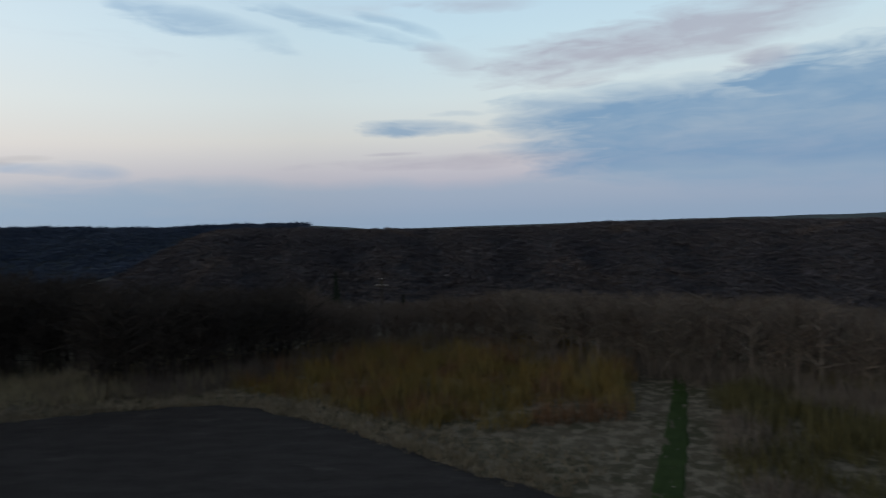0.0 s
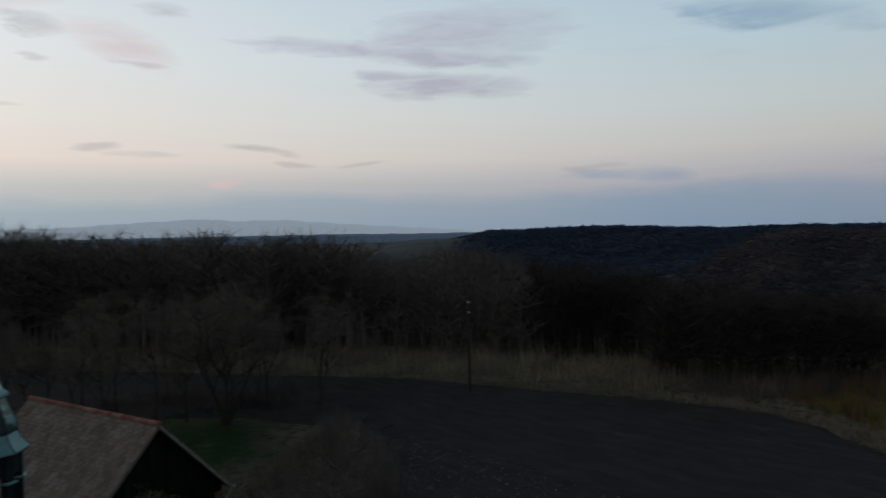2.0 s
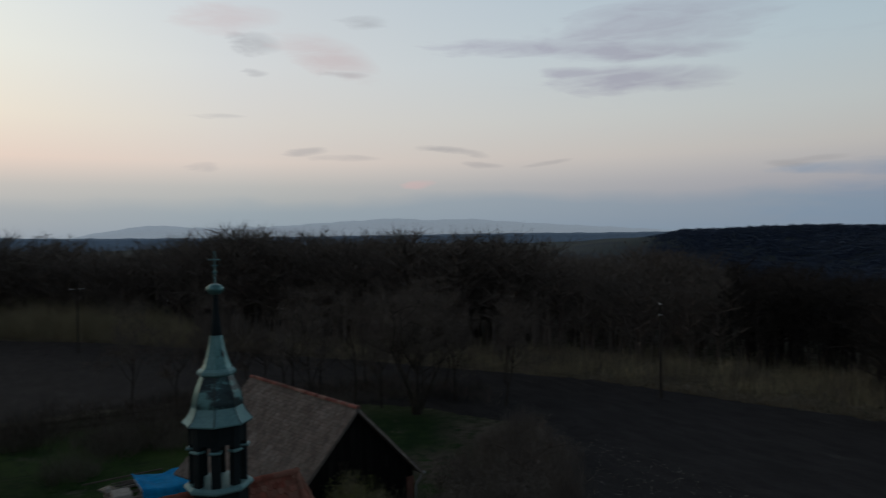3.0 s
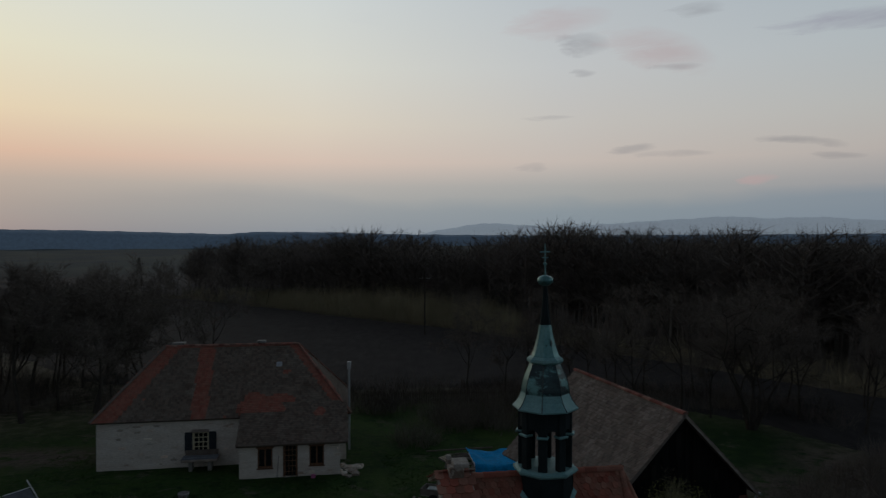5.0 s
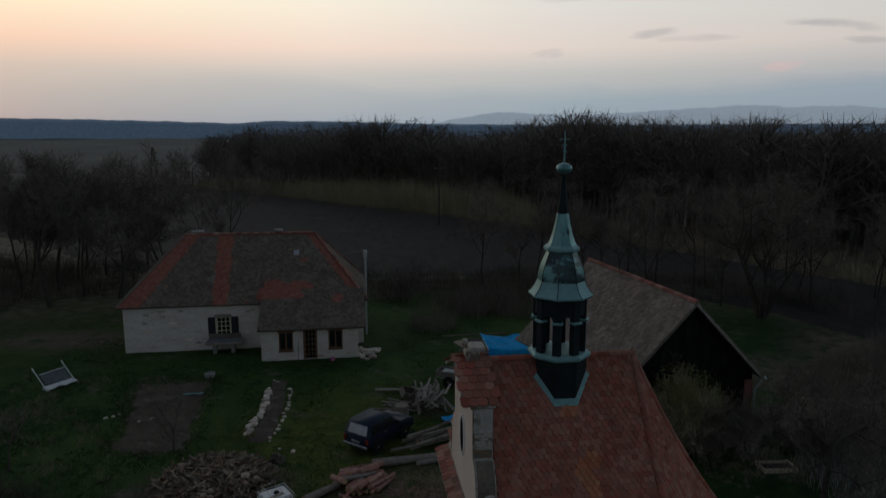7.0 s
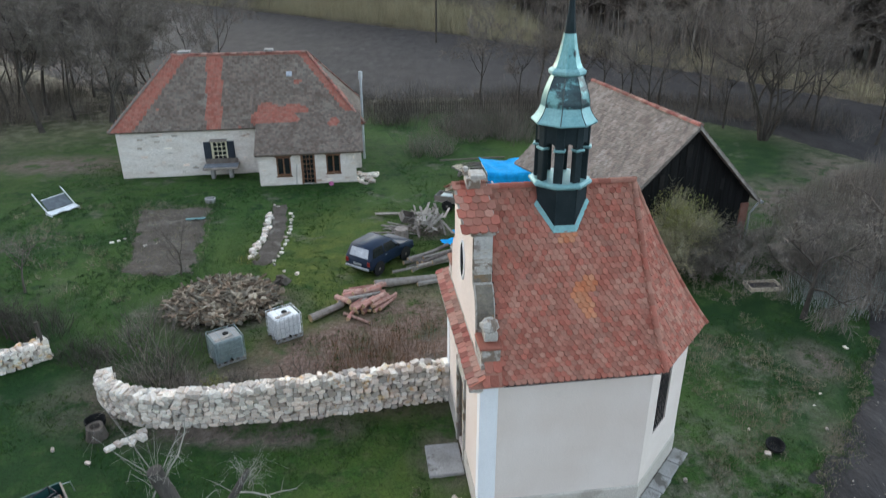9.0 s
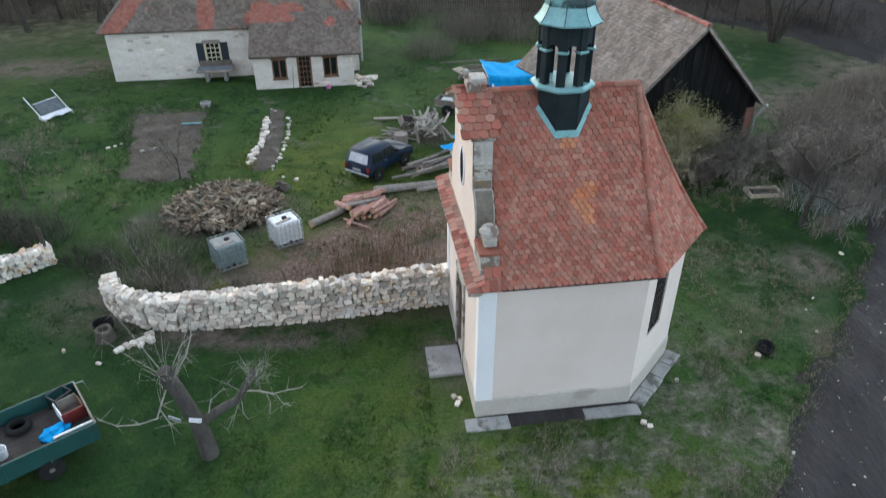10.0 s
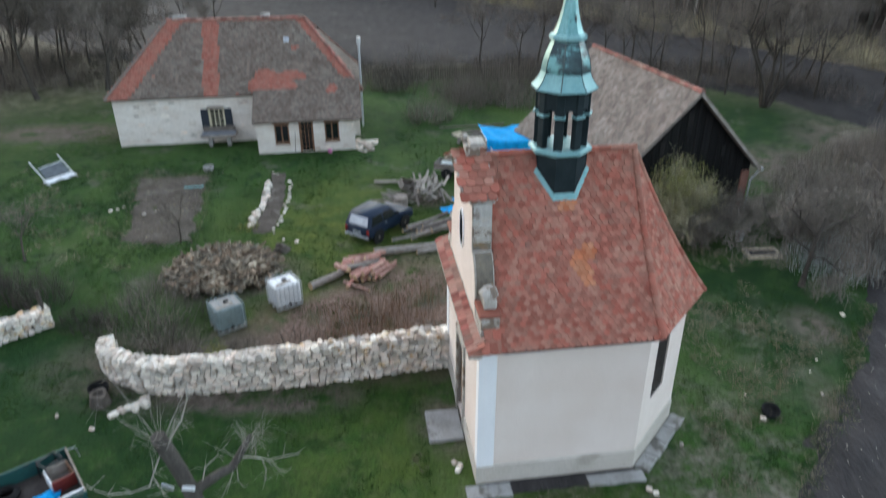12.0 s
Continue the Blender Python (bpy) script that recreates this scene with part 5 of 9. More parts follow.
def build_house():
    hs = thing("farmhouse", HS, "old whitewashed stone farmhouse with patched grey tile hip roof", "house")
    x0, x1, y0, y1, ze = -9.35, 6.75, 3.0, 10.6, 3.3
    t = 0.6
    wL, wR, wB, wT = -3.28, -2.38, 0.98, 2.28
    part("wall", cut_wall(x0, x1, -0.2, ze, y0, y0 + t, [(wL, wR, wB, wT), (2.7, 3.6, 0, 2.0)]), M["house_stone"], hs)
    part("wall", cut_wall(x0, x1, -0.2, ze, y1 - t, y1, []), M["house_stone"], hs)
    part("wall", cut_wall(0, y1 - y0 - 2 * t, -0.2, ze, 0, t, []), M["house_stone"], hs, m=pose(x0 + t, y0 + t, 0, 0, 0, 90))
    part("wall", cut_wall(0, y1 - y0 - 2 * t, -0.2, ze, -t, 0, []), M["house_stone"], hs, m=pose(x1 - t, y0 + t, 0, 0, 0, 90))
    # porch block
    holes = [(1.13, 2.06, 0.62, 1.88), (2.70, 3.62, 0.0, 2.05), (4.35, 5.28, 0.66, 1.92)]
    part("porch_wall", cut_wall(0, 6.3, -0.2, 2.22, 0, 0.45, holes), M["house_stone"], hs)
    for xx in (0.0, 5.85):
        bm = bmesh.new()
        prof = [(0.45, -0.2), (3.0, -0.2), (3.0, 3.45), (0.45, 2.4)]
        a = [bm.verts.new((xx, y, z)) for y, z in prof]
        b = [bm.verts.new((xx + 0.45, y, z)) for y, z in prof]
        bm.faces.new(a[::-1])
        bm.faces.new(b)
        for i in range(4):
            bm.faces.new((a[i], a[(i + 1) % 4], b[(i + 1) % 4], b[i]))
        part("porch_wall", bm, M["house_stone"], hs)
    for a, b, c, d in (holes[0], holes[2]):
        w = window_unit(hs, a, b, c, d, 0.10, M["wood_brown"], 2, 1, bar=0.09)
        part("sill", box(a - 0.06, b + 0.06, -0.06, 0.12, c - 0.06, c, 0.01), M["wood_brown"], w)
        part("lintel", box(a - 0.08, b + 0.08, -0.01, 0.1, d, d + 0.1, 0.01), M["wood_brown"], w)
    dr = piece("door", None, hs)
    part("door_frame", cut_wall(2.70, 3.62, 0, 2.05, 0.06, 0.16, [(2.80, 3.52, 0, 1.96)]), M["wood_brown"], dr)
    part("leaf", box(2.80, 3.52, 0.12, 0.16, 0.04, 1.96), M["glass_dark"], dr, "glazed dark door leaf")
    for i in range(4):
        part("bar", box(2.82 + i * 0.225, 2.855 + i * 0.225, 0.095, 0.12, 0.05, 1.95), M["wood_brown"], dr)
    for k in range(5):
        part("bar", box(2.8, 3.52, 0.09, 0.118, 0.3 + 0.34 * k, 0.335 + 0.34 * k), M["wood_brown"], dr)
    # main window with open shutters
    w = window_unit(hs, wL, wR, wB, wT, 3.06, M["cream_frame"], 3, 4, bar=0.05)
    part("surround", cut_wall(wL - 0.1, wR + 0.1, wB - 0.1, wT + 0.12, 2.97, 3.05, [(wL, wR, wB, wT)]), M["cream_frame"], w)
    for sx in (wL - 0.56, wR + 0.08):
        sh = piece("shutter", None, hs)
        part("panel", box(sx, sx + 0.48, 2.93, 2.97, wB - 0.02, wT + 0.05, 0.01), M["shutter"], sh, "dark blue wooden shutter")
        for k in range(7):
            z = wB + 0.08 + k * 0.17
            part("slat", box(sx + 0.05, sx + 0.43, 2.91, 2.935, z, z + 0.1), M["shutter"], sh)
    part("awning", slab([(wL - 0.15, 2.72, wT + 0.10), (wR + 0.15, 2.72, wT + 0.10), (wR + 0.1, 3.0, wT + 0.22), (wL - 0.1, 3.0, wT + 0.22)], 0.03), M["wood_grey"], hs)
    # hip roof
    ov = 0.32
    yr, zt = (y0 + y1) / 2, 7.5
    E = [(x0 - ov, y0 - ov), (x1 + ov, y0 - ov), (x1 + ov, y1 + ov), (x0 - ov, y1 + ov)]
    RL, RR = (-5.85, yr), (3.38, yr)
    zs = ze - 0.08
    roof = piece("roof", None, hs)

    def edge(p, q):
        return lambda v: (p[0] + (q[0] - p[0]) * v, p[1] + (q[1] - p[1]) * v, zs + (zt - zs) * v)

    faces = [(edge(E[0], RL), edge(E[1], RR)), (edge(E[1], RR), edge(E[2], RR)), (edge(E[2], RR), edge(E[3], RL)), (edge(E[3], RL), edge(E[0], RL))]
    for lf, rt in faces:
        part("boarding", slab([lf(0), rt(0), rt(1), lf(1)] if (Vector(lf(1)) - Vector(rt(1))).length > 0.1 else [lf(0), rt(0), rt(1)], 0.12), M["tile_grey"], roof)
    part("boarding", slab([(-0.15, -0.38, 2.16), (6.8, -0.38, 2.16), (6.8, 3.45, 4.0), (-0.15, 3.45, 4.0)], 0.10), M["tile_grey"], roof)

    def red(i, o, u, v):
        x = o.x
        if i == 0:
            lim = E[0][0] + (RL[0] - E[0][0]) * v
            limr = E[1][0] + (RR[0] - E[1][0]) * v
            if x < lim + 1.55 - 0.35 * v or x > limr - 0.72 or v > 0.955:
                return True
            if -3.47 < x < -2.42:
                return True
            n = noise.noise(Vector((x * 0.55, v * 5.0, 3.1)))
            if v < 0.15 and -1.4 < x < 0.6 and n > 0.0:
                return True
            if 0.13 < v < 0.285 + 0.03 * math.sin(x * 3) and -0.6 < x < 3.4 and n > -0.12:
                return True
            return n > 0.62
        return i in (1, 3) and noise.noise(Vector((o.y * 0.5, v * 4, 8.0))) > 0.6

    def lay():
        grey, reds = [], []
        for i, (lf, rt) in enumerate(faces):
            for p in tile_places(lf, rt, 0.19, 0.17, 40 + i):
                if i == 0 and p[5] < 0.16 and -0.1 < p[0].x < 6.75:
                    continue
                (reds if red(i, p[0], p[4], p[5]) else grey).append(p)
        pr = tile_places(lambda v: (-0.15, -0.38 + 3.83 * v, 2.17 + 1.84 * v), lambda v: (6.8, -0.38 + 3.83 * v, 2.17 + 1.84 * v), 0.19, 0.17, 50)
        for p in pr:
            n = noise.noise(Vector((p[0].x * 0.5, p[5] * 3, 5.0)))
            (reds if (p[5] > 0.72 and p[0].x < 3.6 and n > -0.25) or n > 0.5 else grey).append(p)
        tiles_joined("grey_tiling", grey, 0.19, 0.30, 0.03, M["tile_grey"], roof)
        tiles_joined("red_tiling", reds, 0.19, 0.30, 0.034, M["tile_patch"], roof)
        ridge_tiles([(*RL, zt), (*RR, zt)], 0.14, roof, M["ridge_red"], 0.4)
        for e, r in ((E[0], RL), (E[1], RR), (E[2], RR), (E[3], RL)):
            ridge_tiles([(*e, zs + 0.02), (*r, zt)], 0.12, roof, M["ridge_red"] if e != E[0] else M["tile_barn"], 0.4)

    LATE.append(lay)
    sky = piece("roof_light", None, roof)
    n = Vector((0, -(zt - zs), yr - y0 + ov)).normalized()
    m = Matrix.Translation((2.45, 0, 0))
    for nm, mat, s, lift in (("frame", "zinc", 0.19, 0.06), ("pane", "glass_pale", 0.13, 0.085)):
        v = 0.70
        c = Vector((2.1, y0 - ov + (yr - y0 + ov) * v, zs + (zt - zs) * v)) + n * lift
        up = Vector((0, yr - y0 + ov, zt - zs)).normalized()
        part(nm, slab([c + Vector((-s, 0, 0)) - up * s, c + Vector((s, 0, 0)) - up * s, c + Vector((s, 0, 0)) + up * s, c + Vector((-s, 0, 0)) + up * s], 0.05), M[mat], sky)
    for cx, w in ((-5.0, 0.42), (0.75, 0.30)):
        chm = piece("chimney_cap", None, roof)
        part("stack", box(cx - w * 0.7, cx + w * 0.7, yr - 0.05, yr + 0.55, zt - 0.8, zt + 0.12, 0.01), M["brick"], chm)
        part("cover", box(cx - w, cx + w, yr - 0.12, yr + 0.62, zt + 0.12, zt + 0.26, 0.02), M["concrete"], chm, "pale concrete chimney cover")
    flue = piece("flue_pipe", None, hs)
    part("pipe", tube((7.0, 4.2, 0.3), (7.0, 4.2, 6.0), 0.08, n=10), M["zinc"], flue, "galvanised flue pipe")
    part("cowl", tube((7.0, 4.2, 6.0), (7.0, 4.2, 6.5), 0.14, n=12), M["zinc"], flue, "bright steel cowl")
    # stones that break through the wash
    def stones():
        r = np.random.default_rng(5)
        me = []
        for k in range(5):
            bm = box(-0.5, 0.5, -0.5, 0.5, -0.5, 0.5, 0.12)
            for v in bm.verts:
                v.co += Vector(r.uniform(-0.08, 0.08, 3))
            mm = bpy.data.meshes.new("stone")
            bm.to_mesh(mm)
            bm.free()
            mm.materials.append(M["stone"] if k < 2 else M["house_stone"])
            me.append(mm)
        for k in range(120):
            if k < 85:
                x, y, z = r.uniform(x0 + 0.2, -0.3), y0, r.uniform(0.3, 3.1)
                if wL - 0.7 < x < wR + 0.7 and wB - 0.3 < z < wT + 0.3:
                    continue
            else:
                x, y, z = r.uniform(0.15, 6.15), 0.0, r.uniform(0.2, 2.1)
                if any(a - 0.25 < x < b + 0.25 and c - 0.2 < z < d + 0.2 for a, b, c, d in holes):
                    continue
            m = Matrix.Translation((x, y + 0.01, z)) @ Matrix.Diagonal((r.uniform(0.2, 0.55), 0.06, r.uniform(0.09, 0.2), 1))
            piece("stone", me[int(r.integers(5))], hs, m)

    LATE.append(stones)
    # bench shelf under the main window
    M["bench_grey"] = material("blue_grey_weathered_boards", (0.15, 0.165, 0.18), (0.21, 0.225, 0.24), 0.85, 3, 20, 0.2, spread=0.2)
    bench = thing("garden_bench", HS @ pose(-2.72, 2.3, 0), "weathered grey wooden table under the shuttered window", "bench")
    part("tabletop", box(-1.15, 1.15, -0.6, 0.5, 0.70, 0.86, 0.02), M["wood_grey"], bench)
    part("back", box(-1.05, 1.05, 0.42, 0.5, 0.80, 1.2, 0.01), M["wood_grey"], bench)
    for k in range(4):
        part("board", box(-1.12, 1.12, -0.56 + k * 0.22, -0.35 + k * 0.22, 0.86, 0.89, 0.005), M["bench_grey"], bench)
    for sx in (-0.6, 0.6):
        part("leg", box(sx - 0.12, sx + 0.12, -0.3, 0.3, 0, 0.72, 0.02), M["concrete"], bench)


build_house()


# ---------------------------------------------------------------- barn
BN = pose(11.82, 31.14, 0, 0, 0, math.degrees(0.25))


def build_barn():
    bn = thing("barn", BN, "large dark timber barn with weathered tile gable roof", "barn")
    w, L, r, e = 3.98, 11.4, 6.96, 2.95
    x1, ya, yb = w - 0.35, 0.35, L - 0.35
    slope = (r - e) / w
    zt = lambda x: r - 0.16 - slope * abs(x)
    # gable of upright tarred boards with painted dark gaps for hay hatches
    gable = piece("gable", None, bn)
    n = 34
    for k in range(n):
        a, b = -x1 + 2 * x1 * k / n, -x1 + 2 * x1 * (k + 1) / n
        bm = bmesh.new()
        ta, tb = zt(a), zt(b)
        off = 0.0 if k % 2 else 0.018
        v = [bm.verts.new(p) for p in ((a + 0.006, ya - off, 0), (b - 0.006, ya - off, 0), (b - 0.006, ya - off, tb), (a + 0.006, ya - off, ta))]
        u = [bm.verts.new(p) for p in ((a + 0.006, ya + 0.03, 0), (b - 0.006, ya + 0.03, 0), (b - 0.006, ya + 0.03, tb), (a + 0.006, ya + 0.03, ta))]
        bm.faces.new(v)
        bm.faces.new(u[::-1])
        for i in range(4):
            bm.faces.new((v[(i + 1) % 4], v[i], u[i], u[(i + 1) % 4]))
        part("board", bm, M["wood_dark"], gable)
    # flat black plates on the boards paint the shade inside the hatches
    for hx, z0, z1, ww in ((-0.15, 4.9, 6.0, 0.28), (-1.45, 3.5, 4.6, 0.24), (1.9, 3.6, 4.2, 0.2)):
        part("hatch", box(hx - ww / 2, hx + ww / 2, ya - 0.03, ya - 0.022, z0, z1), M["dark"], gable, "black plate painted as the shade of a slot")
    part("door", box(-1.4, 1.4, ya - 0.06, ya - 0.022, 0.05, 3.0, 0.01), M["wood_dark"], gable, "tarred barn door")
    part("wall", box(-x1, -x1 + 0.3, ya + 0.04, yb, 0, zt(x1) + 0.05), M["house_stone"], bn)
    part("wall", box(x1 - 0.3, x1, ya + 0.04, yb, 0, zt(x1) + 0.05), M["house_stone"], bn)
    bm = bmesh.new()
    v = [bm.verts.new((x, yb, z)) for x, z in ((-x1, 0), (x1, 0), (x1, zt(x1)), (0, zt(0)), (-x1, zt(x1)))]
    u = [bm.verts.new((x, yb - 0.3, z)) for x, z in ((-x1, 0), (x1, 0), (x1, zt(x1)), (0, zt(0)), (-x1, zt(x1)))]
    bm.faces.new(v[::-1])
    bm.faces.new(u)
    for i in range(5):
        bm.faces.new((v[i], v[(i + 1) % 5], u[(i + 1) % 5], u[i]))
    part("wall", bm, M["house_stone"], bn)
    part("corner_pier", box(x1 - 0.45, x1 + 0.02, ya - 0.05, ya + 0.5, 0, 2.75, 0.02), M["brick"], bn, "red brick corner pier")
    roof = piece("roof", None, bn)
    for s in (-1, 1):
        far = w + (0.85 if s < 0 else 0.0)  # the yard-side eave hangs lower at the far end
        pts = [(s * w, 0, e), (s * far, L, r - slope * far), (0, L, r), (0, 0, r)]
        part("boarding", slab(pts if s > 0 else pts[::-1], 0.12), M["tile_barn"], roof)
    # bargeboards along the near verge
    for s in (-1, 1):
        bm = bmesh.new()
        a, b = Vector((0, -0.02, r + 0.03)), Vector((s * (w + 0.02), -0.02, e + 0.0))
        dn = Vector((0, 0, -0.2))
        q = [a, b, b + dn, a + dn]
        f = [bm.verts.new(p) for p in q]
        g = [bm.verts.new(p + Vector((0, 0.04, 0))) for p in q]
        bm.faces.new(f if s > 0 else f[::-1])
        bm.faces.new(g[::-1] if s > 0 else g)
        for i in range(4):
            bm.faces.new((f[i], f[(i + 1) % 4], g[(i + 1) % 4], g[i]))
        part("bargeboard", bm, M["wood_grey"], roof, "pale weathered bargeboard")

    def lay():
        pl = tile_places(lambda v: (-(w + 0.85) * (1 - v), L, r - slope * (w + 0.85) * (1 - v) + 0.01), lambda v: (-w + w * v, 0, e + (r - e) * v + 0.01), 0.20, 0.19, 61)
        pl += tile_places(lambda v: (w - w * v, 0, e + (r - e) * v + 0.01), lambda v: (w - w * v, L, e + (r - e) * v + 0.01), 0.20, 0.19, 62)
        tiles_joined("tiling", pl, 0.20, 0.32, 0.032, M["tile_barn"], roof)
        ridge_tiles([(0, 0, r), (0, L, r)], 0.15, roof, M["ridge_red"], 0.36)

    LATE.append(lay)
    gut = piece("downpipe", None, bn)
    part("pipe", tube((x1 + 0.1, ya - 0.1, 0), (x1 + 0.1, ya - 0.1, 2.2), 0.045), M["zinc"], gut)
    part("elbow", tube((x1 + 0.1, ya - 0.1, 2.2), (w + 0.08, ya - 0.25, 2.85), 0.045), M["zinc"], gut)
    part("gutter", tube((w + 0.08, -0.1, 2.88), (w + 0.08, L, 2.88), 0.07), M["zinc"], gut)


build_barn()


# ---------------------------------------------------------------- trees, shrubs, woods
def prism_seg(p, q, r0, r1, n):
    """A tapered limb piece as verts and quads."""
    d = q - p
    d = d / (np.linalg.norm(d) + 1e-9)
    a = np.cross(d, [0.31, 0.87, 0.38])
    a /= np.linalg.norm(a) + 1e-9
    b = np.cross(d, a)
    t = 2 * np.pi * np.arange(n) / n
    ring = np.cos(t)[:, None] * a + np.sin(t)[:, None] * b
    i = np.arange(n)
    k = (i + 1) % n
    return np.concatenate([p + r0 * ring, q + r1 * ring]), np.stack([i, k, n + k, n + i], -1)


def grow(seed, height, spread=0.5, stems=1, trunk=0.16, depth=4, kids=(3, 5), twigs=8, twig_len=0.9, twig_w=0.02, droop=0.0, lean=0.1, start=0.35, sides=5):
    """Limbs and twigs of a bare tree of that height, standing at the origin."""
    r = np.random.default_rng(seed)
    limbs, fine = Soup(), []

    def unit(v):
        return v / (np.linalg.norm(v) + 1e-9)

    def branch(p, d, length, rad, level):
        n = 4 if level == 0 else 3
        pts, q, dd = [p], p, d
        for i in range(n):
            bend = r.normal(0, 0.13 + 0.05 * level, 3) + np.array([0, 0, 0.05 - droop * 0.22 * level])
            dd = unit(dd + bend)
            q = q + dd * length / n
            pts.append(q)
        for i in range(n):
            r0, r1 = rad * (1 - 0.62 * i / n), rad * (1 - 0.62 * (i + 1) / n)
            if level == 0 and i == 0:
                r0 *= 1.35
            limbs.add(*prism_seg(pts[i], pts[i + 1], r0, r1, max(3, sides - level)))
        if level < depth:
            for _ in range(int(r.integers(kids[0], kids[1] + 1))):
                u = r.uniform(start if level == 0 else 0.25, 1.0) * n
                i = min(n - 1, int(u))
                o = pts[i] + (pts[i + 1] - pts[i]) * (u - i)
                side = unit(np.cross(dd, r.normal(0, 1, 3)))
                nd = unit(dd * (1 - spread) + side * (spread + 0.25) + np.array([0, 0, 0.18 - droop * 0.5]))
                branch(o, nd, length * r.uniform(0.45, 0.72), rad * r.uniform(0.34, 0.5), level + 1)
        if level >= depth - 1:
            for _ in range(twigs):
                u = r.uniform(0.1, 1.0) * n
                i = min(n - 1, int(u))
                o = pts[i] + (pts[i + 1] - pts[i]) * (u - i)
                nd = unit(dd * 0.8 + r.normal(0, 0.55, 3) + np.array([0, 0, 0.1 - droop]))
                fine.append((o, nd, twig_len * r.uniform(0.4, 1.2)))

    for s in range(stems):
        a = 2 * np.pi * s / max(1, stems) + r.uniform(0, 1)
        d = unit(np.array([math.cos(a) * (lean if stems == 1 else 0.32), math.sin(a) * (lean if stems == 1 else 0.32), 1.0]))
        p0 = np.array([0.0, 0, -0.1]) if stems == 1 else np.array([0.25 * math.cos(a), 0.25 * math.sin(a), -0.1])
        branch(p0, d, height * r.uniform(0.60, 0.72), trunk * (1 if stems == 1 else r.uniform(0.6, 0.9)), 0)
    tw = Soup()
    if fine:
        o, d, l = np.array([f[0] for f in fine]), np.array([f[1] for f in fine]), np.array([f[2] for f in fine])[:, None]
        w = np.cross(d, r.normal(0, 1, d.shape))
        w /= np.linalg.norm(w, axis=1, keepdims=True) + 1e-9
        bend = r.normal(0, 0.12, d.shape) * l + np.array([0, 0, -droop * 0.35]) * l
        v = np.stack([o - w * twig_w, o + w * twig_w, o + d * l * 0.55 + bend * 0.4 + w * twig_w * 0.6, o + d * l + bend], 1).reshape(-1, 3)
        k = 4 * np.arange(len(fine))[:, None]
        tw.add(v, np.concatenate([k + [0, 1, 2], k + [0, 2, 3]]))
    return limbs, tw


def top_of(s):
    return max(v[:, 2].max() for v in s.v) if s.v else 1.0


def tree(x, y, seed, height, label, group="", limb="bark_dark", twig="twig", turn=0.0, name="tree", **kw):
    ob = thing(name, pose(x, y, float(terrain(x, y)) - 0.02, 0, 0, turn), label, "tree", group)
    limbs, tw = grow(seed, height, **kw)
    fit = height / max(top_of(limbs), top_of(tw) if tw.v else 0)
    for s in (limbs, tw):
        s.v = [v * fit for v in s.v]
    piece("trunk", limbs.mesh("trunk", M[limb], True), ob)
    if tw.v:
        piece("crown", tw.mesh("crown", M[twig]), ob)
    return ob


def rods(r, n, radius, height, width, lean=0.35, flare=1.0):
    """Thin upright rods of a thicket as double triangles."""
    a, d = r.uniform(0, 2 * np.pi, n), radius * np.sqrt(r.uniform(0, 1, n))
    o = np.stack([d * np.cos(a), d * np.sin(a), np.full(n, -0.03)], -1)
    h = height * r.uniform(0.45, 1.05, n) * (1 - 0.45 * (d / radius) ** 2)
    tip = o + np.stack([lean * h * r.normal(0, 1, n) + flare * 0.25 * h * np.cos(a) * d / radius, lean * h * r.normal(0, 1, n) + flare * 0.25 * h * np.sin(a) * d / radius, h], -1)
    mid = (o + tip) / 2 + r.normal(0, 0.08, o.shape) * h[:, None]
    w = np.stack([np.cos(a * 3.7), np.sin(a * 3.7), np.zeros(n)], -1) * width
    v = np.stack([o - w, o + w, mid + w * 0.7, mid - w * 0.7, tip], 1).reshape(-1, 3)
    k = 5 * np.arange(n)[:, None]
    return v, np.concatenate([k + [0, 1, 2], k + [0, 2, 3], k + [3, 2, 4]])


def side_twigs(r, v, n, length, width):
    """Short twigs that fork off the rods in v (five corners each)."""
    m = len(v) // 5
    pick = r.integers(0, m, n)
    u = r.uniform(0.25, 1.0, n)[:, None]
    o = v[5 * pick] * (1 - u) + v[5 * pick + 4] * u
    d = r.normal(0, 1, (n, 3)) + [0, 0, 0.5]
    d /= np.linalg.norm(d, axis=1, keepdims=True)
    w = np.cross(d, [0.3, 0.5, 0.8]) * width
    t = np.stack([o - w, o + w, o + d * length * r.uniform(0.4, 1.2, (n, 1))], 1).reshape(-1, 3)
    return t, 3 * np.arange(n)[:, None] + [0, 1, 2]


def shrub(x, y, seed, radius, height, mat, label, n=260, width=0.012, twigs=900, group="", name="shrub", buds=None, lean=0.35):
    r = np.random.default_rng(seed)
    ob = thing(name, pose(x, y, float(terrain(x, y))), label, "shrub", group)
    s = Soup()
    v, f = rods(r, n, radius, height, width, lean)
    s.add(v, f)
    piece("bush_body", s.mesh("bush_body", M[mat]), ob)["kind"] = "stuff"
    t, ft = side_twigs(r, v, twigs, height * 0.28, width * 0.6)
    s = Soup()
    s.add(t, ft)
    piece("bush_fringe", s.mesh("bush_fringe", M[mat]), ob)["kind"] = "stuff"
    if buds:
        o = t[2::3][r.integers(0, twigs, 1400)] + r.normal(0, 0.05, (1400, 3))
        w = r.normal(0, 0.035, (1400, 2, 3))
        b = np.stack([o, o + w[:, 0], o + w[:, 1]], 1).reshape(-1, 3)
        s = Soup()
        s.add(b, 3 * np.arange(1400)[:, None] + [0, 1, 2])
        piece("bud_growth", s.mesh("bud_growth", M[buds]), ob, label="yellow-green opening buds")
    return ob


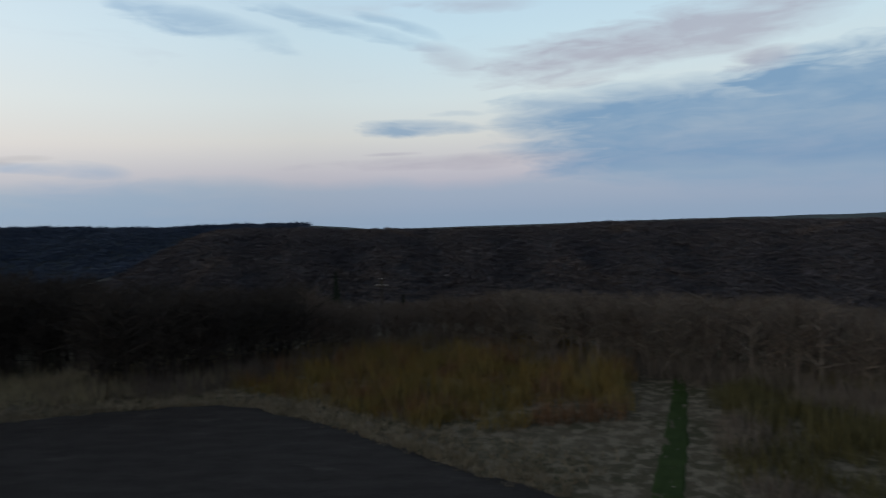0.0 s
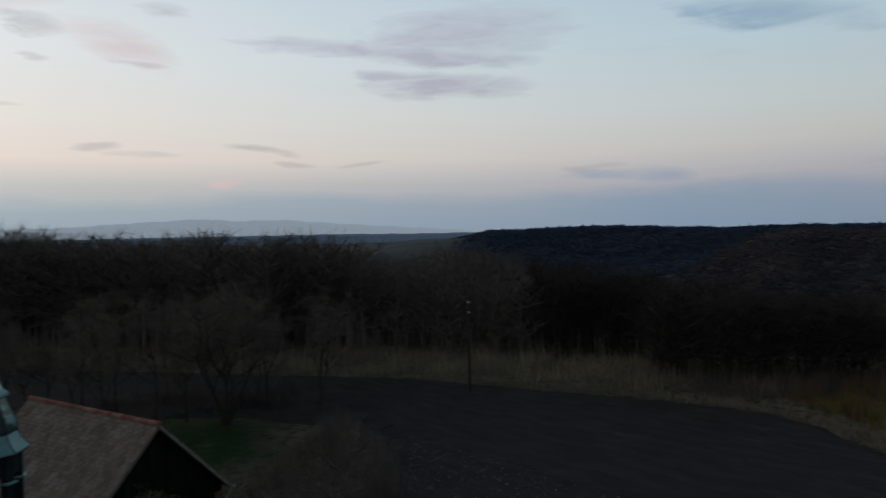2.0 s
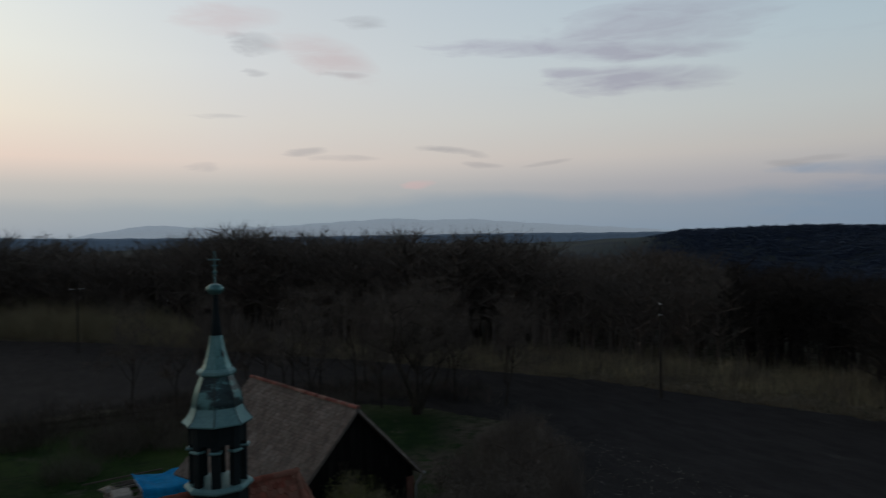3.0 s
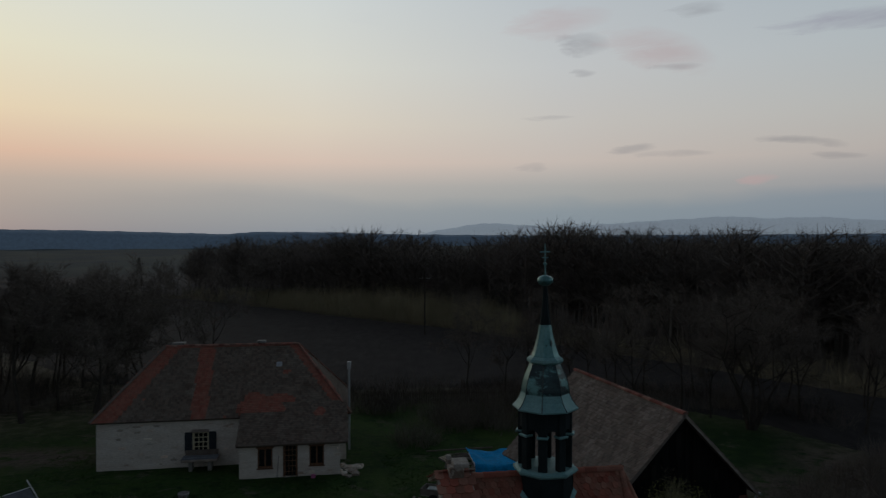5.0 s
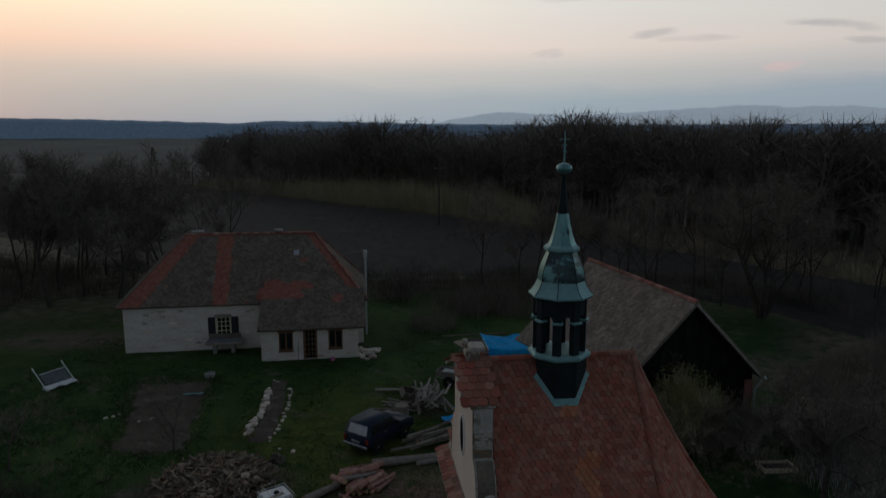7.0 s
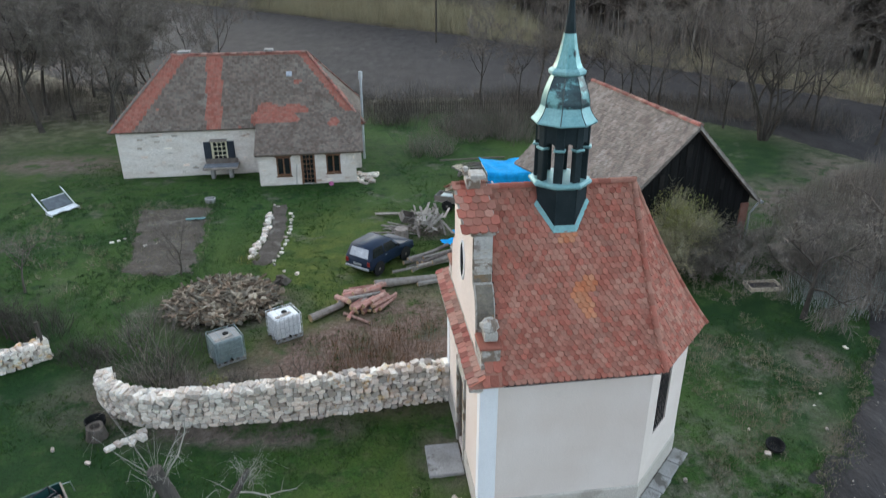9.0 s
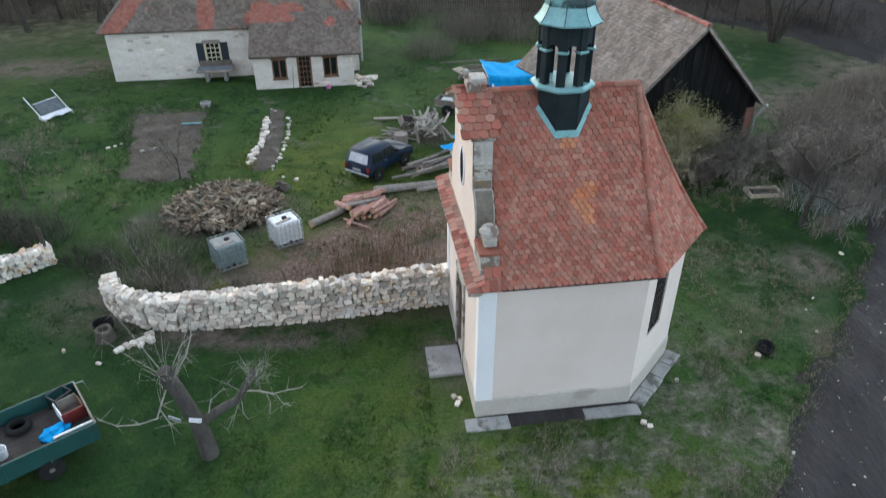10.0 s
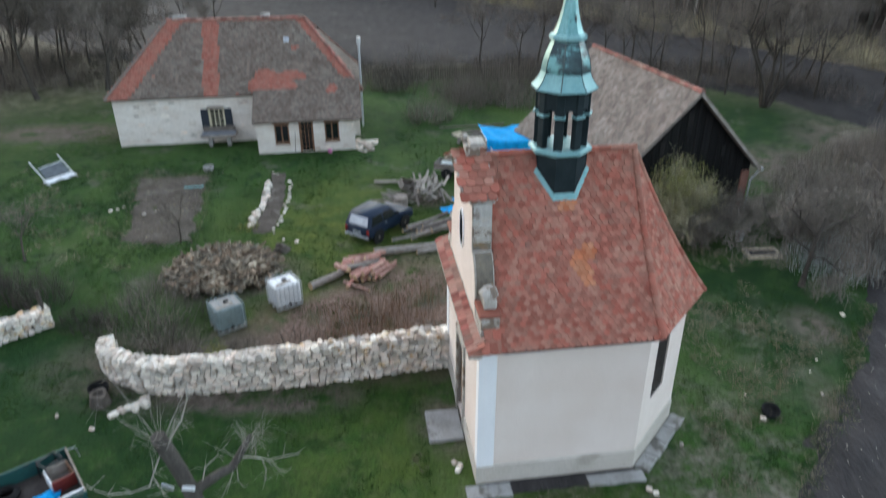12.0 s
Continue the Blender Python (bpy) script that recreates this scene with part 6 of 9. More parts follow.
EDGE_AZ, EDGE_R = [-40, -26, -18.9, -11, -7, -0.8, 4.1, 20, 32, 45.6, 58, 66, 72, 80, 85, 100, 130], [215, 216, 187, 151, 137, 122, 112, 88, 78, 71, 68, 68, 70, 78, 82, 66, 58]
# the wood's skyline as the hovering eye sees it: azimuth and height in degrees
TOP_AZ = [-20, -18, -15, -12.3, -8.2, -2.6, 1.6, 3, 5.4, 8.8, 13.1, 18, 23.6, 28.3, 32.5, 36, 39.2, 43, 45.2, 49.7, 56, 62, 66, 74.7, 77, 79, 83, 90, 92.4, 104, 110, 114, 120, 128]
TOP_EL = [-0.3, 0.15, 0.6, 0.35, 0.95, 0.96, 0.85, 0.5, 1.1, 1.5, 1.2, 1.0, 1.0, 0.6, 0.7, 0.15, -0.3, -0.1, -0.7, -1.5, -1.9, -2.9, -3.6, -3.8, -4.6, -6.1, -6.3, -5.8, -5.2, -5.9, -6.3, -5.9, -6.9, -7.0]


def wood_tree(r, wide=0.27, twigs=330):
    """A bare tree of height 1 seen from afar: trunk, limbs and a haze of thin twigs, as triangles."""
    s = Soup()
    lean = r.normal(0, 0.03, 2)
    top = np.array([lean[0], lean[1], r.uniform(0.72, 0.84)])
    foot = np.array([0.0, 0, 0])
    v, f = prism_seg(foot, top * 0.5, 0.012, 0.008, 4)
    s.add(v, np.concatenate([f[:, :3], f[:, [0, 2, 3]]]))
    v, f = prism_seg(top * 0.5, top, 0.008, 0.003, 3)
    s.add(v, np.concatenate([f[:, :3], f[:, [0, 2, 3]]]))
    tips, roots = [], []
    for k in range(15):
        u = r.uniform(0.22, 0.95)
        p = top * u
        a, out = r.uniform(0, 6.3), wide * math.sin(math.pi * (0.15 + 0.72 * u)) * r.uniform(0.7, 1.2)
        q = np.array([p[0] + out * math.cos(a), p[1] + out * math.sin(a), min(0.97, p[2] + r.uniform(0.06, 0.24))])
        v, f = prism_seg(p, q, 0.0055, 0.0018, 3)
        s.add(v, np.concatenate([f[:, :3], f[:, [0, 2, 3]]]))
        roots.append(p)
        tips.append(q)
    roots, tips = np.array(roots + [top * 0.6]), np.array(tips + [top])
    k = r.integers(0, len(tips), twigs)
    u = r.uniform(0.25, 1.0, (twigs, 1))
    o = roots[k] * (1 - u) + tips[k] * u
    d = (tips - roots)[k]
    d = d / np.linalg.norm(d, axis=1, keepdims=True) * 0.5 + r.normal(0, 0.55, (twigs, 3)) + [0, 0, 0.42]
    d = d / np.linalg.norm(d, axis=1, keepdims=True) * r.uniform(0.035, 0.13, (twigs, 1))
    w = np.cross(d, r.normal(0, 1, (twigs, 3)))
    w = w / (np.linalg.norm(w, axis=1, keepdims=True) + 1e-9) * r.uniform(0.0013, 0.0026, (twigs, 1))
    s.add(np.stack([o - w, o + w, o + d], 1).reshape(-1, 3), 3 * np.arange(twigs)[:, None] + [0, 1, 2])
    verts, faces = np.concatenate(s.v), np.concatenate(s.f)
    verts[:, 2] /= verts[:, 2].max()
    return verts, faces


def build_woods():
    r = np.random.default_rng(21)
    temps = [wood_tree(r, w) for w in (0.20, 0.24, 0.27, 0.30, 0.25, 0.34, 0.22, 0.29)]
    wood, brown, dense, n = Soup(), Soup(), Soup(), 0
    while n < 3300:
        az = r.uniform(-19.5, 127)
        deep = r.uniform(0, 1) ** 1.5
        d = np.interp(az, EDGE_AZ, EDGE_R) + (12 if az < 30 else 15 if az < 60 else 3) + 95 * deep
        x, y = d * math.sin(math.radians(az)), d * math.cos(math.radians(az))
        z = float(terrain(x, y))
        crown = 0.30 * noise.noise(Vector((x * 0.045, y * 0.045, 1.7)))
        tall = 15.0 + d * math.tan(math.radians(float(np.interp(az, TOP_AZ, TOP_EL)))) - z
        tall = max(2.6, tall * min(1.10, (0.92 + crown) * r.uniform(0.8, 1.08)))
        v, f = temps[int(r.integers(8))]
        t, wide = r.uniform(0, 6.3), r.uniform(0.9, 1.35) * (1 + 0.35 * smooth01((9 - tall) / 6))
        c, k = math.cos(t) * tall * wide, math.sin(t) * tall * wide
        # trees between 50 and 78 degrees take the copy with painted shade
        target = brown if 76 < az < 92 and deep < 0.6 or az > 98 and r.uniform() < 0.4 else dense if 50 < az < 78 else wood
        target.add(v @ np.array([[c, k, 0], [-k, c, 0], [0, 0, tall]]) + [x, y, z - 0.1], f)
        n += 1
    tagged(new("woodland", wood.mesh("woodland", M["forest_near"])), "dense bare winter woodland beyond the ploughed field", "woods", kind="stuff")
    tagged(new("woodland", brown.mesh("woodland", M["forest_brown"])), "grey-brown brush and bare trees at the valley rim", "woods", kind="stuff")
    tagged(new("woodland", dense.mesh("woodland", M["forest_shaded"])), "bare trees at the valley rim, shade painted into their colour", "woods", kind="stuff")
    # young pale stand along the wood's edge: tall to the north, low and loose to the east
    scrub, low = Soup(), Soup()
    for k in range(900):
        az = r.uniform(-19.5, 7) if k < 560 else r.uniform(7, 70)
        north = az < 7
        d = np.interp(az, EDGE_AZ, EDGE_R) + (r.uniform(1.5, 15) if north else r.uniform(2.0, 17))
        x, y = d * math.sin(math.radians(az)), d * math.cos(math.radians(az))
        h = r.uniform(0.6, 1.0) * (np.interp(az, [-20, -12, -4, 4, 7], [3.5, 6.0, 8.2, 7.8, 5.0]) if north else r.uniform(1.6, 3.6))
        v, f = rods(r, 84, 2.3, h, 0.019, 0.15, 0.4)
        (scrub if north or k % 3 else low).add(v + [x, y, float(terrain(x, y))], f)
        t, ft = side_twigs(r, v, 90, h * 0.16, 0.012)
        (scrub if north else low).add(t + [x, y, float(terrain(x, y))], ft)
    tagged(new("scrub", scrub.mesh("scrub", M["scrub_tan"])), "pale young scrub along the edge of the woods", "scrub", kind="stuff")
    tagged(new("scrub", low.mesh("scrub", M["twig"])), "low brown scrub along the edge of the woods", "scrub", kind="stuff")
    dark = Soup()
    for k in range(420):
        az = r.uniform(60, 127)
        d = np.interp(az, EDGE_AZ, EDGE_R) + r.uniform(0.0, 9)
        x, y = d * math.sin(math.radians(az)), d * math.cos(math.radians(az))
        v, f = rods(r, 44, 2.2, r.uniform(1.6, 3.4), 0.03, 0.2, 0.5)
        dark.add(v + [x, y, float(terrain(x, y))], f)
    tagged(new("scrub", dark.mesh("scrub", M["forest_near"])), "dark undergrowth along the edge of the woods", "scrub", kind="stuff")

    # far slopes across the valley: soft crowns of many small leaves of twig-work
    def crown(n):
        a, u = r.uniform(0, 2 * np.pi, n), r.uniform(0, 1, n)
        rad = 0.50 * np.sqrt(np.clip(1 - (u - 0.25) ** 2 / 0.6, 0, 1)) * r.uniform(0.55, 1.1, n)
        c = np.stack([rad * np.cos(a), rad * np.sin(a), 0.08 + 0.52 * u], -1)
        w = r.normal(0, 0.10, (n, 2, 3))
        v = np.stack([c, c + w[:, 0], c + w[:, 1]], 1).reshape(-1, 3)
        return v, 3 * np.arange(n)[:, None] + [0, 1, 2]

    crowns = [crown(46) for _ in range(8)]
    for mat, count, a0, a1, r0, r1, big, label in (
        ("forest_far", 11500, 52, 128, 330.0, 850.0, (7.5, 12.5), "brown winter woods on the far valley slope, faint haze painted in"),
        ("forest_blue", 4800, 43.3, 76, 1000.0, 1540.0, (13.0, 19.0), "woods on the farther valley slope, haze painted in blue"),
    ):
        far, n = Soup(), 0
        while n < count:
            az, d = r.uniform(a0, a1), math.sqrt(r.uniform(r0**2, r1**2))
            x, y = d * math.sin(math.radians(az)), d * math.cos(math.radians(az))
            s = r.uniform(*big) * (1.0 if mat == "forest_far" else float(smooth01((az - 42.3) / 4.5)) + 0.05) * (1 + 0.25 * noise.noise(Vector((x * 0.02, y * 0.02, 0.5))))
            v, f = crowns[int(r.integers(8))]
            t = r.uniform(0, 6.3)
            m = np.array([[math.cos(t), math.sin(t), 0], [-math.sin(t), math.cos(t), 0], [0, 0, 0.8]]) * s
            far.add(v @ m + [x, y, float(terrain(x, y)) - 0.6], f)
            n += 1
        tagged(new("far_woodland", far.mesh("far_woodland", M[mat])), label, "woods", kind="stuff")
    # a few dark conifers stand among them
    for k, (x, y, h) in enumerate(((150, 31, 13), (112, 12, 5.5), (225, -66, 13))):
        cone = Soup()
        for i in range(13):
            u = i / 13
            rr = h * 0.17 * (1 - u) + 0.15
            m_ = 14
            a = 2 * np.pi * np.arange(m_) / m_ + i
            z = h * (0.08 + 0.9 * u)
            c = np.array([0, 0, z + h * 0.09])
            o = np.stack([rr * np.cos(a) * r.uniform(0.7, 1.1, m_), rr * np.sin(a) * r.uniform(0.7, 1.1, m_), np.full(m_, z - 0.3)], -1)
            p = np.roll(o, -1, 0) * 0.8
            p[:, 2] = z + 0.2
            v = np.stack([np.tile(c, (m_, 1)), o, p], 1).reshape(-1, 3)
            cone.add(v, 3 * np.arange(m_)[:, None] + [0, 1, 2])
        ob = thing("conifer", pose(x, y, float(terrain(x, y))), "dark green conifer standing among bare woods", "tree", "conifers in the valley")
        part("trunk", tube((0, 0, -0.3), (0, 0, h * 0.95), h * 0.018, 0.03, 7), M["bark_dark"], ob)
        piece("crown", cone.mesh("crown", M["evergreen"]), ob)


build_woods()


def thicket(name, poly, count, height, mats, label, seed, per=60, width=0.03, lean=0.13, forks=0):
    """Dense rods over a plot of land, one object of many stems."""
    r = np.random.default_rng(seed)
    xs, ys = [p[0] for p in poly], [p[1] for p in poly]
    soups = [Soup() for _ in mats]
    n = 0
    while n < count:
        x, y = r.uniform(min(xs), max(xs)), r.uniform(min(ys), max(ys))
        if not inside(poly, x, y):
            continue
        n += 1
        h = height * (0.6 + 0.5 * noise.noise(Vector((x * 0.12, y * 0.12, seed)))) * r.uniform(0.7, 1.25) + 0.4
        v, f = rods(r, per, 1.3, h, width, lean, 0.6)
        k = min(len(mats) - 1, int(abs(noise.noise(Vector((x * 0.09, y * 0.09, 4.0 + seed)))) * 2.2 * len(mats)))
        soups[k].add(v + [x, y, float(terrain(x, y))], f)
        if forks:
            t, ft = side_twigs(r, v, forks, h * 0.3, width * 0.7)
            soups[k].add(t + [x, y, float(terrain(x, y))], ft)
    for s, m in zip(soups, mats):
        if s.v:
            tagged(new(name, s.mesh(name, M[m])), label, "thicket", kind="stuff")


thicket("willow_thicket", [(64, 23), (78, 25), (88, 2), (80, -12), (66, -15), (52, -10.8), (50, -2), (50.5, 3.8), (57, 11.8)], 430, 3.3, ["twig_yellow", "twig_rust", "twig_yellow"], "dense yellow willow rods beside the ploughed field", 31)
thicket("willow_thicket", [(41, -14.5), (60, -21), (62, -46), (34, -46), (28, -22), (36, -16)], 420, 2.3, ["twig_olive", "twig_olive", "twig"], "low olive willow scrub beside the green track", 32)
thicket("hedge_scrub", [(-10, 62), (0, 55), (8, 52), (14, 56), (24, 60), (33, 53), (36, 58), (28, 68), (8, 70), (-9, 68)], 330, 3.0, ["twig", "bark_dark", "twig_grey"], "brown tangled brushwood behind the yard", 33, 34, 0.012, 0.36, 110)
thicket("hedge_scrub", [(-56, 62), (-40, 58), (-25, 61), (-20, 66), (-26, 74), (-56, 78)], 260, 3.2, ["bark_dark", "twig", "bark_dark"], "dark tangled brushwood under the grove", 34, 34, 0.012, 0.34, 110)
thicket("hedge_scrub", [(-52, 48), (-42, 50), (-36, 55), (-42, 60), (-56, 60)], 120, 2.4, ["bark_dark", "twig"], "dark tangled brushwood beside the lawn", 35, 34, 0.010, 0.36, 100)
thicket("bramble_thicket", [(16.5, 28.0), (17.2, 31.5), (19.5, 36), (25, 42), (31, 46), (29.5, 38), (23, 28), (19.5, 24.5)], 230, 2.8, ["twig_grey", "twig", "twig_pale"], "grey tangled bramble thicket beside the barn", 36, 60, 0.010)
thicket("dead_grass_clump", [(16.2, 25.9), (16.8, 29.0), (21.5, 30.2), (20.6, 26.8), (18.0, 25.8)], 60, 0.8, ["reed_pale"], "pale dead creeper and tall grass", 37, 50, 0.012)
thicket("dry_weeds", [(-4.8, 20.2), (-0.3, 21.0), (-0.4, 25.2), (-1.8, 25.6), (-4.6, 23.6)], 60, 0.45, ["twig_rust", "twig_rust", "twig_pale"], "reddish dry weeds behind the garden wall", 38, 40, 0.006)


def build_trees():
    # tall trees behind and beside the farmhouse
    for k, (x, y, h) in enumerate(((-28.4, 58.5, 12.8), (-33.8, 56.7, 14.0), (-36.5, 63, 13.6))):
        tree(x, y, 200 + k, h, "tall bare tree with dark trunk behind the farmhouse", "trees behind the farmhouse", spread=0.40, trunk=0.24, depth=4, kids=(3, 5), twigs=26, twig_len=1.1, twig_w=0.013)
    # big spreading tree and its neighbours behind the barn
    tree(25.5, 53.8, 220, 13.2, "broad many-stemmed bare tree on the lawn", stems=6, spread=0.45, trunk=0.24, depth=4, kids=(3, 5), twigs=14, twig_len=0.8, twig_w=0.008)
    kinds = [tree(x, y, 230 + k, h, "slim bare tree at the edge of the yard", "trees behind the barn", spread=0.36, trunk=0.13, depth=4, kids=(3, 5), twigs=15, twig_len=0.7, twig_w=0.007)
             for k, (x, y, h) in enumerate(((17, 57, 10.5), (22.1, 60.0, 12.5), (6.9, 63.3, 9.5), (33.5, 52, 10.5)))]
    rt = np.random.default_rng(58)
    for k, (x, y) in enumerate(((9.1, 65.6), (11.8, 63.0), (13.6, 66.5), (15.2, 62.4), (18.3, 68.0), (20.3, 65.0), (23.7, 57.5), (28.0, 61.0), (30.5, 56.0), (36.0, 55.5), (27.0, 66.0), (32.5, 62.0), (3.6, 66.0), (24.8, 64.0), (38.5, 60.0), (16.6, 60.6))):
        copy_thing(kinds[k % 4], pose(x, y, float(terrain(x, y)) - 0.02, 0, 0, rt.uniform(0, 360)) @ Matrix.Scale(rt.uniform(0.78, 1.08), 4))
    # straight stems close together at the far corner of the lawn
    kinds = [tree(x, y, 340 + k, h, "tall straight bare tree in a dark grove", "grove behind the farmhouse", spread=0.30, trunk=0.15, depth=4, kids=(4, 5), twigs=16, twig_len=0.9, twig_w=0.009, start=0.3, lean=0.04)
             for k, (x, y, h) in enumerate(((-38.7, 60.6, 14.2), (-33.1, 61.0, 13.6), (-29.5, 60.0, 12.5)))]
    for k, (x, y) in enumerate(((-43, 57), (-46.5, 60), (-41, 66), (-36.2, 66), (-31, 66.5), (-27, 65), (-48, 65), (-35.8, 70.5), (-44.5, 71), (-30, 71), (-51, 70), (-40, 75), (-25.5, 70.5), (-24, 74), (-33.5, 75.5), (-47, 54.5), (-54, 62), (-52, 56))):
        copy_thing(kinds[k % 3], pose(x, y, float(terrain(x, y)) - 0.02, 0, 0, rt.uniform(0, 360)) @ Matrix.Scale(rt.uniform(0.80, 1.04), 4))
    for k, (x, y, h) in enumerate(((-74, 188, 11), (-69, 186, 10), (-64, 184, 11.5), (-57, 176, 10), (-50, 170, 11), (-45, 166, 11.5), (-39, 161, 12))):
        tree(x, y, 250 + k, h, "bare tree at the far side of the field", "trees along the far field edge", spread=0.45, trunk=0.2, depth=3, kids=(4, 5), twigs=16, twig_len=1.2, twig_w=0.02)
    # leaning willow with hanging twigs beside the barn, and a thin one next to it
    tree(15.31, 25.55, 266, 5.2, "grey leaning willow with hanging bare twigs", limb="bark_dark", twig="twig_grey", turn=20, spread=0.6, trunk=0.13, depth=4, kids=(4, 5), twigs=10, twig_len=0.5, twig_w=0.006, droop=0.3, lean=0.12, start=0.4)
    tree(18.4, 26.4, 261, 4.2, "thin grey bare tree among pale grass", limb="bark", twig="twig_grey", spread=0.5, trunk=0.07, depth=4, kids=(4, 5), twigs=8, twig_len=0.4, twig_w=0.006, droop=0.15)
    tree(19.8, 28.5, 262, 6.0, "grey bare tree in the bramble thicket", limb="bark", twig="twig_grey", spread=0.55, trunk=0.12, depth=4, kids=(4, 5), twigs=8, twig_len=0.45, twig_w=0.006, droop=0.15)
    # young fruit trees in the garden
    tree(-19.46, 28.1, 270, 3.6, "young bare fruit tree on the lawn", "young fruit trees", limb="bark", spread=0.5, trunk=0.075, depth=3, kids=(3, 5), twigs=6, twig_len=0.5, twig_w=0.006, start=0.3)
    tree(-12.9, 30.0, 271, 3.8, "young bare fruit tree in the garden bed", "young fruit trees", limb="bark", spread=0.32, trunk=0.07, depth=3, kids=(3, 5), twigs=6, twig_len=0.5, twig_w=0.006, start=0.25)
    tree(-22.5, 25.0, 272, 3.0, "young bare fruit tree on the lawn", "young fruit trees", limb="bark", spread=0.5, trunk=0.06, depth=3, kids=(3, 4), twigs=6, twig_len=0.5, twig_w=0.006)
    # shrubs
    bs = tree(10.9, 29.7, 281, 4.7, "bare shrub with yellow-green buds before the barn gable", limb="bark", twig="twig_bud", name="budding_shrub", stems=13, spread=0.36, trunk=0.05, depth=3, kids=(4, 6), twigs=8, twig_len=0.6, twig_w=0.006, start=0.15)
    bs["category"] = "shrub"
    rb = np.random.default_rng(4)
    n = 5200
    d = rb.normal(0, 1, (n, 3))
    d /= np.linalg.norm(d, axis=1, keepdims=True)
    o = d * rb.uniform(0.2, 1.0, (n, 1)) * [1.8, 1.5, 1.6] + [0.1, 0, 2.9]
    w = rb.normal(0, 0.03, (n, 2, 3))
    s = Soup()
    s.add(np.stack([o, o + w[:, 0], o + w[:, 1]], 1).reshape(-1, 3), 3 * np.arange(n)[:, None] + [0, 1, 2])
    piece("bud_growth", s.mesh("bud_growth", M["bud_green"]), bs, label="yellow-green opening buds")
    for k, (x, y, h) in enumerate(((13.2, 30.2, 2.9), (15.0, 30.6, 2.7), (17.0, 29.6, 2.6), (12.0, 29.2, 2.2), (17.5, 30.5, 3.4), (19.0, 33.5, 3.6))):
        sb = tree(x, y, 282 + 20 * k, h, "grey tangled bare shrub beside the barn", "shrubs beside the barn", limb="bark", twig="twig_grey", name="shrub", stems=9, spread=0.55, trunk=0.03, depth=4, kids=(3, 4), twigs=6, twig_len=0.3, twig_w=0.006, start=0.15)
        sb["category"] = "shrub"
    shrub(-1.2, 50.8, 284, 1.9, 2.3, "twig_pale", "round grey bare bush on the lawn", n=380, width=0.012, twigs=1600, name="bush")
    shrub(1.8, 54.5, 285, 1.8, 2.6, "twig", "brown bare bush at the edge of the lawn", n=300, width=0.012, twigs=1000, name="bush")
    shrub(5.0, 55.5, 286, 2.0, 3.0, "twig", "brown bare bush at the edge of the lawn", n=300, width=0.012, twigs=1000, name="bush")
    shrub(-4.6, 60.0, 287, 1.5, 1.7, "twig_pale", "round grey bare bush on the lawn", n=260, width=0.012, twigs=900, name="bush")
    for k, (x, y, rr, h) in enumerate(((-11.2, 21.6, 1.3, 2.7), (-10.2, 20.9, 1.1, 2.3), (-12.3, 22.6, 1.3, 2.3), (-9.3, 20.0, 0.9, 1.4), (-7.4, 20.4, 0.8, 1.1), (-5.4, 21.0, 1.0, 0.9), (-12.3, 24.6, 1.2, 1.4), (-10.3, 23.2, 1.0, 1.2))):
        shrub(x, y, 290 + k, rr, h, "twig" if k % 3 == 0 else "bark_dark", "thorny brown bare shrub inside the garden wall", n=90, width=0.010, twigs=620, group="shrubs inside the garden wall", lean=0.45)
    for k, (x, y, rr, h) in enumerate(((-16.6, 24.4, 1.0, 1.9), (-18.2, 25.0, 1.2, 1.7), (-19.6, 25.4, 1.1, 1.5), (-14.4, 22.9, 0.9, 0.8), (-13.6, 22.4, 0.8, 0.7))):
        shrub(x, y, 310 + k, rr, h, "bark_dark", "dark tangled bare shrub by the short wall", n=150, width=0.010, twigs=1300, group="shrubs by the short wall", lean=0.4)
    shrub(-8.35, 20.5, 299, 0.28, 0.75, "bud_green", "small bright green shrub inside the garden wall", n=120, width=0.012, twigs=700)
    shrub(-10.0, 31.5, 300, 0.6, 0.35, "bud_green", "low green herbs at the end of the stone path", n=160, width=0.012, twigs=500)


build_trees()


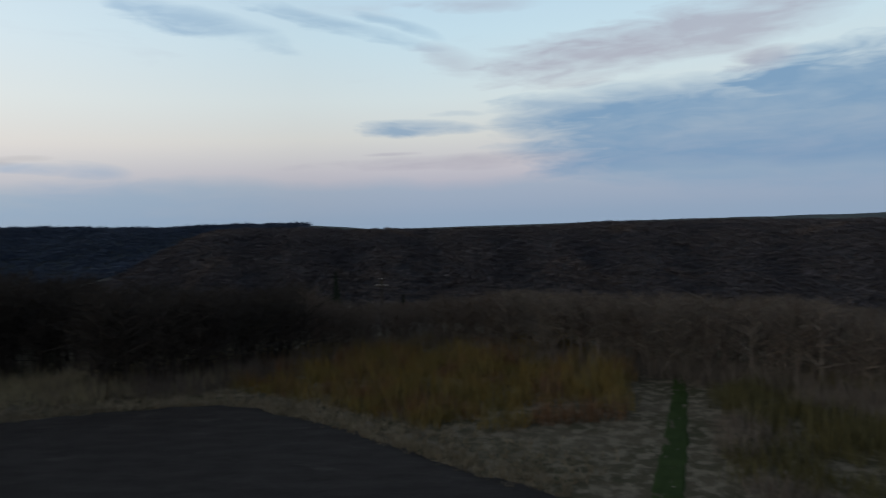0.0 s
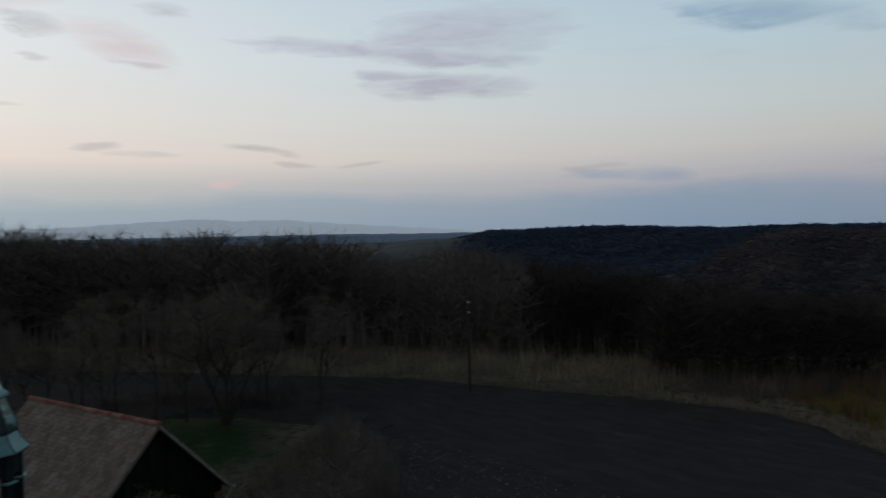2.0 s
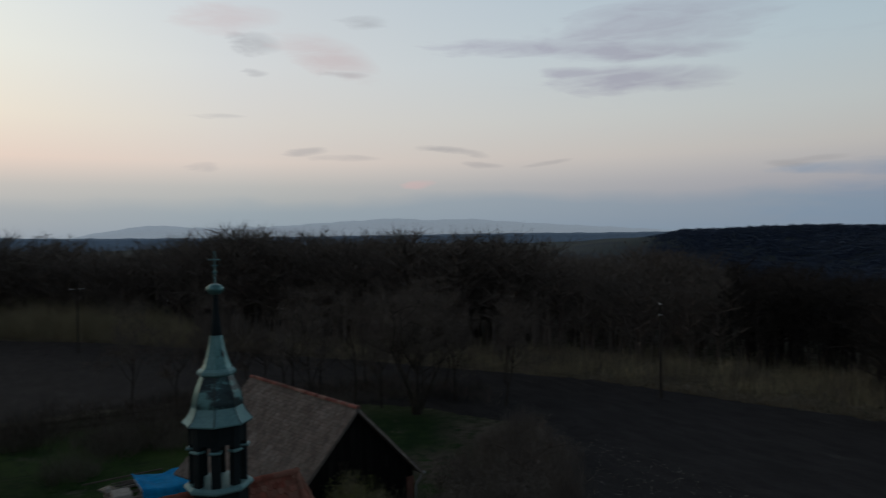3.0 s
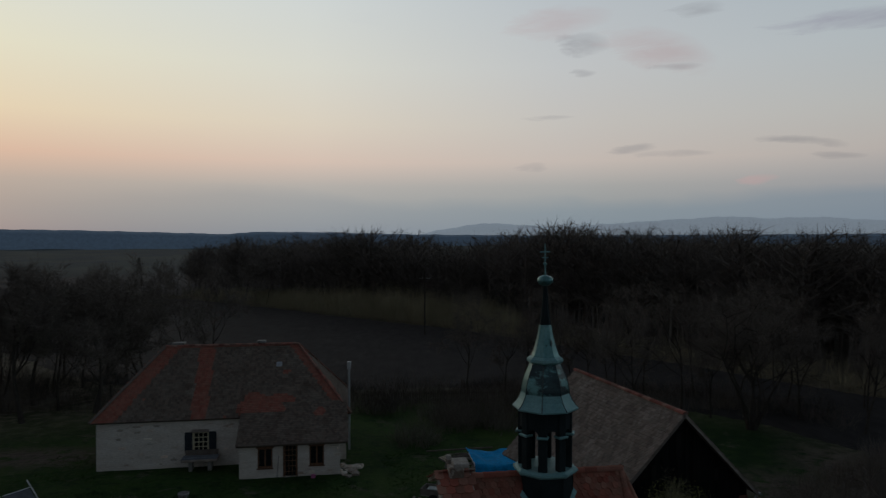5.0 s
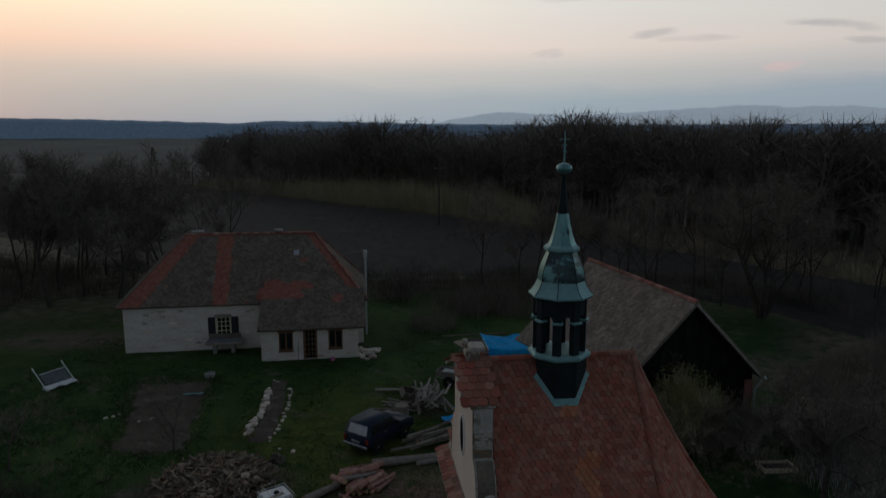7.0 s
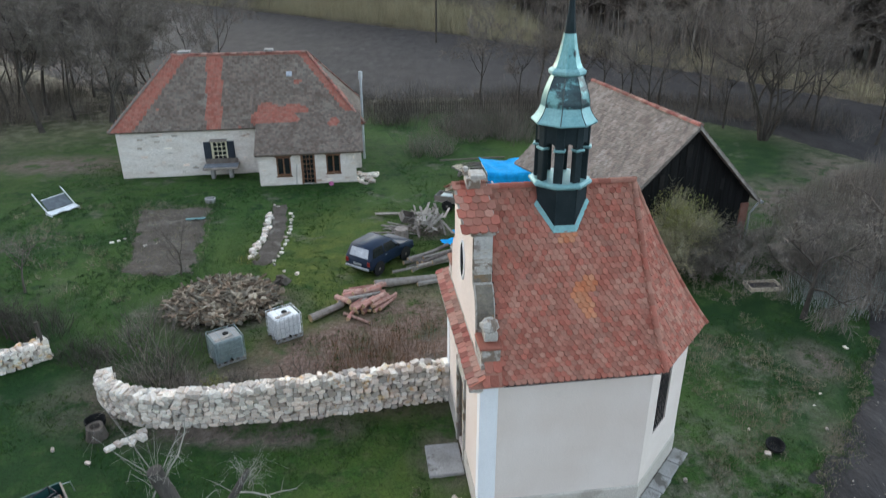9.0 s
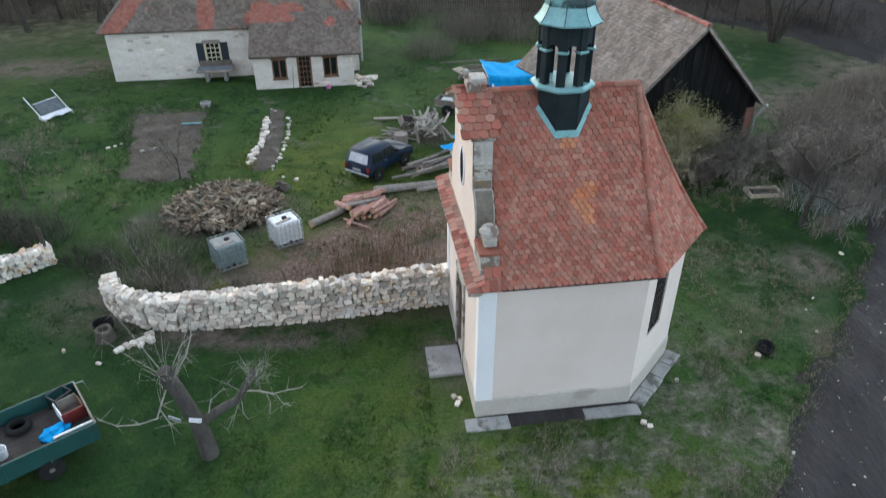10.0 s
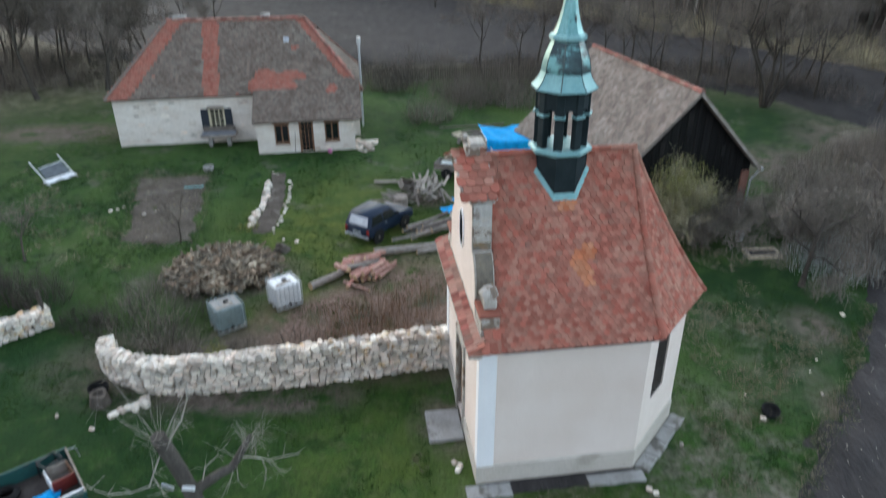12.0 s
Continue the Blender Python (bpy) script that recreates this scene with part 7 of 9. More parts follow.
def pollard():
    """The cut-back fruit tree before the chapel: thick trunk, two lopped limbs, thin shoots, hanging boughs."""
    ob = thing("pollard_tree", pose(-6.53, 13.0, 0), "old lopped fruit tree with two cut limbs and thin shoots", "tree")
    r = np.random.default_rng(77)
    s = Soup()

    def limb(soup, pts, r0, r1, n=9):
        pts = [np.array(p, float) for p in pts]
        for i in range(len(pts) - 1):
            a, b = r0 + (r1 - r0) * i / (len(pts) - 1), r0 + (r1 - r0) * (i + 1) / (len(pts) - 1)
            soup.add(*prism_seg(pts[i], pts[i + 1] + (pts[i + 1] - pts[i]) * 0.06, a, b, n))

    limb(s, [(0, 0, -0.1), (-0.03, 0, 0.5), (-0.08, -0.02, 1.0), (-0.12, -0.05, 1.45)], 0.26, 0.20, 11)
    limb(s, [(-0.10, -0.05, 1.3), (-0.22, -0.08, 1.9), (-0.34, -0.14, 2.5), (-0.46, -0.22, 3.05), (-0.5, -0.24, 3.3)], 0.20, 0.19, 10)
    limb(s, [(-0.08, 0.0, 1.15), (0.25, 0.12, 1.38), (0.6, 0.28, 1.55), (0.9, 0.44, 1.62), (1.1, 0.54, 1.95)], 0.145, 0.10, 9)
    limb(s, [(1.08, 0.53, 1.9), (1.25, 0.62, 2.2), (1.4, 0.7, 2.45)], 0.105, 0.06, 8)
    piece("trunk", s.mesh("trunk", M["bark_mid"], True), ob)
    part("cut_face", tube((-0.5, -0.24, 3.29), (-0.505, -0.243, 3.315), 0.19, 0.18, 10), M["bark_mid"], ob, "weathered sawn top")
    sh = Soup()

    def bough(pts, r0):
        limb(sh, pts, r0 * 0.6, r0 * 0.2, 5)
        for k in range(1, len(pts)):
            p = np.array(pts[k], float)
            for _ in range(3):
                q = p + r.normal(0, 0.22, 3)
                sh.add(*prism_seg(p, q, r0 * 0.2, 0.002, 3))

    for k in range(20):  # shoots from the left head
        a = r.uniform(0, 6.3)
        b = np.array([-0.48 + 0.15 * math.cos(a), -0.22 + 0.15 * math.sin(a), r.uniform(2.7, 3.3)])
        d = np.array([0.7 * math.cos(a), 0.7 * math.sin(a), 1.0]) * r.uniform(0.5, 1.6)
        bough([b, b + d * 0.5 + r.normal(0, 0.04, 3), b + d + r.normal(0, 0.09, 3)], r.uniform(0.008, 0.012))
    bough([(-0.35, -0.1, 3.0), (0.0, 0.05, 3.5), (0.22, 0.15, 4.1), (0.28, 0.2, 4.6)], 0.045)
    bough([(-0.55, -0.3, 2.7), (-0.72, -0.42, 2.3), (-0.85, -0.55, 1.95), (-1.25, -0.7, 1.9), (-1.7, -0.9, 2.05), (-2.0, -1.0, 2.35)], 0.04)
    bough([(-0.75, -0.48, 2.2), (-0.55, -0.55, 1.75), (-0.38, -0.5, 1.75)], 0.03)
    for k in range(24):  # shoots from the right head
        a = r.uniform(0, 6.3)
        b = np.array([1.15 + 0.3 * r.uniform(0, 1), 0.56 + 0.15 * r.uniform(0, 1), r.uniform(1.9, 2.45)])
        d = np.array([0.35 + 0.5 * math.cos(a), 0.2 + 0.5 * math.sin(a), 0.8]) * r.uniform(0.25, 0.7)
        bough([b, b + d * 0.6 + r.normal(0, 0.04, 3), b + d + r.normal(0, 0.07, 3)], r.uniform(0.006, 0.011))
    bough([(1.1, 0.5, 1.9), (1.45, 0.66, 1.75), (1.75, 0.85, 1.45), (2.1, 1.0, 1.45), (2.45, 1.2, 1.35)], 0.04)
    bough([(1.6, 0.75, 1.55), (1.65, 0.8, 1.15), (1.6, 0.75, 0.8)], 0.02)
    bough([(1.8, 0.88, 1.42), (1.95, 0.9, 1.05), (2.15, 1.0, 0.85)], 0.02)
    bough([(0.95, 0.45, 1.65), (0.8, 0.35, 1.2), (0.55, 0.2, 0.75)], 0.022)
    bough([(1.0, 0.45, 1.6), (1.0, 0.4, 1.15), (1.1, 0.4, 0.95)], 0.018)
    bough([(0.2, 0.1, 1.5), (0.28, 0.2, 1.85), (0.6, 0.35, 2.1)], 0.03)
    bough([(1.0, 0.5, 1.9), (0.7, 0.5, 2.15), (0.5, 0.55, 2.2)], 0.018)
    piece("shoot_growth", sh.mesh("shoot_growth", M["shoot_pale"]), ob, label="pale thin shoots and hanging boughs")["kind"] = "stuff"
    part("wooden_plate", box(-0.16, 0.16, -0.02, 0.02, -0.07, 0.07, 0.01), M["white_paint"], ob, "pale wooden plate nailed to the fork", pose(-0.02, -0.30, 1.62, 0, 15, 10))
    part("metal_plate", box(-0.17, 0.17, -0.02, 0.02, -0.06, 0.06, 0.01), M["zinc"], ob, "small blue-grey plate on the limb", pose(-0.5, -0.38, 1.75, 0, 15, -10))


pollard()


def build_grass():
    """Tufts of green blades on the lawns, dry ones where the ground is worn and along the field."""
    r = np.random.default_rng(55)

    def tufts(pts, h, w, mat, name, label, per=7):
        n = len(pts)
        o = np.repeat(pts, per, 0) + np.concatenate([r.normal(0, 0.05, (n * per, 2)), np.zeros((n * per, 1))], 1)
        d = np.concatenate([r.normal(0, 0.45, (n * per, 2)), np.ones((n * per, 1))], 1) * (h * r.uniform(0.4, 1.2, (n * per, 1)))
        a = r.uniform(0, 6.3, n * per)
        s = np.stack([np.cos(a), np.sin(a), 0 * a], -1) * w
        v = np.stack([o - s, o + s, o + d], 1).reshape(-1, 3)
        sp = Soup()
        sp.add(v, 3 * np.arange(n * per)[:, None] + [0, 1, 2])
        tagged(new(name, sp.mesh(name, M[mat])), label, "grass", kind="stuff")

    def clear(x, y):
        lx, ly = x - 0.88, y - 14.4
        c, s = math.cos(radians(7.83)), math.sin(radians(7.83))
        u, w = lx * c + ly * s, -lx * s + ly * c
        chapel = (u > -1.2) & (u < 7.4) & (w > -0.6) & (w < 6.4)
        return ~chapel & ~inside(FIELD, x, y)

    x, y = r.uniform(-26, 20, 60000), 6 + 42 * r.uniform(0, 1, 60000) ** 1.4
    keep = clear(x, y) & (np.array([noise.noise(Vector((a * 0.35, b * 0.35, 2.0))) for a, b in zip(x, y)]) > -0.12)
    p = np.stack([x, y, terrain(x, y) - 0.02], -1)[keep]
    tufts(p, 0.11, 0.010, "blade", "lawn_grass", "short green grass blades of the lawn", 6)
    x, y = r.uniform(-1, 16, 22000), 6 + 24 * r.uniform(0, 1, 22000) ** 1.5
    keep = clear(x, y) & (np.array([noise.noise(Vector((a * 0.45, b * 0.45, 7.0))) for a, b in zip(x, y)]) > 0.12)
    p = np.stack([x, y, terrain(x, y) - 0.02], -1)[keep]
    tufts(p, 0.17, 0.007, "blade_dry", "dry_grass", "dry straw-coloured grass beside the ploughed field", 7)
    # turf and straw creeping over the near edge of the ploughed soil
    x, y = r.uniform(3, 19, 42000), r.uniform(5, 24, 42000)
    near = np.abs(edge_distance(FIELD, x, y)) < 0.12 + 0.6 * np.array([max(0.0, 0.3 + noise.noise(Vector((a * 0.5, b * 0.5, 3.0)))) for a, b in zip(x, y)])
    near &= np.hypot(x, y) < 30
    p = np.stack([x, y, terrain(x, y) + 0.05], -1)[near]
    pick = r.uniform(0, 1, len(p)) < 0.5
    tufts(p[pick], 0.08, 0.009, "blade", "edge_grass", "ragged green grass along the ploughed field", 5)
    tufts(p[~pick], 0.12, 0.006, "blade_dry", "edge_straw", "dry straw along the ploughed field", 5)
    # taller weeds in the wild part of the garden
    x, y = r.uniform(-26, -13.5, 7000), r.uniform(26.5, 41, 7000)
    keep = np.array([noise.noise(Vector((a * 0.8, b * 0.8, 3.0))) for a, b in zip(x, y)]) > 0.05
    keep &= ~inside([(-18.4, 40.4), (-14.3, 39.6), (-12.0, 29.2), (-15.4, 28.8)], x, y) & (r.uniform(0, 1, 7000) < 0.4)
    p = np.stack([x, y, terrain(x, y) - 0.02], -1)[keep]
    tufts(p, 0.17, 0.018, "blade_dark", "weeds", "dark green leafy weeds on the lawn", 6)
    x, y = r.uniform(-26, -13.5, 2600), r.uniform(25.5, 40, 2600)
    keep = np.array([noise.noise(Vector((a * 0.6, b * 0.6, 9.0))) for a, b in zip(x, y)]) > 0.2
    p = np.stack([x, y, terrain(x, y) - 0.02], -1)[keep]
    tufts(p, 0.3, 0.008, "blade_dry", "dead_stalks", "thin grey dead stalks among weeds", 6)
    # ragged grass hanging over the edges of the bed
    rim = [(-18.9, 39.0), (-17.3, 34.5), (-15.6, 29.0), (-11.9, 29.5), (-12.9, 34.5), (-14.1, 39.6), (-18.9, 39.0)]
    edge = []
    for (x0, y0), (x1, y1) in zip(rim, rim[1:]):
        for _ in range(int(26 * math.hypot(x1 - x0, y1 - y0))):
            u = r.uniform()
            edge.append((x0 + (x1 - x0) * u + r.normal(0, 0.42), y0 + (y1 - y0) * u + r.normal(0, 0.42)))
    edge = np.array(edge)
    p = np.concatenate([edge, (terrain(edge[:, 0], edge[:, 1]) + 0.02)[:, None]], 1)
    tufts(p, 0.13, 0.012, "blade_dark", "edge_grass", "ragged green grass along the garden bed", 5)
    x, y = r.uniform(-18.5, -12.0, 2200), r.uniform(29, 39.4, 2200)
    keep = inside(rim[:-1], x, y)
    p = np.stack([x, y, terrain(x, y) + 0.03], -1)[keep]
    tufts(p, 0.14, 0.006, "blade_dry", "dead_stalks", "thin dead stalks on the garden bed", 4)
    # rough dry verge along the field's outer edge
    pts = []
    outer = FIELD[1:19]
    for (x0, y0), (x1, y1) in zip(outer, outer[1:]):
        L = math.hypot(x1 - x0, y1 - y0)
        for _ in range(int(L * 44)):
            u, o = r.uniform(), r.uniform(-0.5, 9.0) * r.uniform()
            nx, ny = -(y1 - y0) / L, (x1 - x0) / L
            pts.append((x0 + (x1 - x0) * u + nx * o + r.normal(0, 0.3), y0 + (y1 - y0) * u + ny * o + r.normal(0, 0.3)))
    pts = np.array(pts)
    tufts(np.concatenate([pts, (terrain(pts[:, 0], pts[:, 1]) - 0.02)[:, None]], 1), 0.55, 0.03, "blade_dry", "dry_grass", "tall pale dry grass along the field edge", 5)


build_grass()


# ---------------------------------------------------------------- track, beds, walls
def strip(name, left, right, z, mat, label, category, n=24):
    bm = bmesh.new()
    rows = []
    for i in range(n + 1):
        u = i / n * (len(left) - 1)
        k = min(len(left) - 2, int(u))
        f = u - k
        row = []
        for j in range(17):
            g = j / 16
            a = Vector(left[k]).lerp(Vector(left[k + 1]), f)
            b = Vector(right[k]).lerp(Vector(right[k + 1]), f)
            p = a.lerp(b, g)
            wob = 0.45 * noise.noise(Vector((p.x * 0.9, p.y * 0.9, 8.0))) if name == "garden_bed" else 0.12 * noise.noise(Vector((p.x * 1.5, p.y * 1.5, 8.0)))
            rim = min(1.0, min(g, 1 - g) * 9.0, i / n * 14.0, (1 - i / n) * 14.0)
            hz = -0.16 + (z + 0.14) * rim + 0.075 * noise.noise(Vector((p.x * 2.6, p.y * 2.6, 5.0))) + 0.04 * noise.noise(Vector((p.x * 7, p.y * 7, 5.0)))
            row.append(bm.verts.new((p.x + wob, p.y + wob, float(terrain(p.x, p.y)) + hz)))
        rows.append(row)
    for a, b in zip(rows, rows[1:]):
        for j in range(16):
            bm.faces.new((a[j], a[j + 1], b[j + 1], b[j]))
    ob = part(name, bm, mat, smooth=True)
    tagged(ob, label, category, kind="structure")


M["track"] = material("green_track_grass", (0.024, 0.046, 0.010), (0.036, 0.060, 0.015), 0.95, 0.6, 16, 0.5, c=(0.09, 0.08, 0.05), c_cut=0.62)
strip("grass_track", [(22, -4.2), (37.0, -9.1), (46.5, -12.3), (58.1, -16.1), (65.2, -18.3), (74, -21.0)], [(21.6, -6.4), (36.9, -11.2), (46.3, -14.3), (57.9, -17.7), (65.0, -19.5), (73.8, -22.0)], 0.05, M["track"], "dark green grass track between willow scrub", "track", 60)
strip("garden_bed", [(-18.9, 39.0), (-17.3, 34.5), (-15.6, 29.0)], [(-14.1, 39.6), (-12.9, 34.5), (-11.9, 29.5)], 0.08, M["bed_soil"], "bare brown dug garden bed", "garden bed", 70)
strip("garden_path", [(-10.75, 40.0), (-10.35, 37.9), (-9.88, 36.0), (-9.8, 34.0), (-9.85, 32.0), (-9.7, 30.5)], [(-9.75, 40.1), (-9.25, 37.8), (-8.9, 35.7), (-8.62, 33.5), (-8.5, 32.0), (-8.7, 30.6)], 0.07, M["bed_soil"], "bare earth path between pale stones", "path", 60)


def stone_meshes(mat, n=14, seed=3):
    r = np.random.default_rng(seed)
    out = []
    for k in range(n):
        bm = bmesh.new()
        rim = []  # an uneven block, some of its corners knocked off
        for x, z in ((-0.49, -0.48), (0.49, -0.48), (0.49, 0.48), (-0.49, 0.48)):
            x, z = x * r.uniform(0.9, 1.16), z * r.uniform(0.9, 1.16)
            if r.uniform() < 0.75:
                a, b = r.uniform(0.2, 0.7, 2)
                cut = [(x * (1 - a), z), (x, z * (1 - b))]
                rim += cut if x * z < 0 else cut[::-1]
            else:
                rim.append((x, z))
        m = len(rim)
        rings = []
        for y, k_ in ((-0.5, 0.84), (-0.42, 1.0), (0.42, 1.0), (0.5, 0.84)):
            tilt = r.uniform(-0.12, 0.12, 2)
            rings.append([bm.verts.new((x * k_, y + tilt[0] * x + tilt[1] * z, z * k_)) for x, z in rim])
        for a, b in zip(rings, rings[1:]):
            for q in range(m):
                bm.faces.new((a[q], a[(q + 1) % m], b[(q + 1) % m], b[q]))
        bm.faces.new(rings[0][::-1])
        bm.faces.new(rings[-1])
        me = bpy.data.meshes.new("stone")
        bm.to_mesh(me)
        bm.free()
        me.materials.append(mat)
        out.append(me)
    return out


STONES = stone_meshes(M["stone"])


def rubble_wall(name, path, tops, thick, label, seed, as_pieces):
    """A dry wall of rough stones in uneven courses on both faces, with a packed core and loose coping."""
    r = np.random.default_rng(seed)
    ob = thing(name, Matrix(), label, "stone wall")
    lens = [0.0]
    for a, b in zip(path, path[1:]):
        lens.append(lens[-1] + math.dist(a, b))

    def at(u):
        k = max(0, min(len(path) - 2, int(np.searchsorted(lens, u)) - 1))
        f = (u - lens[k]) / (lens[k + 1] - lens[k])
        p = Vector((*path[k], 0)).lerp(Vector((*path[k + 1], 0)), f)
        d = Vector((path[k + 1][0] - path[k][0], path[k + 1][1] - path[k][1], 0)).normalized()
        return p, d, tops[k] + (tops[k + 1] - tops[k]) * f

    core = bmesh.new()
    prev = None
    for i in range(41):
        p, d, h = at(lens[-1] * min(0.9999, max(0.0001, i / 40)))
        nrm = Vector((-d.y, d.x, 0))
        ring = [core.verts.new(p + nrm * (thick / 2 - 0.14) * s + Vector((0, 0, z))) for s, z in ((-1, -0.1), (1, -0.1), (1, h - 0.14), (-1, h - 0.14))]
        if prev:
            for j in range(4):
                core.faces.new((prev[j], prev[(j + 1) % 4], ring[(j + 1) % 4], ring[j]))
        else:
            core.faces.new(ring)
        prev = ring
    core.faces.new(prev[::-1])
    part("core", core, M["bed_soil"], ob, "dark packed core")
    places = []
    for side in (-1, 1):
        z = 0.0
        hmax = max(tops)
        while z < hmax:
            ch = r.uniform(0.12, 0.23)
            u = r.uniform(-0.1, 0.05)
            while u < lens[-1]:
                w = r.uniform(0.13, 0.36)
                uu = min(max(u + w / 2, 0.02), lens[-1] - 0.02)
                p, d, h = at(uu)
                if z + ch * 0.5 < h:
                    nrm = Vector((-d.y, d.x, 0))
                    c = p + nrm * side * (thick / 2 - 0.10 + r.uniform(-0.05, 0.04)) + Vector((0, 0, z + ch / 2))
                    m = Matrix((d, nrm, Vector((0, 0, 1)))).transposed().to_4x4()
                    m.translation = c
                    m = m @ pose(0, 0, 0, r.normal(0, 5), r.normal(0, 15), r.normal(0, 5)) @ Matrix.Diagonal((w * r.uniform(0.86, 0.99), 0.26, ch * r.uniform(0.88, 1.06), 1))
                    places.append((side, c, m))
                u += w
            z += ch * 0.96
    u = 0.0
    while u < lens[-1]:  # coping
        w = r.uniform(0.13, 0.27)
        p, d, h = at(min(u + w / 2, lens[-1] - 0.02))
        nrm = Vector((-d.y, d.x, 0))
        for off in (-0.16, 0.1):
            c = p + nrm * (off + r.normal(0, 0.04)) + Vector((0, 0, h + r.uniform(-0.06, 0.06)))
            m = Matrix((d, nrm, Vector((0, 0, 1)))).transposed().to_4x4()
            m.translation = c
            places.append((-1, c, m @ pose(0, 0, 0, r.normal(0, 14), r.normal(0, 14), r.normal(0, 20)) @ Matrix.Diagonal((w, 0.28, r.uniform(0.12, 0.22), 1))))
        u += w * 0.9
    for e in (0.0001, 0.9999):  # wall ends
        p, d, h = at(lens[-1] * e)
        z = 0.0
        while z < h:
            ch = r.uniform(0.16, 0.26)
            c = p + Vector((0, 0, z + ch / 2))
            m = Matrix((d, Vector((-d.y, d.x, 0)), Vector((0, 0, 1)))).transposed().to_4x4()
            m.translation = c
            places.append((-1, c, m @ pose(0, 0, 0, r.normal(0, 6), r.normal(0, 6), r.normal(0, 10)) @ Matrix.Diagonal((0.26, thick * 0.96, ch, 1))))
            z += ch

    def lay():
        near = [p for p in places if p[0] == -1]
        near.sort(key=lambda p: p[1].y)
        cut = near[:as_pieces]
        rest = near[as_pieces:] + [p for p in places if p[0] != -1]
        for i, (_, _, m) in enumerate(cut):
            piece("stone", STONES[i % len(STONES)], ob, m)
        if rest:
            s = Soup()
            data = []
            for me in STONES:
                v = np.zeros(len(me.vertices) * 3)
                me.vertices.foreach_get("co", v)
                data.append((v.reshape(-1, 3), [tuple(q.vertices) for q in me.polygons]))
            for i, (_, _, m) in enumerate(rest):
                v, f = data[i % len(data)]
                mm = np.array(m)
                vv = v @ mm[:3, :3].T + mm[:3, 3]
                base = s.n
                s.v.append(vv)
                s.n += len(vv)
                for k in (3, 4):
                    g = [q for q in f if len(q) == k]
                    if g:
                        s.f.append(np.array(g) + base)
                big = [q for q in f if len(q) > 4]
                for q in big:
                    s.f.append(np.array([q]) + base)
            o = piece("stonework", s.mesh("stonework", M["stone_set"]), ob)
            o["kind"] = "stuff"

    LATE.append(lay)


rubble_wall("garden_wall", [(-12.2, 20.45), (-11.95, 19.85), (-11.3, 19.25), (-10.1, 18.72), (-9.0, 18.6), (-7.4, 18.8), (-5.9, 18.93), (-4.4, 19.18), (-2.8, 19.5), (-1.2, 19.88), (0.02, 20.1)],
            [0.76, 0.84, 1.02, 1.14, 1.2, 1.26, 1.34, 1.42, 1.42, 1.42, 1.38], 0.55, "pale dry-stone garden wall running to the chapel", 91, 300)
rubble_wall("wall_remnant", [(-21.5, 19.2), (-19, 20.2), (-17.0, 21.45), (-15.65, 22.75)], [0.78, 0.82, 0.8, 0.68], 0.6, "short pale dry-stone wall by the lawn", 92, 150)


def loose_stones(name, spots, label, group, size=(0.18, 0.4), seed=1, mat=None):
    r = np.random.default_rng(seed)
    for x, y in spots:
        a, b, c = r.uniform(*size), r.uniform(*size), r.uniform(*size) * 0.6
        ob = new(name, STONES[int(r.integers(len(STONES)))])
        ob.matrix_basis = pose(x, y, float(terrain(x, y)) + c * 0.35, 0, 0, r.uniform(0, 360)) @ Matrix.Diagonal((a, b, c, 1))
        tagged(ob, label, "stone", group)


r0 = np.random.default_rng(12)
loose_stones("edging_stone", [(float(np.interp(v, [31.6, 32.9, 34.2, 36.0, 37.9], [-9.95, -9.92, -9.88, -9.98, -10.42])) + r0.normal(0, 0.09), v) for v in np.linspace(31.7, 37.9, 46)], "pale rough stone edging the garden path", "stones along the garden path", (0.14, 0.32), 2)
loose_stones("edging_stone", [(float(np.interp(v, [30.9, 33.5, 35.7, 37.9], [-8.5, -8.55, -8.8, -9.15])) + r0.normal(0, 0.08), v) for v in np.linspace(30.9, 37.9, 15)], "pale rough stone edging the garden path", "stones along the garden path", (0.1, 0.24), 3)
loose_stones("fallen_stone", [(-10.05, 18.1), (-10.25, 17.9), (-10.4, 17.7), (-9.95, 17.85), (-10.6, 17.55), (-10.15, 17.6), (-10.8, 17.35)], "pale stone fallen from the garden wall", "fallen wall stones", (0.16, 0.32), 4)
loose_stones("rubble_stone", [(-5.1 + r0.normal(0, 0.5), 44.6 + r0.normal(0, 0.6)) for _ in range(22)], "broken stone lying beside the porch", "rubble beside the porch", (0.2, 0.5), 5)
loose_stones("white_stone", [(5.9, 14.0), (5.75, 14.15), (7.2, 15.9), (10.2, 17.1), (0.35, 14.9), (0.25, 15.2), (0.42, 15.1), (15.9, 23.2), (-10.6, 19.0), (-12.6, 17.3), (-11.2, 16.7)], "small white stone lying in the grass", "scattered white stones", (0.09, 0.2), 6)
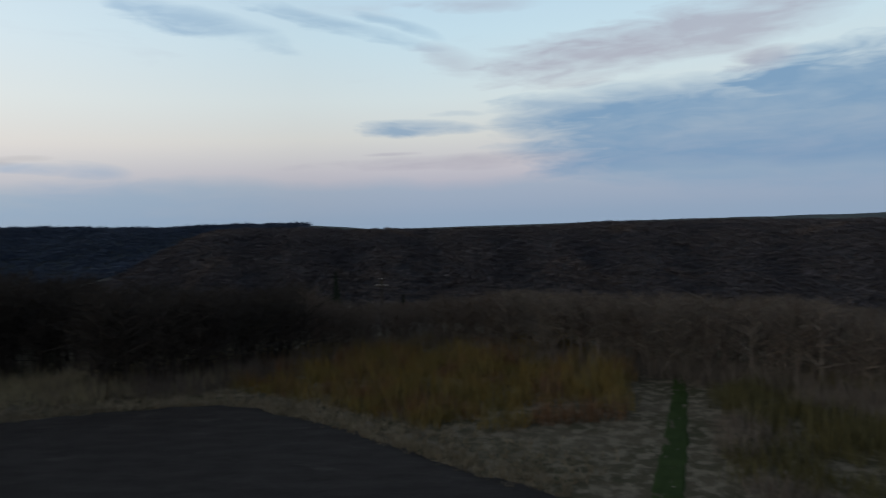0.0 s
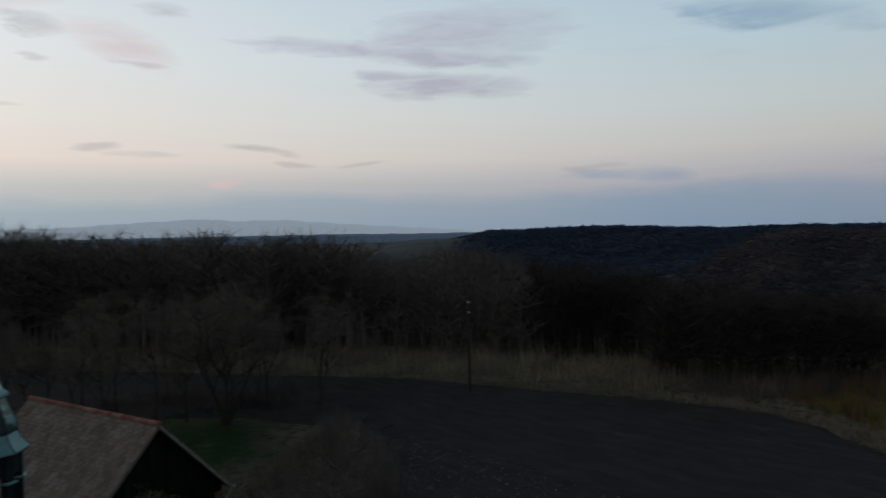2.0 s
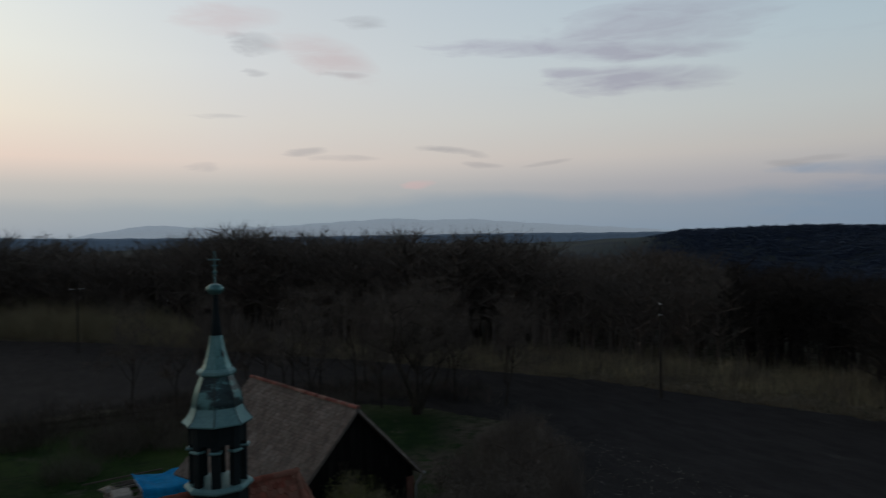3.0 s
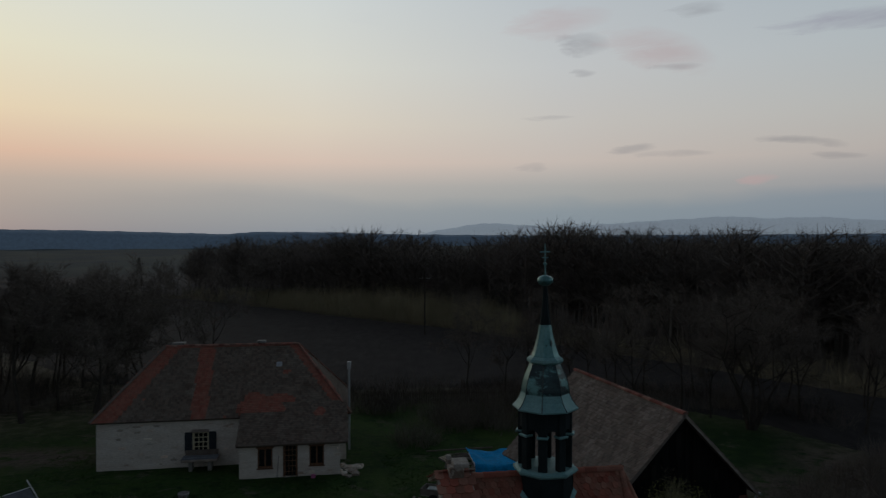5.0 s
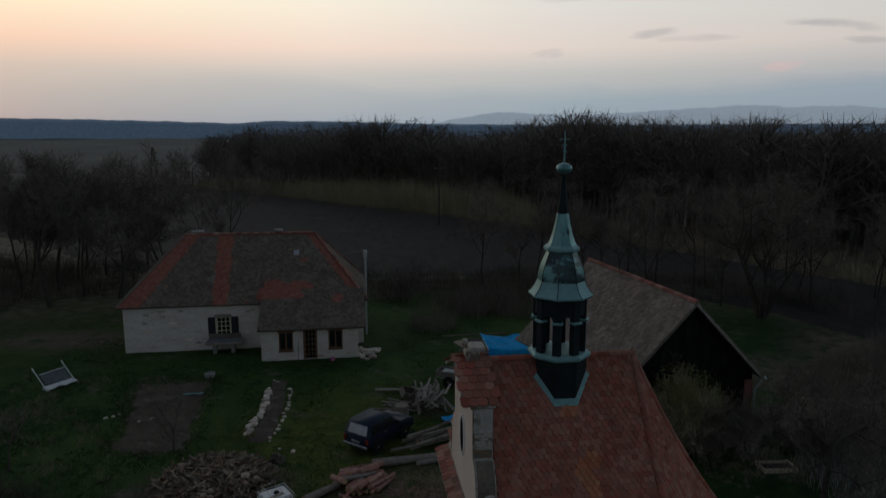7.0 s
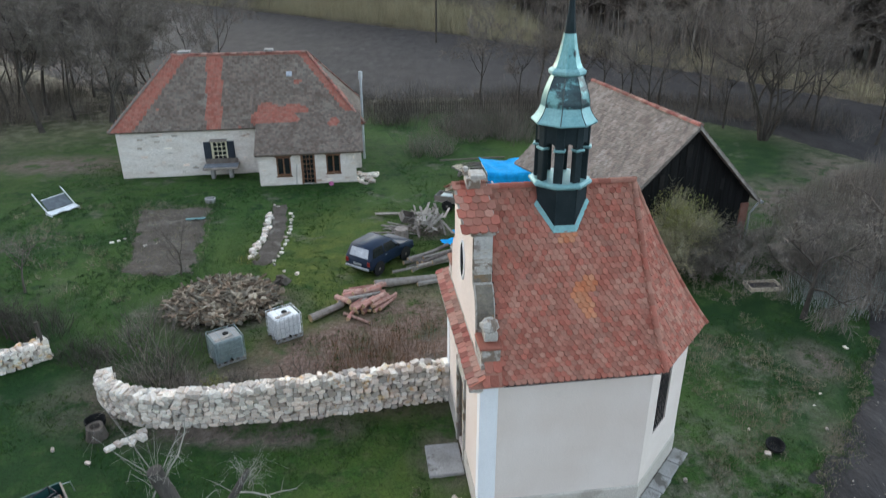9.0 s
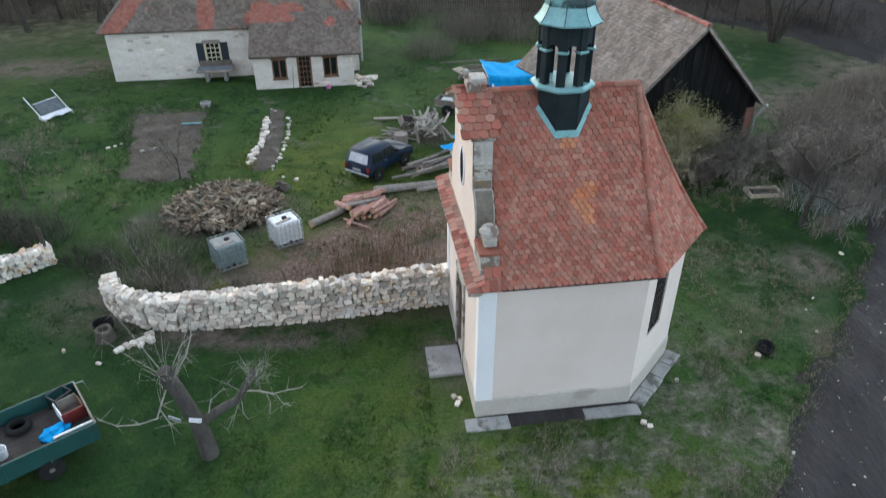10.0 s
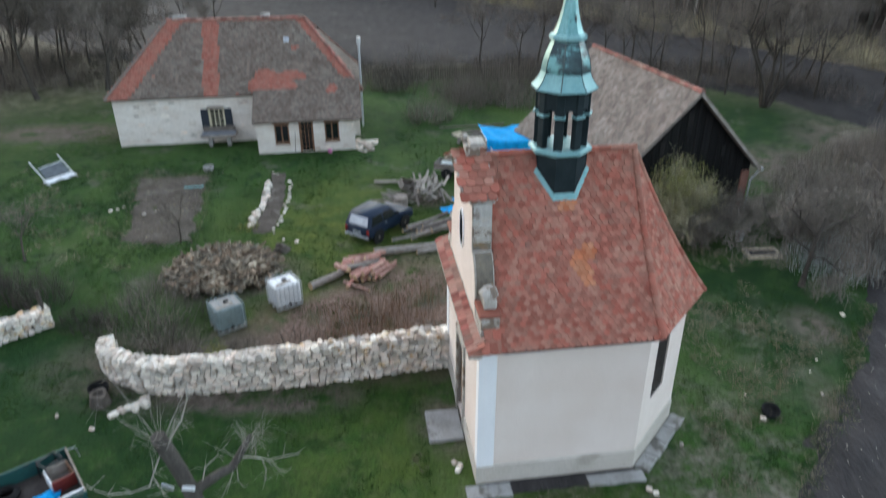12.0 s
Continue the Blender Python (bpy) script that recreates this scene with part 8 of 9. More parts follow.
def field_pebbles():
    """Countless small pale stones strewn over the ploughed soil."""
    r = np.random.default_rng(66)
    x, y = r.uniform(6, 34, 5200), r.uniform(4, 40, 5200)
    ok = inside(FIELD, x, y) & (edge_distance(FIELD, x, y) > 0.5)
    x, y = x[ok], y[ok]
    n = len(x)
    size = 0.012 + 0.03 * r.uniform(0, 1, (n, 1, 1)) ** 3
    octa = np.array([(1, 0, 0), (0, 1, 0), (-1, 0, 0), (0, -1, 0), (0, 0, 0.8), (0, 0, -0.6)], float)
    v = np.stack([x, y, terrain(x, y) + 0.15], -1)[:, None] + octa[None] * size * r.uniform(0.7, 1.3, (n, 6, 1))
    f = np.array([(0, 1, 4), (1, 2, 4), (2, 3, 4), (3, 0, 4), (1, 0, 5), (2, 1, 5), (3, 2, 5), (0, 3, 5)])
    s = Soup()
    s.add(v.reshape(-1, 3), (6 * np.arange(n)[:, None, None] + f[None]).reshape(-1, 3))
    tagged(new("pebbles", s.mesh("pebbles", M["stone_set"])), "small pale pebbles strewn over ploughed soil", "pebbles", kind="stuff")


field_pebbles()
loose_stones("field_stone", [(r0.uniform(9, 24), r0.uniform(7, 22)) for _ in range(46)], "small pale stone on the ploughed soil", "stones on the field", (0.05, 0.11), 7)
loose_stones("field_stone", [(-15.38, 33.7), (-17.6, 33.9), (-17.4, 34.2), (-17.9, 33.7), (-15.9, 33.2), (-10.4, 39.3), (-10.1, 39.0), (-7.9, 30.2), (-7.2, 29.9)], "grey stone on the garden bed", "stones on the garden bed", (0.1, 0.24), 8)


# ---------------------------------------------------------------- yard things
def wheel(parent, x, y, z, r, w, axis="y"):
    wh = piece("wheel", None, parent)
    m = Matrix.Translation((x, y, z)) @ (Matrix.Rotation(math.pi / 2, 4, "X") if axis == "y" else Matrix.Rotation(math.pi / 2, 4, "Y"))
    prof = [(r * 0.62, -w / 2), (r * 0.93, -w / 2), (r, -w * 0.3), (r, w * 0.3), (r * 0.93, w / 2), (r * 0.62, w / 2)]
    part("tyre", lathe(prof, 20), M["rubber"], wh, m=m)
    part("rim", lathe([(r * 0.2, -w * 0.52), (r * 0.3, -w * 0.42), (r * 0.58, -w * 0.4), (r * 0.64, -w * 0.5), (r * 0.64, w * 0.5), (r * 0.58, w * 0.4), (r * 0.3, w * 0.42), (r * 0.2, w * 0.52)], 16), M["rim"], wh, m=m)


def build_car():
    """A small boxy three-door off-road car, seen from behind."""
    car = thing("car", pose(-3.22, 31.15, 0, 0, 0, 56.0) @ Matrix.Scale(0.95, 4), "dark navy boxy three-door off-road car on grass", "car")
    # x: forward, y: left
    L, W = 3.70, 1.64
    side = [(-1.80, 0.42), (-1.84, 0.62), (-1.80, 0.92), (-1.76, 1.0), (-1.52, 1.55), (-1.38, 1.62), (-0.1, 1.635), (0.05, 1.60), (0.62, 1.06), (0.72, 1.02), (1.70, 0.93), (1.82, 0.84), (1.84, 0.5), (1.78, 0.40)]
    bm = bmesh.new()

    def inset(z):
        return 0.0 if z < 0.98 else (z - 0.98) * 0.22

    cols = []
    for s in (-1, 1):
        cols.append([bm.verts.new((x, s * (W / 2 - inset(z) - (0.03 if z < 0.5 else 0)), z)) for x, z in side])
    n = len(side)
    bm.faces.new(cols[0])
    bm.faces.new(cols[1][::-1])
    for i in range(n):
        k = (i + 1) % n
        bm.faces.new((cols[0][k], cols[0][i], cols[1][i], cols[1][k]))
    bmesh.ops.bevel(bm, geom=[e for e in bm.edges], offset=0.035, segments=2, affect="EDGES", clamp_overlap=True)
    part("body", bm, M["car_paint"], car, smooth=True)
    # rear window, windscreen, side windows
    # the rear window's reflection is painted by the pale glass colour
    part("rear_window", slab([(-1.755, 0.60, 1.05), (-1.755, -0.60, 1.05), (-1.575, -0.54, 1.47), (-1.575, 0.54, 1.47)], 0.02), M["glass_pale"], car, "rear window with a pale reflection painted in", Matrix.Translation((-0.006, 0, 0)))
    part("windscreen", slab([(0.60, -0.62, 1.10), (0.60, 0.62, 1.10), (0.12, 0.55, 1.56), (0.12, -0.55, 1.56)], 0.02), M["glass_dark"], car, m=Matrix.Translation((0.02, 0, 0.012)))
    for s in (-1, 1):
        y0, y1 = s * (W / 2 - inset(1.05) + 0.006), s * (W / 2 - inset(1.50) + 0.006)
        for pts in ([(-1.58, 1.06), (-0.72, 1.06), (-0.72, 1.50), (-1.44, 1.50)], [(-0.64, 1.06), (0.46, 1.06), (0.02, 1.50), (-0.64, 1.50)]):
            q = [(x, y0 if z < 1.2 else y1, z) for x, z in pts]
            part("side_window", slab(q if s < 0 else q[::-1], 0.015), M["glass_dark"], car)
        part("door_handle", box(-0.62, -0.44, s * 0.825 - 0.012, s * 0.825 + 0.012, 0.92, 0.95, 0.004), M["chrome"], car)
        part("mirror", box(0.36, 0.46, s * 0.86 - 0.08, s * 0.86 + 0.08, 1.06, 1.2, 0.02), M["rubber"], car)
        part("tail_lamp", box(-1.865, -1.81, s * 0.70 - 0.08, s * 0.70 + 0.08, 0.68, 0.92, 0.01), M["lamp_red"], car, "red tail lamp")
        part("headlight", tube((1.82, s * 0.58, 0.72), (1.87, s * 0.58, 0.72), 0.09, n=14), M["glass_pale"], car)
        part("wheel_arch", lathe([(0.345, -0.02), (0.40, -0.02), (0.40, 0.02), (0.345, 0.02)], 20), M["rubber"], car, m=Matrix.Translation((-1.12, s * (W / 2), 0.36)) @ Matrix.Rotation(math.pi / 2, 4, "X"))
        part("wheel_arch", lathe([(0.345, -0.02), (0.40, -0.02), (0.40, 0.02), (0.345, 0.02)], 20), M["rubber"], car, m=Matrix.Translation((1.08, s * (W / 2), 0.36)) @ Matrix.Rotation(math.pi / 2, 4, "X"))
        for x in (-1.12, 1.08):
            wheel(car, x, s * 0.75, 0.34, 0.34, 0.19)
    part("bumper", box(-1.95, -1.84, -0.76, 0.76, 0.46, 0.58, 0.02), M["chrome"], car, "silver rear bumper")
    part("bumper", box(1.84, 1.93, -0.76, 0.76, 0.46, 0.58, 0.02), M["chrome"], car)
    part("number_plate", box(-1.875, -1.85, -0.26, 0.26, 0.64, 0.76, 0.004), M["zinc"], car, "plain pale plate")
    part("grille", box(1.835, 1.86, -0.45, 0.45, 0.62, 0.82, 0.01), M["rubber"], car)


build_car()


def build_ibc(x, y, turn, tank, label):
    ob = thing("liquid_tank", pose(x, y, 0, 0, 0, turn), label, "tank", "caged liquid tanks")
    w, d, h = 0.56, 0.5, 1.1
    pallet = piece("pallet", None, ob)
    for k in range(3):
        part("runner", box(-w, w, -d + 0.02 + k * 0.42, -d + 0.14 + k * 0.42, 0, 0.1), M["zinc"], pallet)
    for k in range(5):
        part("deck_board", box(-w + k * 0.25, -w + 0.12 + k * 0.25, -d, d, 0.1, 0.13), M["wood_grey"], pallet)
    bm = box(-w + 0.03, w - 0.03, -d + 0.03, d - 0.03, 0.14, h - 0.05, 0.06)
    part("container", bm, M[tank], ob, smooth=False)
    part("cap", lathe([(0.11, 0), (0.11, 0.05), (0.09, 0.06)], 16), M["rubber"], ob, "dark screw cap", Matrix.Translation((0.05, 0.03, h - 0.05)))
    part("top_plank", box(-0.4, 0.3, -0.08, 0.08, h - 0.045, h - 0.01, 0.01), M["wood_grey"], ob, "loose board lying on top", pose(-0.05, -0.2, 0, 0, 0, 12))
    # the grey tank's top is covered by a paler sheet
    if tank != "ibc_white":
        part("lid_sheet", box(-w + 0.08, w - 0.08, -d + 0.08, d - 0.08, h - 0.052, h - 0.046), M["concrete"], ob, "pale sheet over the tank top")
    part("valve", tube((0, -d - 0.1, 0.22), (0, -d + 0.05, 0.22), 0.04), M["rubber"], ob)
    steel = M["zinc"] if tank == "ibc_white" else M["ibc_grey"]
    cage = piece("cage", None, ob)
    for k in range(7):
        u = -w + 2 * w * k / 6
        for s in (-1, 1):
            part("bar", tube((u, s * d, 0.12), (u, s * d, h), 0.011, n=5), steel, cage)
    for k in range(1, 6):
        u = -d + 2 * d * k / 6
        for s in (-1, 1):
            part("bar", tube((s * w, u, 0.12), (s * w, u, h), 0.011, n=5), steel, cage)
    for k in range(5):
        z = 0.2 + k * 0.222
        for p, q in (((-w, -d), (w, -d)), ((w, -d), (w, d)), ((w, d), (-w, d)), ((-w, d), (-w, -d))):
            part("hoop", tube((*p, z), (*q, z), 0.012, n=5), steel, cage)
    for u in (-0.25, 0.25):
        part("top_bar", tube((u, -d, h), (u, d, h), 0.012, n=5), steel, cage)


build_ibc(-6.60, 24.30, 36, "ibc_white", "white plastic liquid tank in a steel cage")
build_ibc(-8.50, 22.62, 36, "ibc_grey", "grey-blue plastic liquid tank in a steel cage")


def log_mesh(r, length, rad, bark, n=9):
    bm = bmesh.new()
    rings = []
    for i in range(4):
        u = i / 3
        rr = rad * (1 - 0.12 * u)
        rings.append([bm.verts.new((rr * math.cos(2 * math.pi * k / n) * r.uniform(0.93, 1.07), (u - 0.5) * length, rr * math.sin(2 * math.pi * k / n) * r.uniform(0.93, 1.07))) for k in range(n)])
    for a, b in zip(rings, rings[1:]):
        for k in range(n):
            bm.faces.new((a[k], b[k], b[(k + 1) % n], a[(k + 1) % n]))
    e0, e1 = bm.faces.new(rings[0]), bm.faces.new(rings[-1][::-1])
    e0.material_index = e1.material_index = 1
    me = bpy.data.meshes.new("log")
    bm.to_mesh(me)
    bm.free()
    me.materials.append(bark)
    me.materials.append(M["log_end"])
    return me


def place_log(name, p, q, rad, bark, label, group, seed):
    r = np.random.default_rng(seed)
    p, q = Vector(p), Vector(q)
    ob = new(name, log_mesh(r, (q - p).length, rad, bark))
    ob.matrix_basis = Matrix.Translation((p + q) / 2) @ (q - p).to_track_quat("Y", "Z").to_matrix().to_4x4()
    return tagged(ob, label, "log", group)


def build_logs():
    r = np.random.default_rng(8)
    # stack of reddish logs
    k = 0
    for layer, count in enumerate((8, 7, 5)):  # butts towards the wall
        for i in range(count):
            c = Vector((-3.95 + layer * 0.10 + i * 0.20 + r.normal(0, 0.03), 26.35 + 0.10 * i + r.normal(0, 0.15), 0.10 + layer * 0.15))
            a = radians(24 + r.normal(0, 9))
            d = Vector((math.sin(a), math.cos(a), r.normal(0, 0.05))) * r.uniform(0.45, 0.85)
            place_log("log", c - d, c + d, r.uniform(0.075, 0.12), M["log_red"] if r.uniform() < 0.75 else M["log_grey"], "reddish debarked log in a low stack", "stack of reddish logs", 300 + k)
            k += 1
    for layer, count in enumerate((6, 5)):  # lying across behind them
        for i in range(count):
            c = Vector((-3.75 + 0.1 * layer + r.normal(0, 0.2), 27.0 + i * 0.24 + r.normal(0, 0.04), 0.14 + layer * 0.2))
            a = radians(58 + r.normal(0, 8))
            d = Vector((math.sin(a), math.cos(a), r.normal(0, 0.05))) * r.uniform(0.55, 1.0)
            place_log("log", c - d, c + d, r.uniform(0.075, 0.12), M["log_red"] if r.uniform() < 0.75 else M["log_grey"], "reddish debarked log in a low stack", "stack of reddish logs", 300 + k)
            k += 1
    for p, q, rad in (((-4.9, 27.2, 0.2), (-4.2, 26.3, 0.45), 0.13), ((-4.4, 25.9, 0.1), (-3.2, 25.1, 0.1), 0.07), ((-4.6, 27.6, 0.25), (-3.6, 27.3, 0.5), 0.10)):
        place_log("log", p, q, rad, M["log_red"], "reddish debarked log lying against the stack", "stack of reddish logs", 340 + k)
        k += 1
    place_log("trunk_log", (-5.75, 25.35, 0.17), (-4.55, 26.6, 0.17), 0.17, M["log_grey"], "thick grey felled trunk on the grass", "felled trunks", 350)
    place_log("trunk_log", (-3.3, 28.45, 0.19), (-0.4, 29.2, 0.17), 0.19, M["log_grey"], "thick grey felled trunk on the grass", "felled trunks", 351)
    place_log("trunk_log", (-1.3, 28.6, 0.11), (0.9, 29.5, 0.11), 0.11, M["log_grey"], "thick grey felled trunk on the grass", "felled trunks", 352)
    for i in range(16):  # heap of grey boughs
        y = 30.0 + r.uniform(0, 1.7)
        a = r.normal(0.55, 0.16)
        c = Vector((-0.5 + r.normal(0, 0.4), y + 0.2, 0.08 + 0.07 * (i % 6)))
        d = Vector((math.cos(a), math.sin(a), r.normal(0.02, 0.05))) * r.uniform(0.8, 1.6)
        place_log("bough", c - d, c + d, r.uniform(0.04, 0.12), M["log_grey"], "grey bare bough in a loose heap", "heap of grey boughs", 360 + i)
    # heap of split firewood
    meshes = []
    for i in range(6):
        bm = bmesh.new()
        v0 = [(0.0, 0.0), (0.12, -0.02), (0.085, 0.085), (0.01, 0.11)]
        rr = [(x + r.uniform(-0.02, 0.02) - 0.05, z + r.uniform(-0.02, 0.02) - 0.045) for x, z in v0]
        a = [bm.verts.new((x, -0.30, z)) for x, z in rr]
        b = [bm.verts.new((x * r.uniform(0.85, 1.1), 0.30, z * r.uniform(0.85, 1.1))) for x, z in rr]
        bm.faces.new(a)
        bm.faces.new(b[::-1])
        for j in range(4):
            bm.faces.new((a[(j + 1) % 4], a[j], b[j], b[(j + 1) % 4]))
        me = bpy.data.meshes.new("firewood")
        bm.to_mesh(me)
        bm.free()
        me.materials.append(M["split"])
        meshes.append(me)
    ob = thing("firewood_heap", pose(-9.85, 26.75, 0), "large heap of split grey-brown firewood", "firewood")
    base = bmesh.new()
    bmesh.ops.create_icosphere(base, subdivisions=3, radius=1.0)
    for v in base.verts:
        v.co = Vector((v.co.x * 1.95, v.co.y * 1.75, max(-0.05, v.co.z * 0.62))) + Vector(r.normal(0, 0.05, 3))
    # dark mound under the logs paints shade into the gaps
    part("core", base, M["bark_dark"], ob)

    def spot():
        a, d = r.uniform(0, 2 * math.pi), math.sqrt(r.uniform(0, 1))
        x, y = 2.35 * d * math.cos(a), 2.05 * d * math.sin(a)
        z = 0.78 * math.sqrt(max(0.0, 1 - d * d)) + 0.12 * noise.noise(Vector((x * 1.4, y * 1.4, 0))) + r.uniform(-0.04, 0.1)
        return x, y, max(0.05, z)

    soup = Soup()
    for i in range(760):
        x, y, z = spot()
        s = r.uniform(0.55, 1.2)
        m = pose(x, y, z, r.normal(0, 20), r.uniform(0, 360), r.uniform(0, 360)) @ Matrix.Diagonal((s, r.uniform(0.8, 1.9), s * r.uniform(0.6, 1.1), 1))
        me = meshes[i % 6]
        if i < 260 and y < 0.9:
            piece("split_log", me, ob, m)
        else:
            v = np.zeros(24)
            me.vertices.foreach_get("co", v)
            mm = np.array(m)
            soup.add(v.reshape(-1, 3) @ mm[:3, :3].T + mm[:3, 3], [tuple(q.vertices) for q in me.polygons])
    o = piece("split_wood", soup.mesh("split_wood", M["split_set"]), ob)
    o["kind"] = "stuff"
    for x, y, z, a in ((0.35, -1.45, 0.55, 20), (0.0, -1.5, 0.52, 100), (0.6, -1.3, 0.5, 60), (0.45, -1.75, 0.45, 10), (0.15, -1.7, 0.5, 60), (1.5, -0.5, 0.75, 80), (1.9, -0.4, 0.55, 30), (-0.3, -1.75, 0.4, 50)):
        part("round_block", tube((0, 0, -0.13), (0, 0, 0.13), 0.14, n=11), M["log_pale"], ob, "fresh pale cut block", pose(x, y, z, 70, 0, a))


build_logs()


def build_yard():
    r = np.random.default_rng(14)
    # heap of old planks and boards
    for i in range(58):
        a = radians(r.uniform(55, 125) if i > 14 else r.uniform(-35, 35))
        c = (-1.5 + r.normal(0, 0.6) + (0.55 if i > 14 else -0.8), 35.2 + r.normal(0, 0.6), 0.05 + 0.018 * i)
        l, w = r.uniform(1.0, 2.1), r.uniform(0.07, 0.18)
        ob = part("plank", box(-l / 2, l / 2, -w / 2, w / 2, -0.015, 0.015, 0.004), M["wood_grey"], None, m=pose(*c, r.normal(0, 5), r.normal(0, 6), math.degrees(a)))
        tagged(ob, "weathered grey plank in a jumbled heap", "plank", "heap of old planks")
    ob = part("long_plank", box(-1.5, 1.5, -0.14, 0.14, 0, 0.05, 0.01), M["wood_grey"], None, m=pose(-2.6, 37.6, 0.12, 0, 2, 8))
    tagged(ob, "long weathered plank lying on grass", "plank", "heap of old planks")
    box1 = thing("wooden_crate", pose(-2.2, 36.1, 0.35, 25, 20, 30), "broken pale wooden crate on the plank heap", "crate")
    for a in ((-0.4, 0.4, -0.3, -0.27, 0, 0.4), (-0.4, 0.4, 0.27, 0.3, 0, 0.4), (-0.4, -0.37, -0.27, 0.27, 0, 0.4), (0.37, 0.4, -0.27, 0.27, 0, 0.4), (-0.37, 0.37, -0.27, 0.27, 0, 0.03)):
        part("side", box(*a), M["wood_grey"], box1)
    ob = part("chopping_block", tube((0, 0, 0), (0, 0, 0.55), 0.38, 0.36, 12), M["log_grey"], None, m=pose(-2.35, 34.3, 0))
    tagged(ob, "thick grey chopping block beside the planks", "block")
    # blue sheet scraps
    for x, y, s in ((0.35, 33.6, 0.8), (0.7, 35.0, 0.5)):
        bm = bmesh.new()
        bmesh.ops.create_grid(bm, x_segments=9, y_segments=7, size=0.5)
        for v in bm.verts:
            v.co = Vector((v.co.x * s * 1.3, v.co.y * s, 0.08 + 0.16 * abs(noise.noise(v.co * 5))))
        tagged(part("tarpaulin_scrap", bm, M["tarp"], None, m=pose(x, y, 0, 0, 0, 25), smooth=True), "crumpled blue tarpaulin scrap on the ground", "tarpaulin")
    # hand cart with a load
    cart = thing("hand_cart", pose(0.25, 38.8, 0, 0, 0, -20), "old grey hand cart loaded with scrap", "cart")
    part("tray", box(-0.75, 0.75, -0.5, 0.5, 0.5, 0.56, 0.01), M["wood_grey"], cart)
    for a in ((-0.75, 0.75, -0.5, -0.46, 0.56, 0.9), (-0.75, 0.75, 0.46, 0.5, 0.56, 0.9), (-0.75, -0.71, -0.46, 0.46, 0.56, 0.9), (0.71, 0.75, -0.46, 0.46, 0.56, 0.9)):
        part("board", box(*a, 0.008), M["wood_grey"], cart)
    part("load", box(-0.5, 0.3, -0.35, 0.3, 0.56, 0.86, 0.08), M["ibc_grey"], cart, "scrap metal and blue plastic")
    for s in (-1, 1):
        wheel(cart, 0.1, s * 0.6, 0.34, 0.34, 0.08)
        part("shaft", tube((0.7, s * 0.3, 0.55), (1.7, s * 0.25, 0.35), 0.03), M["wood_grey"], cart)
    # timber stack under a blue tarpaulin between the barn and the lawn
    stack = thing("timber_stack", pose(4.0, 42.6, 0, 0, 0, 10), "stack of old timber under the blue tarpaulin", "timber")
    for i in range(5):
        for k in range(3):
            l = r.uniform(2.6, 3.4)
            part("beam", box(-l / 2, l / 2, -0.75 + i * 0.31, -0.5 + i * 0.31, k * 0.27, 0.25 + k * 0.27, 0.02, Matrix.Translation((r.normal(0, 0.2), 0, 0))), M["wood_grey"], stack)
    tarp = bmesh.new()
    bmesh.ops.create_grid(tarp, x_segments=26, y_segments=18, size=0.5)
    for v in tarp.verts:
        x, y = v.co.x * 3.0, v.co.y * 3.6
        fold = 0.08 * noise.noise(Vector((x * 1.6, y * 1.1, 2))) + 0.04 * math.sin(x * 5 + y * 2) - 0.20 * (1 - (x / 1.5) ** 2) + 0.12 * max(0.0, -x / 1.5)
        z = 1.36 + 0.16 * (y + 0.85) / 2.65 + fold
        if y < -0.85:
            z = 1.36 - (-0.85 - y) * 1.5 + fold * 0.8 + 0.05 * math.sin(x * 7)
            y = -0.85 - (-0.85 - y) * 0.35
        v.co = Vector((x, y, max(0.04, z)))
    tagged(part("tarpaulin", tarp, M["tarp"], None, m=pose(4.0, 42.4, 0, 0, 0, 10), smooth=True), "bright blue tarpaulin draped over the timber stack", "tarpaulin")
    ob = part("pole_on_tarpaulin", tube((0, -1.2, 0.7), (-0.5, 1.2, 1.5), 0.06, n=7), M["white_paint"], None, m=pose(3.0, 42.0, 0, 0, 0, 4))
    tagged(ob, "pale pole weighing down the blue tarpaulin", "pole")
    for i in range(14):
        l = r.uniform(3.0, 4.6)
        ob = part("pole", tube((-l / 2, 0, 0), (l / 2, 0, r.normal(0, 0.1)), r.uniform(0.03, 0.06), n=6), M["wood_grey"], None, m=pose(3.2 + r.normal(0, 0.5), 45.8 + r.normal(0, 0.5), 0.08 + 0.06 * i, 0, 0, 8 + r.normal(0, 7)))
        tagged(ob, "weathered grey pole stacked behind the tarpaulin", "pole", "stacked poles")
    pal = thing("pallet", pose(1.15, 44.8, 0.5, 18, 8, 60), "pale broken pallet leaning on the timber", "pallet")
    for i in range(7):
        part("slat", box(-0.6, 0.6, -0.45 + i * 0.14, -0.36 + i * 0.14, 0.08, 0.10), M["log_pale"], pal)
    for i in range(3):
        part("runner", box(-0.6 + i * 0.53, -0.5 + i * 0.53, -0.46, 0.5, 0, 0.08), M["wood_grey"], pal)
    part("prop", box(-0.1, 0.1, -0.1, 0.1, -0.5, 0.0), M["wood_grey"], pal)
    # garden swing lying without its roof
    sw = thing("garden_swing", pose(-22.75, 38.3, 0, 0, 0, 57), "white metal garden swing seat with leaning posts", "swing")
    bm = bmesh.new()
    bmesh.ops.create_grid(bm, x_segments=12, y_segments=5, size=0.5)
    for v in bm.verts:
        v.co = Vector((v.co.x * 1.75, v.co.y * 0.62 + 0.12, 0.17 + 0.10 * noise.noise(v.co * 4) + 0.05 * v.co.x))
    bmesh.ops.solidify(bm, geom=bm.faces[:], thickness=0.05)
    part("seat", bm, M["white_paint"], sw, "pale crumpled weathered cushion")
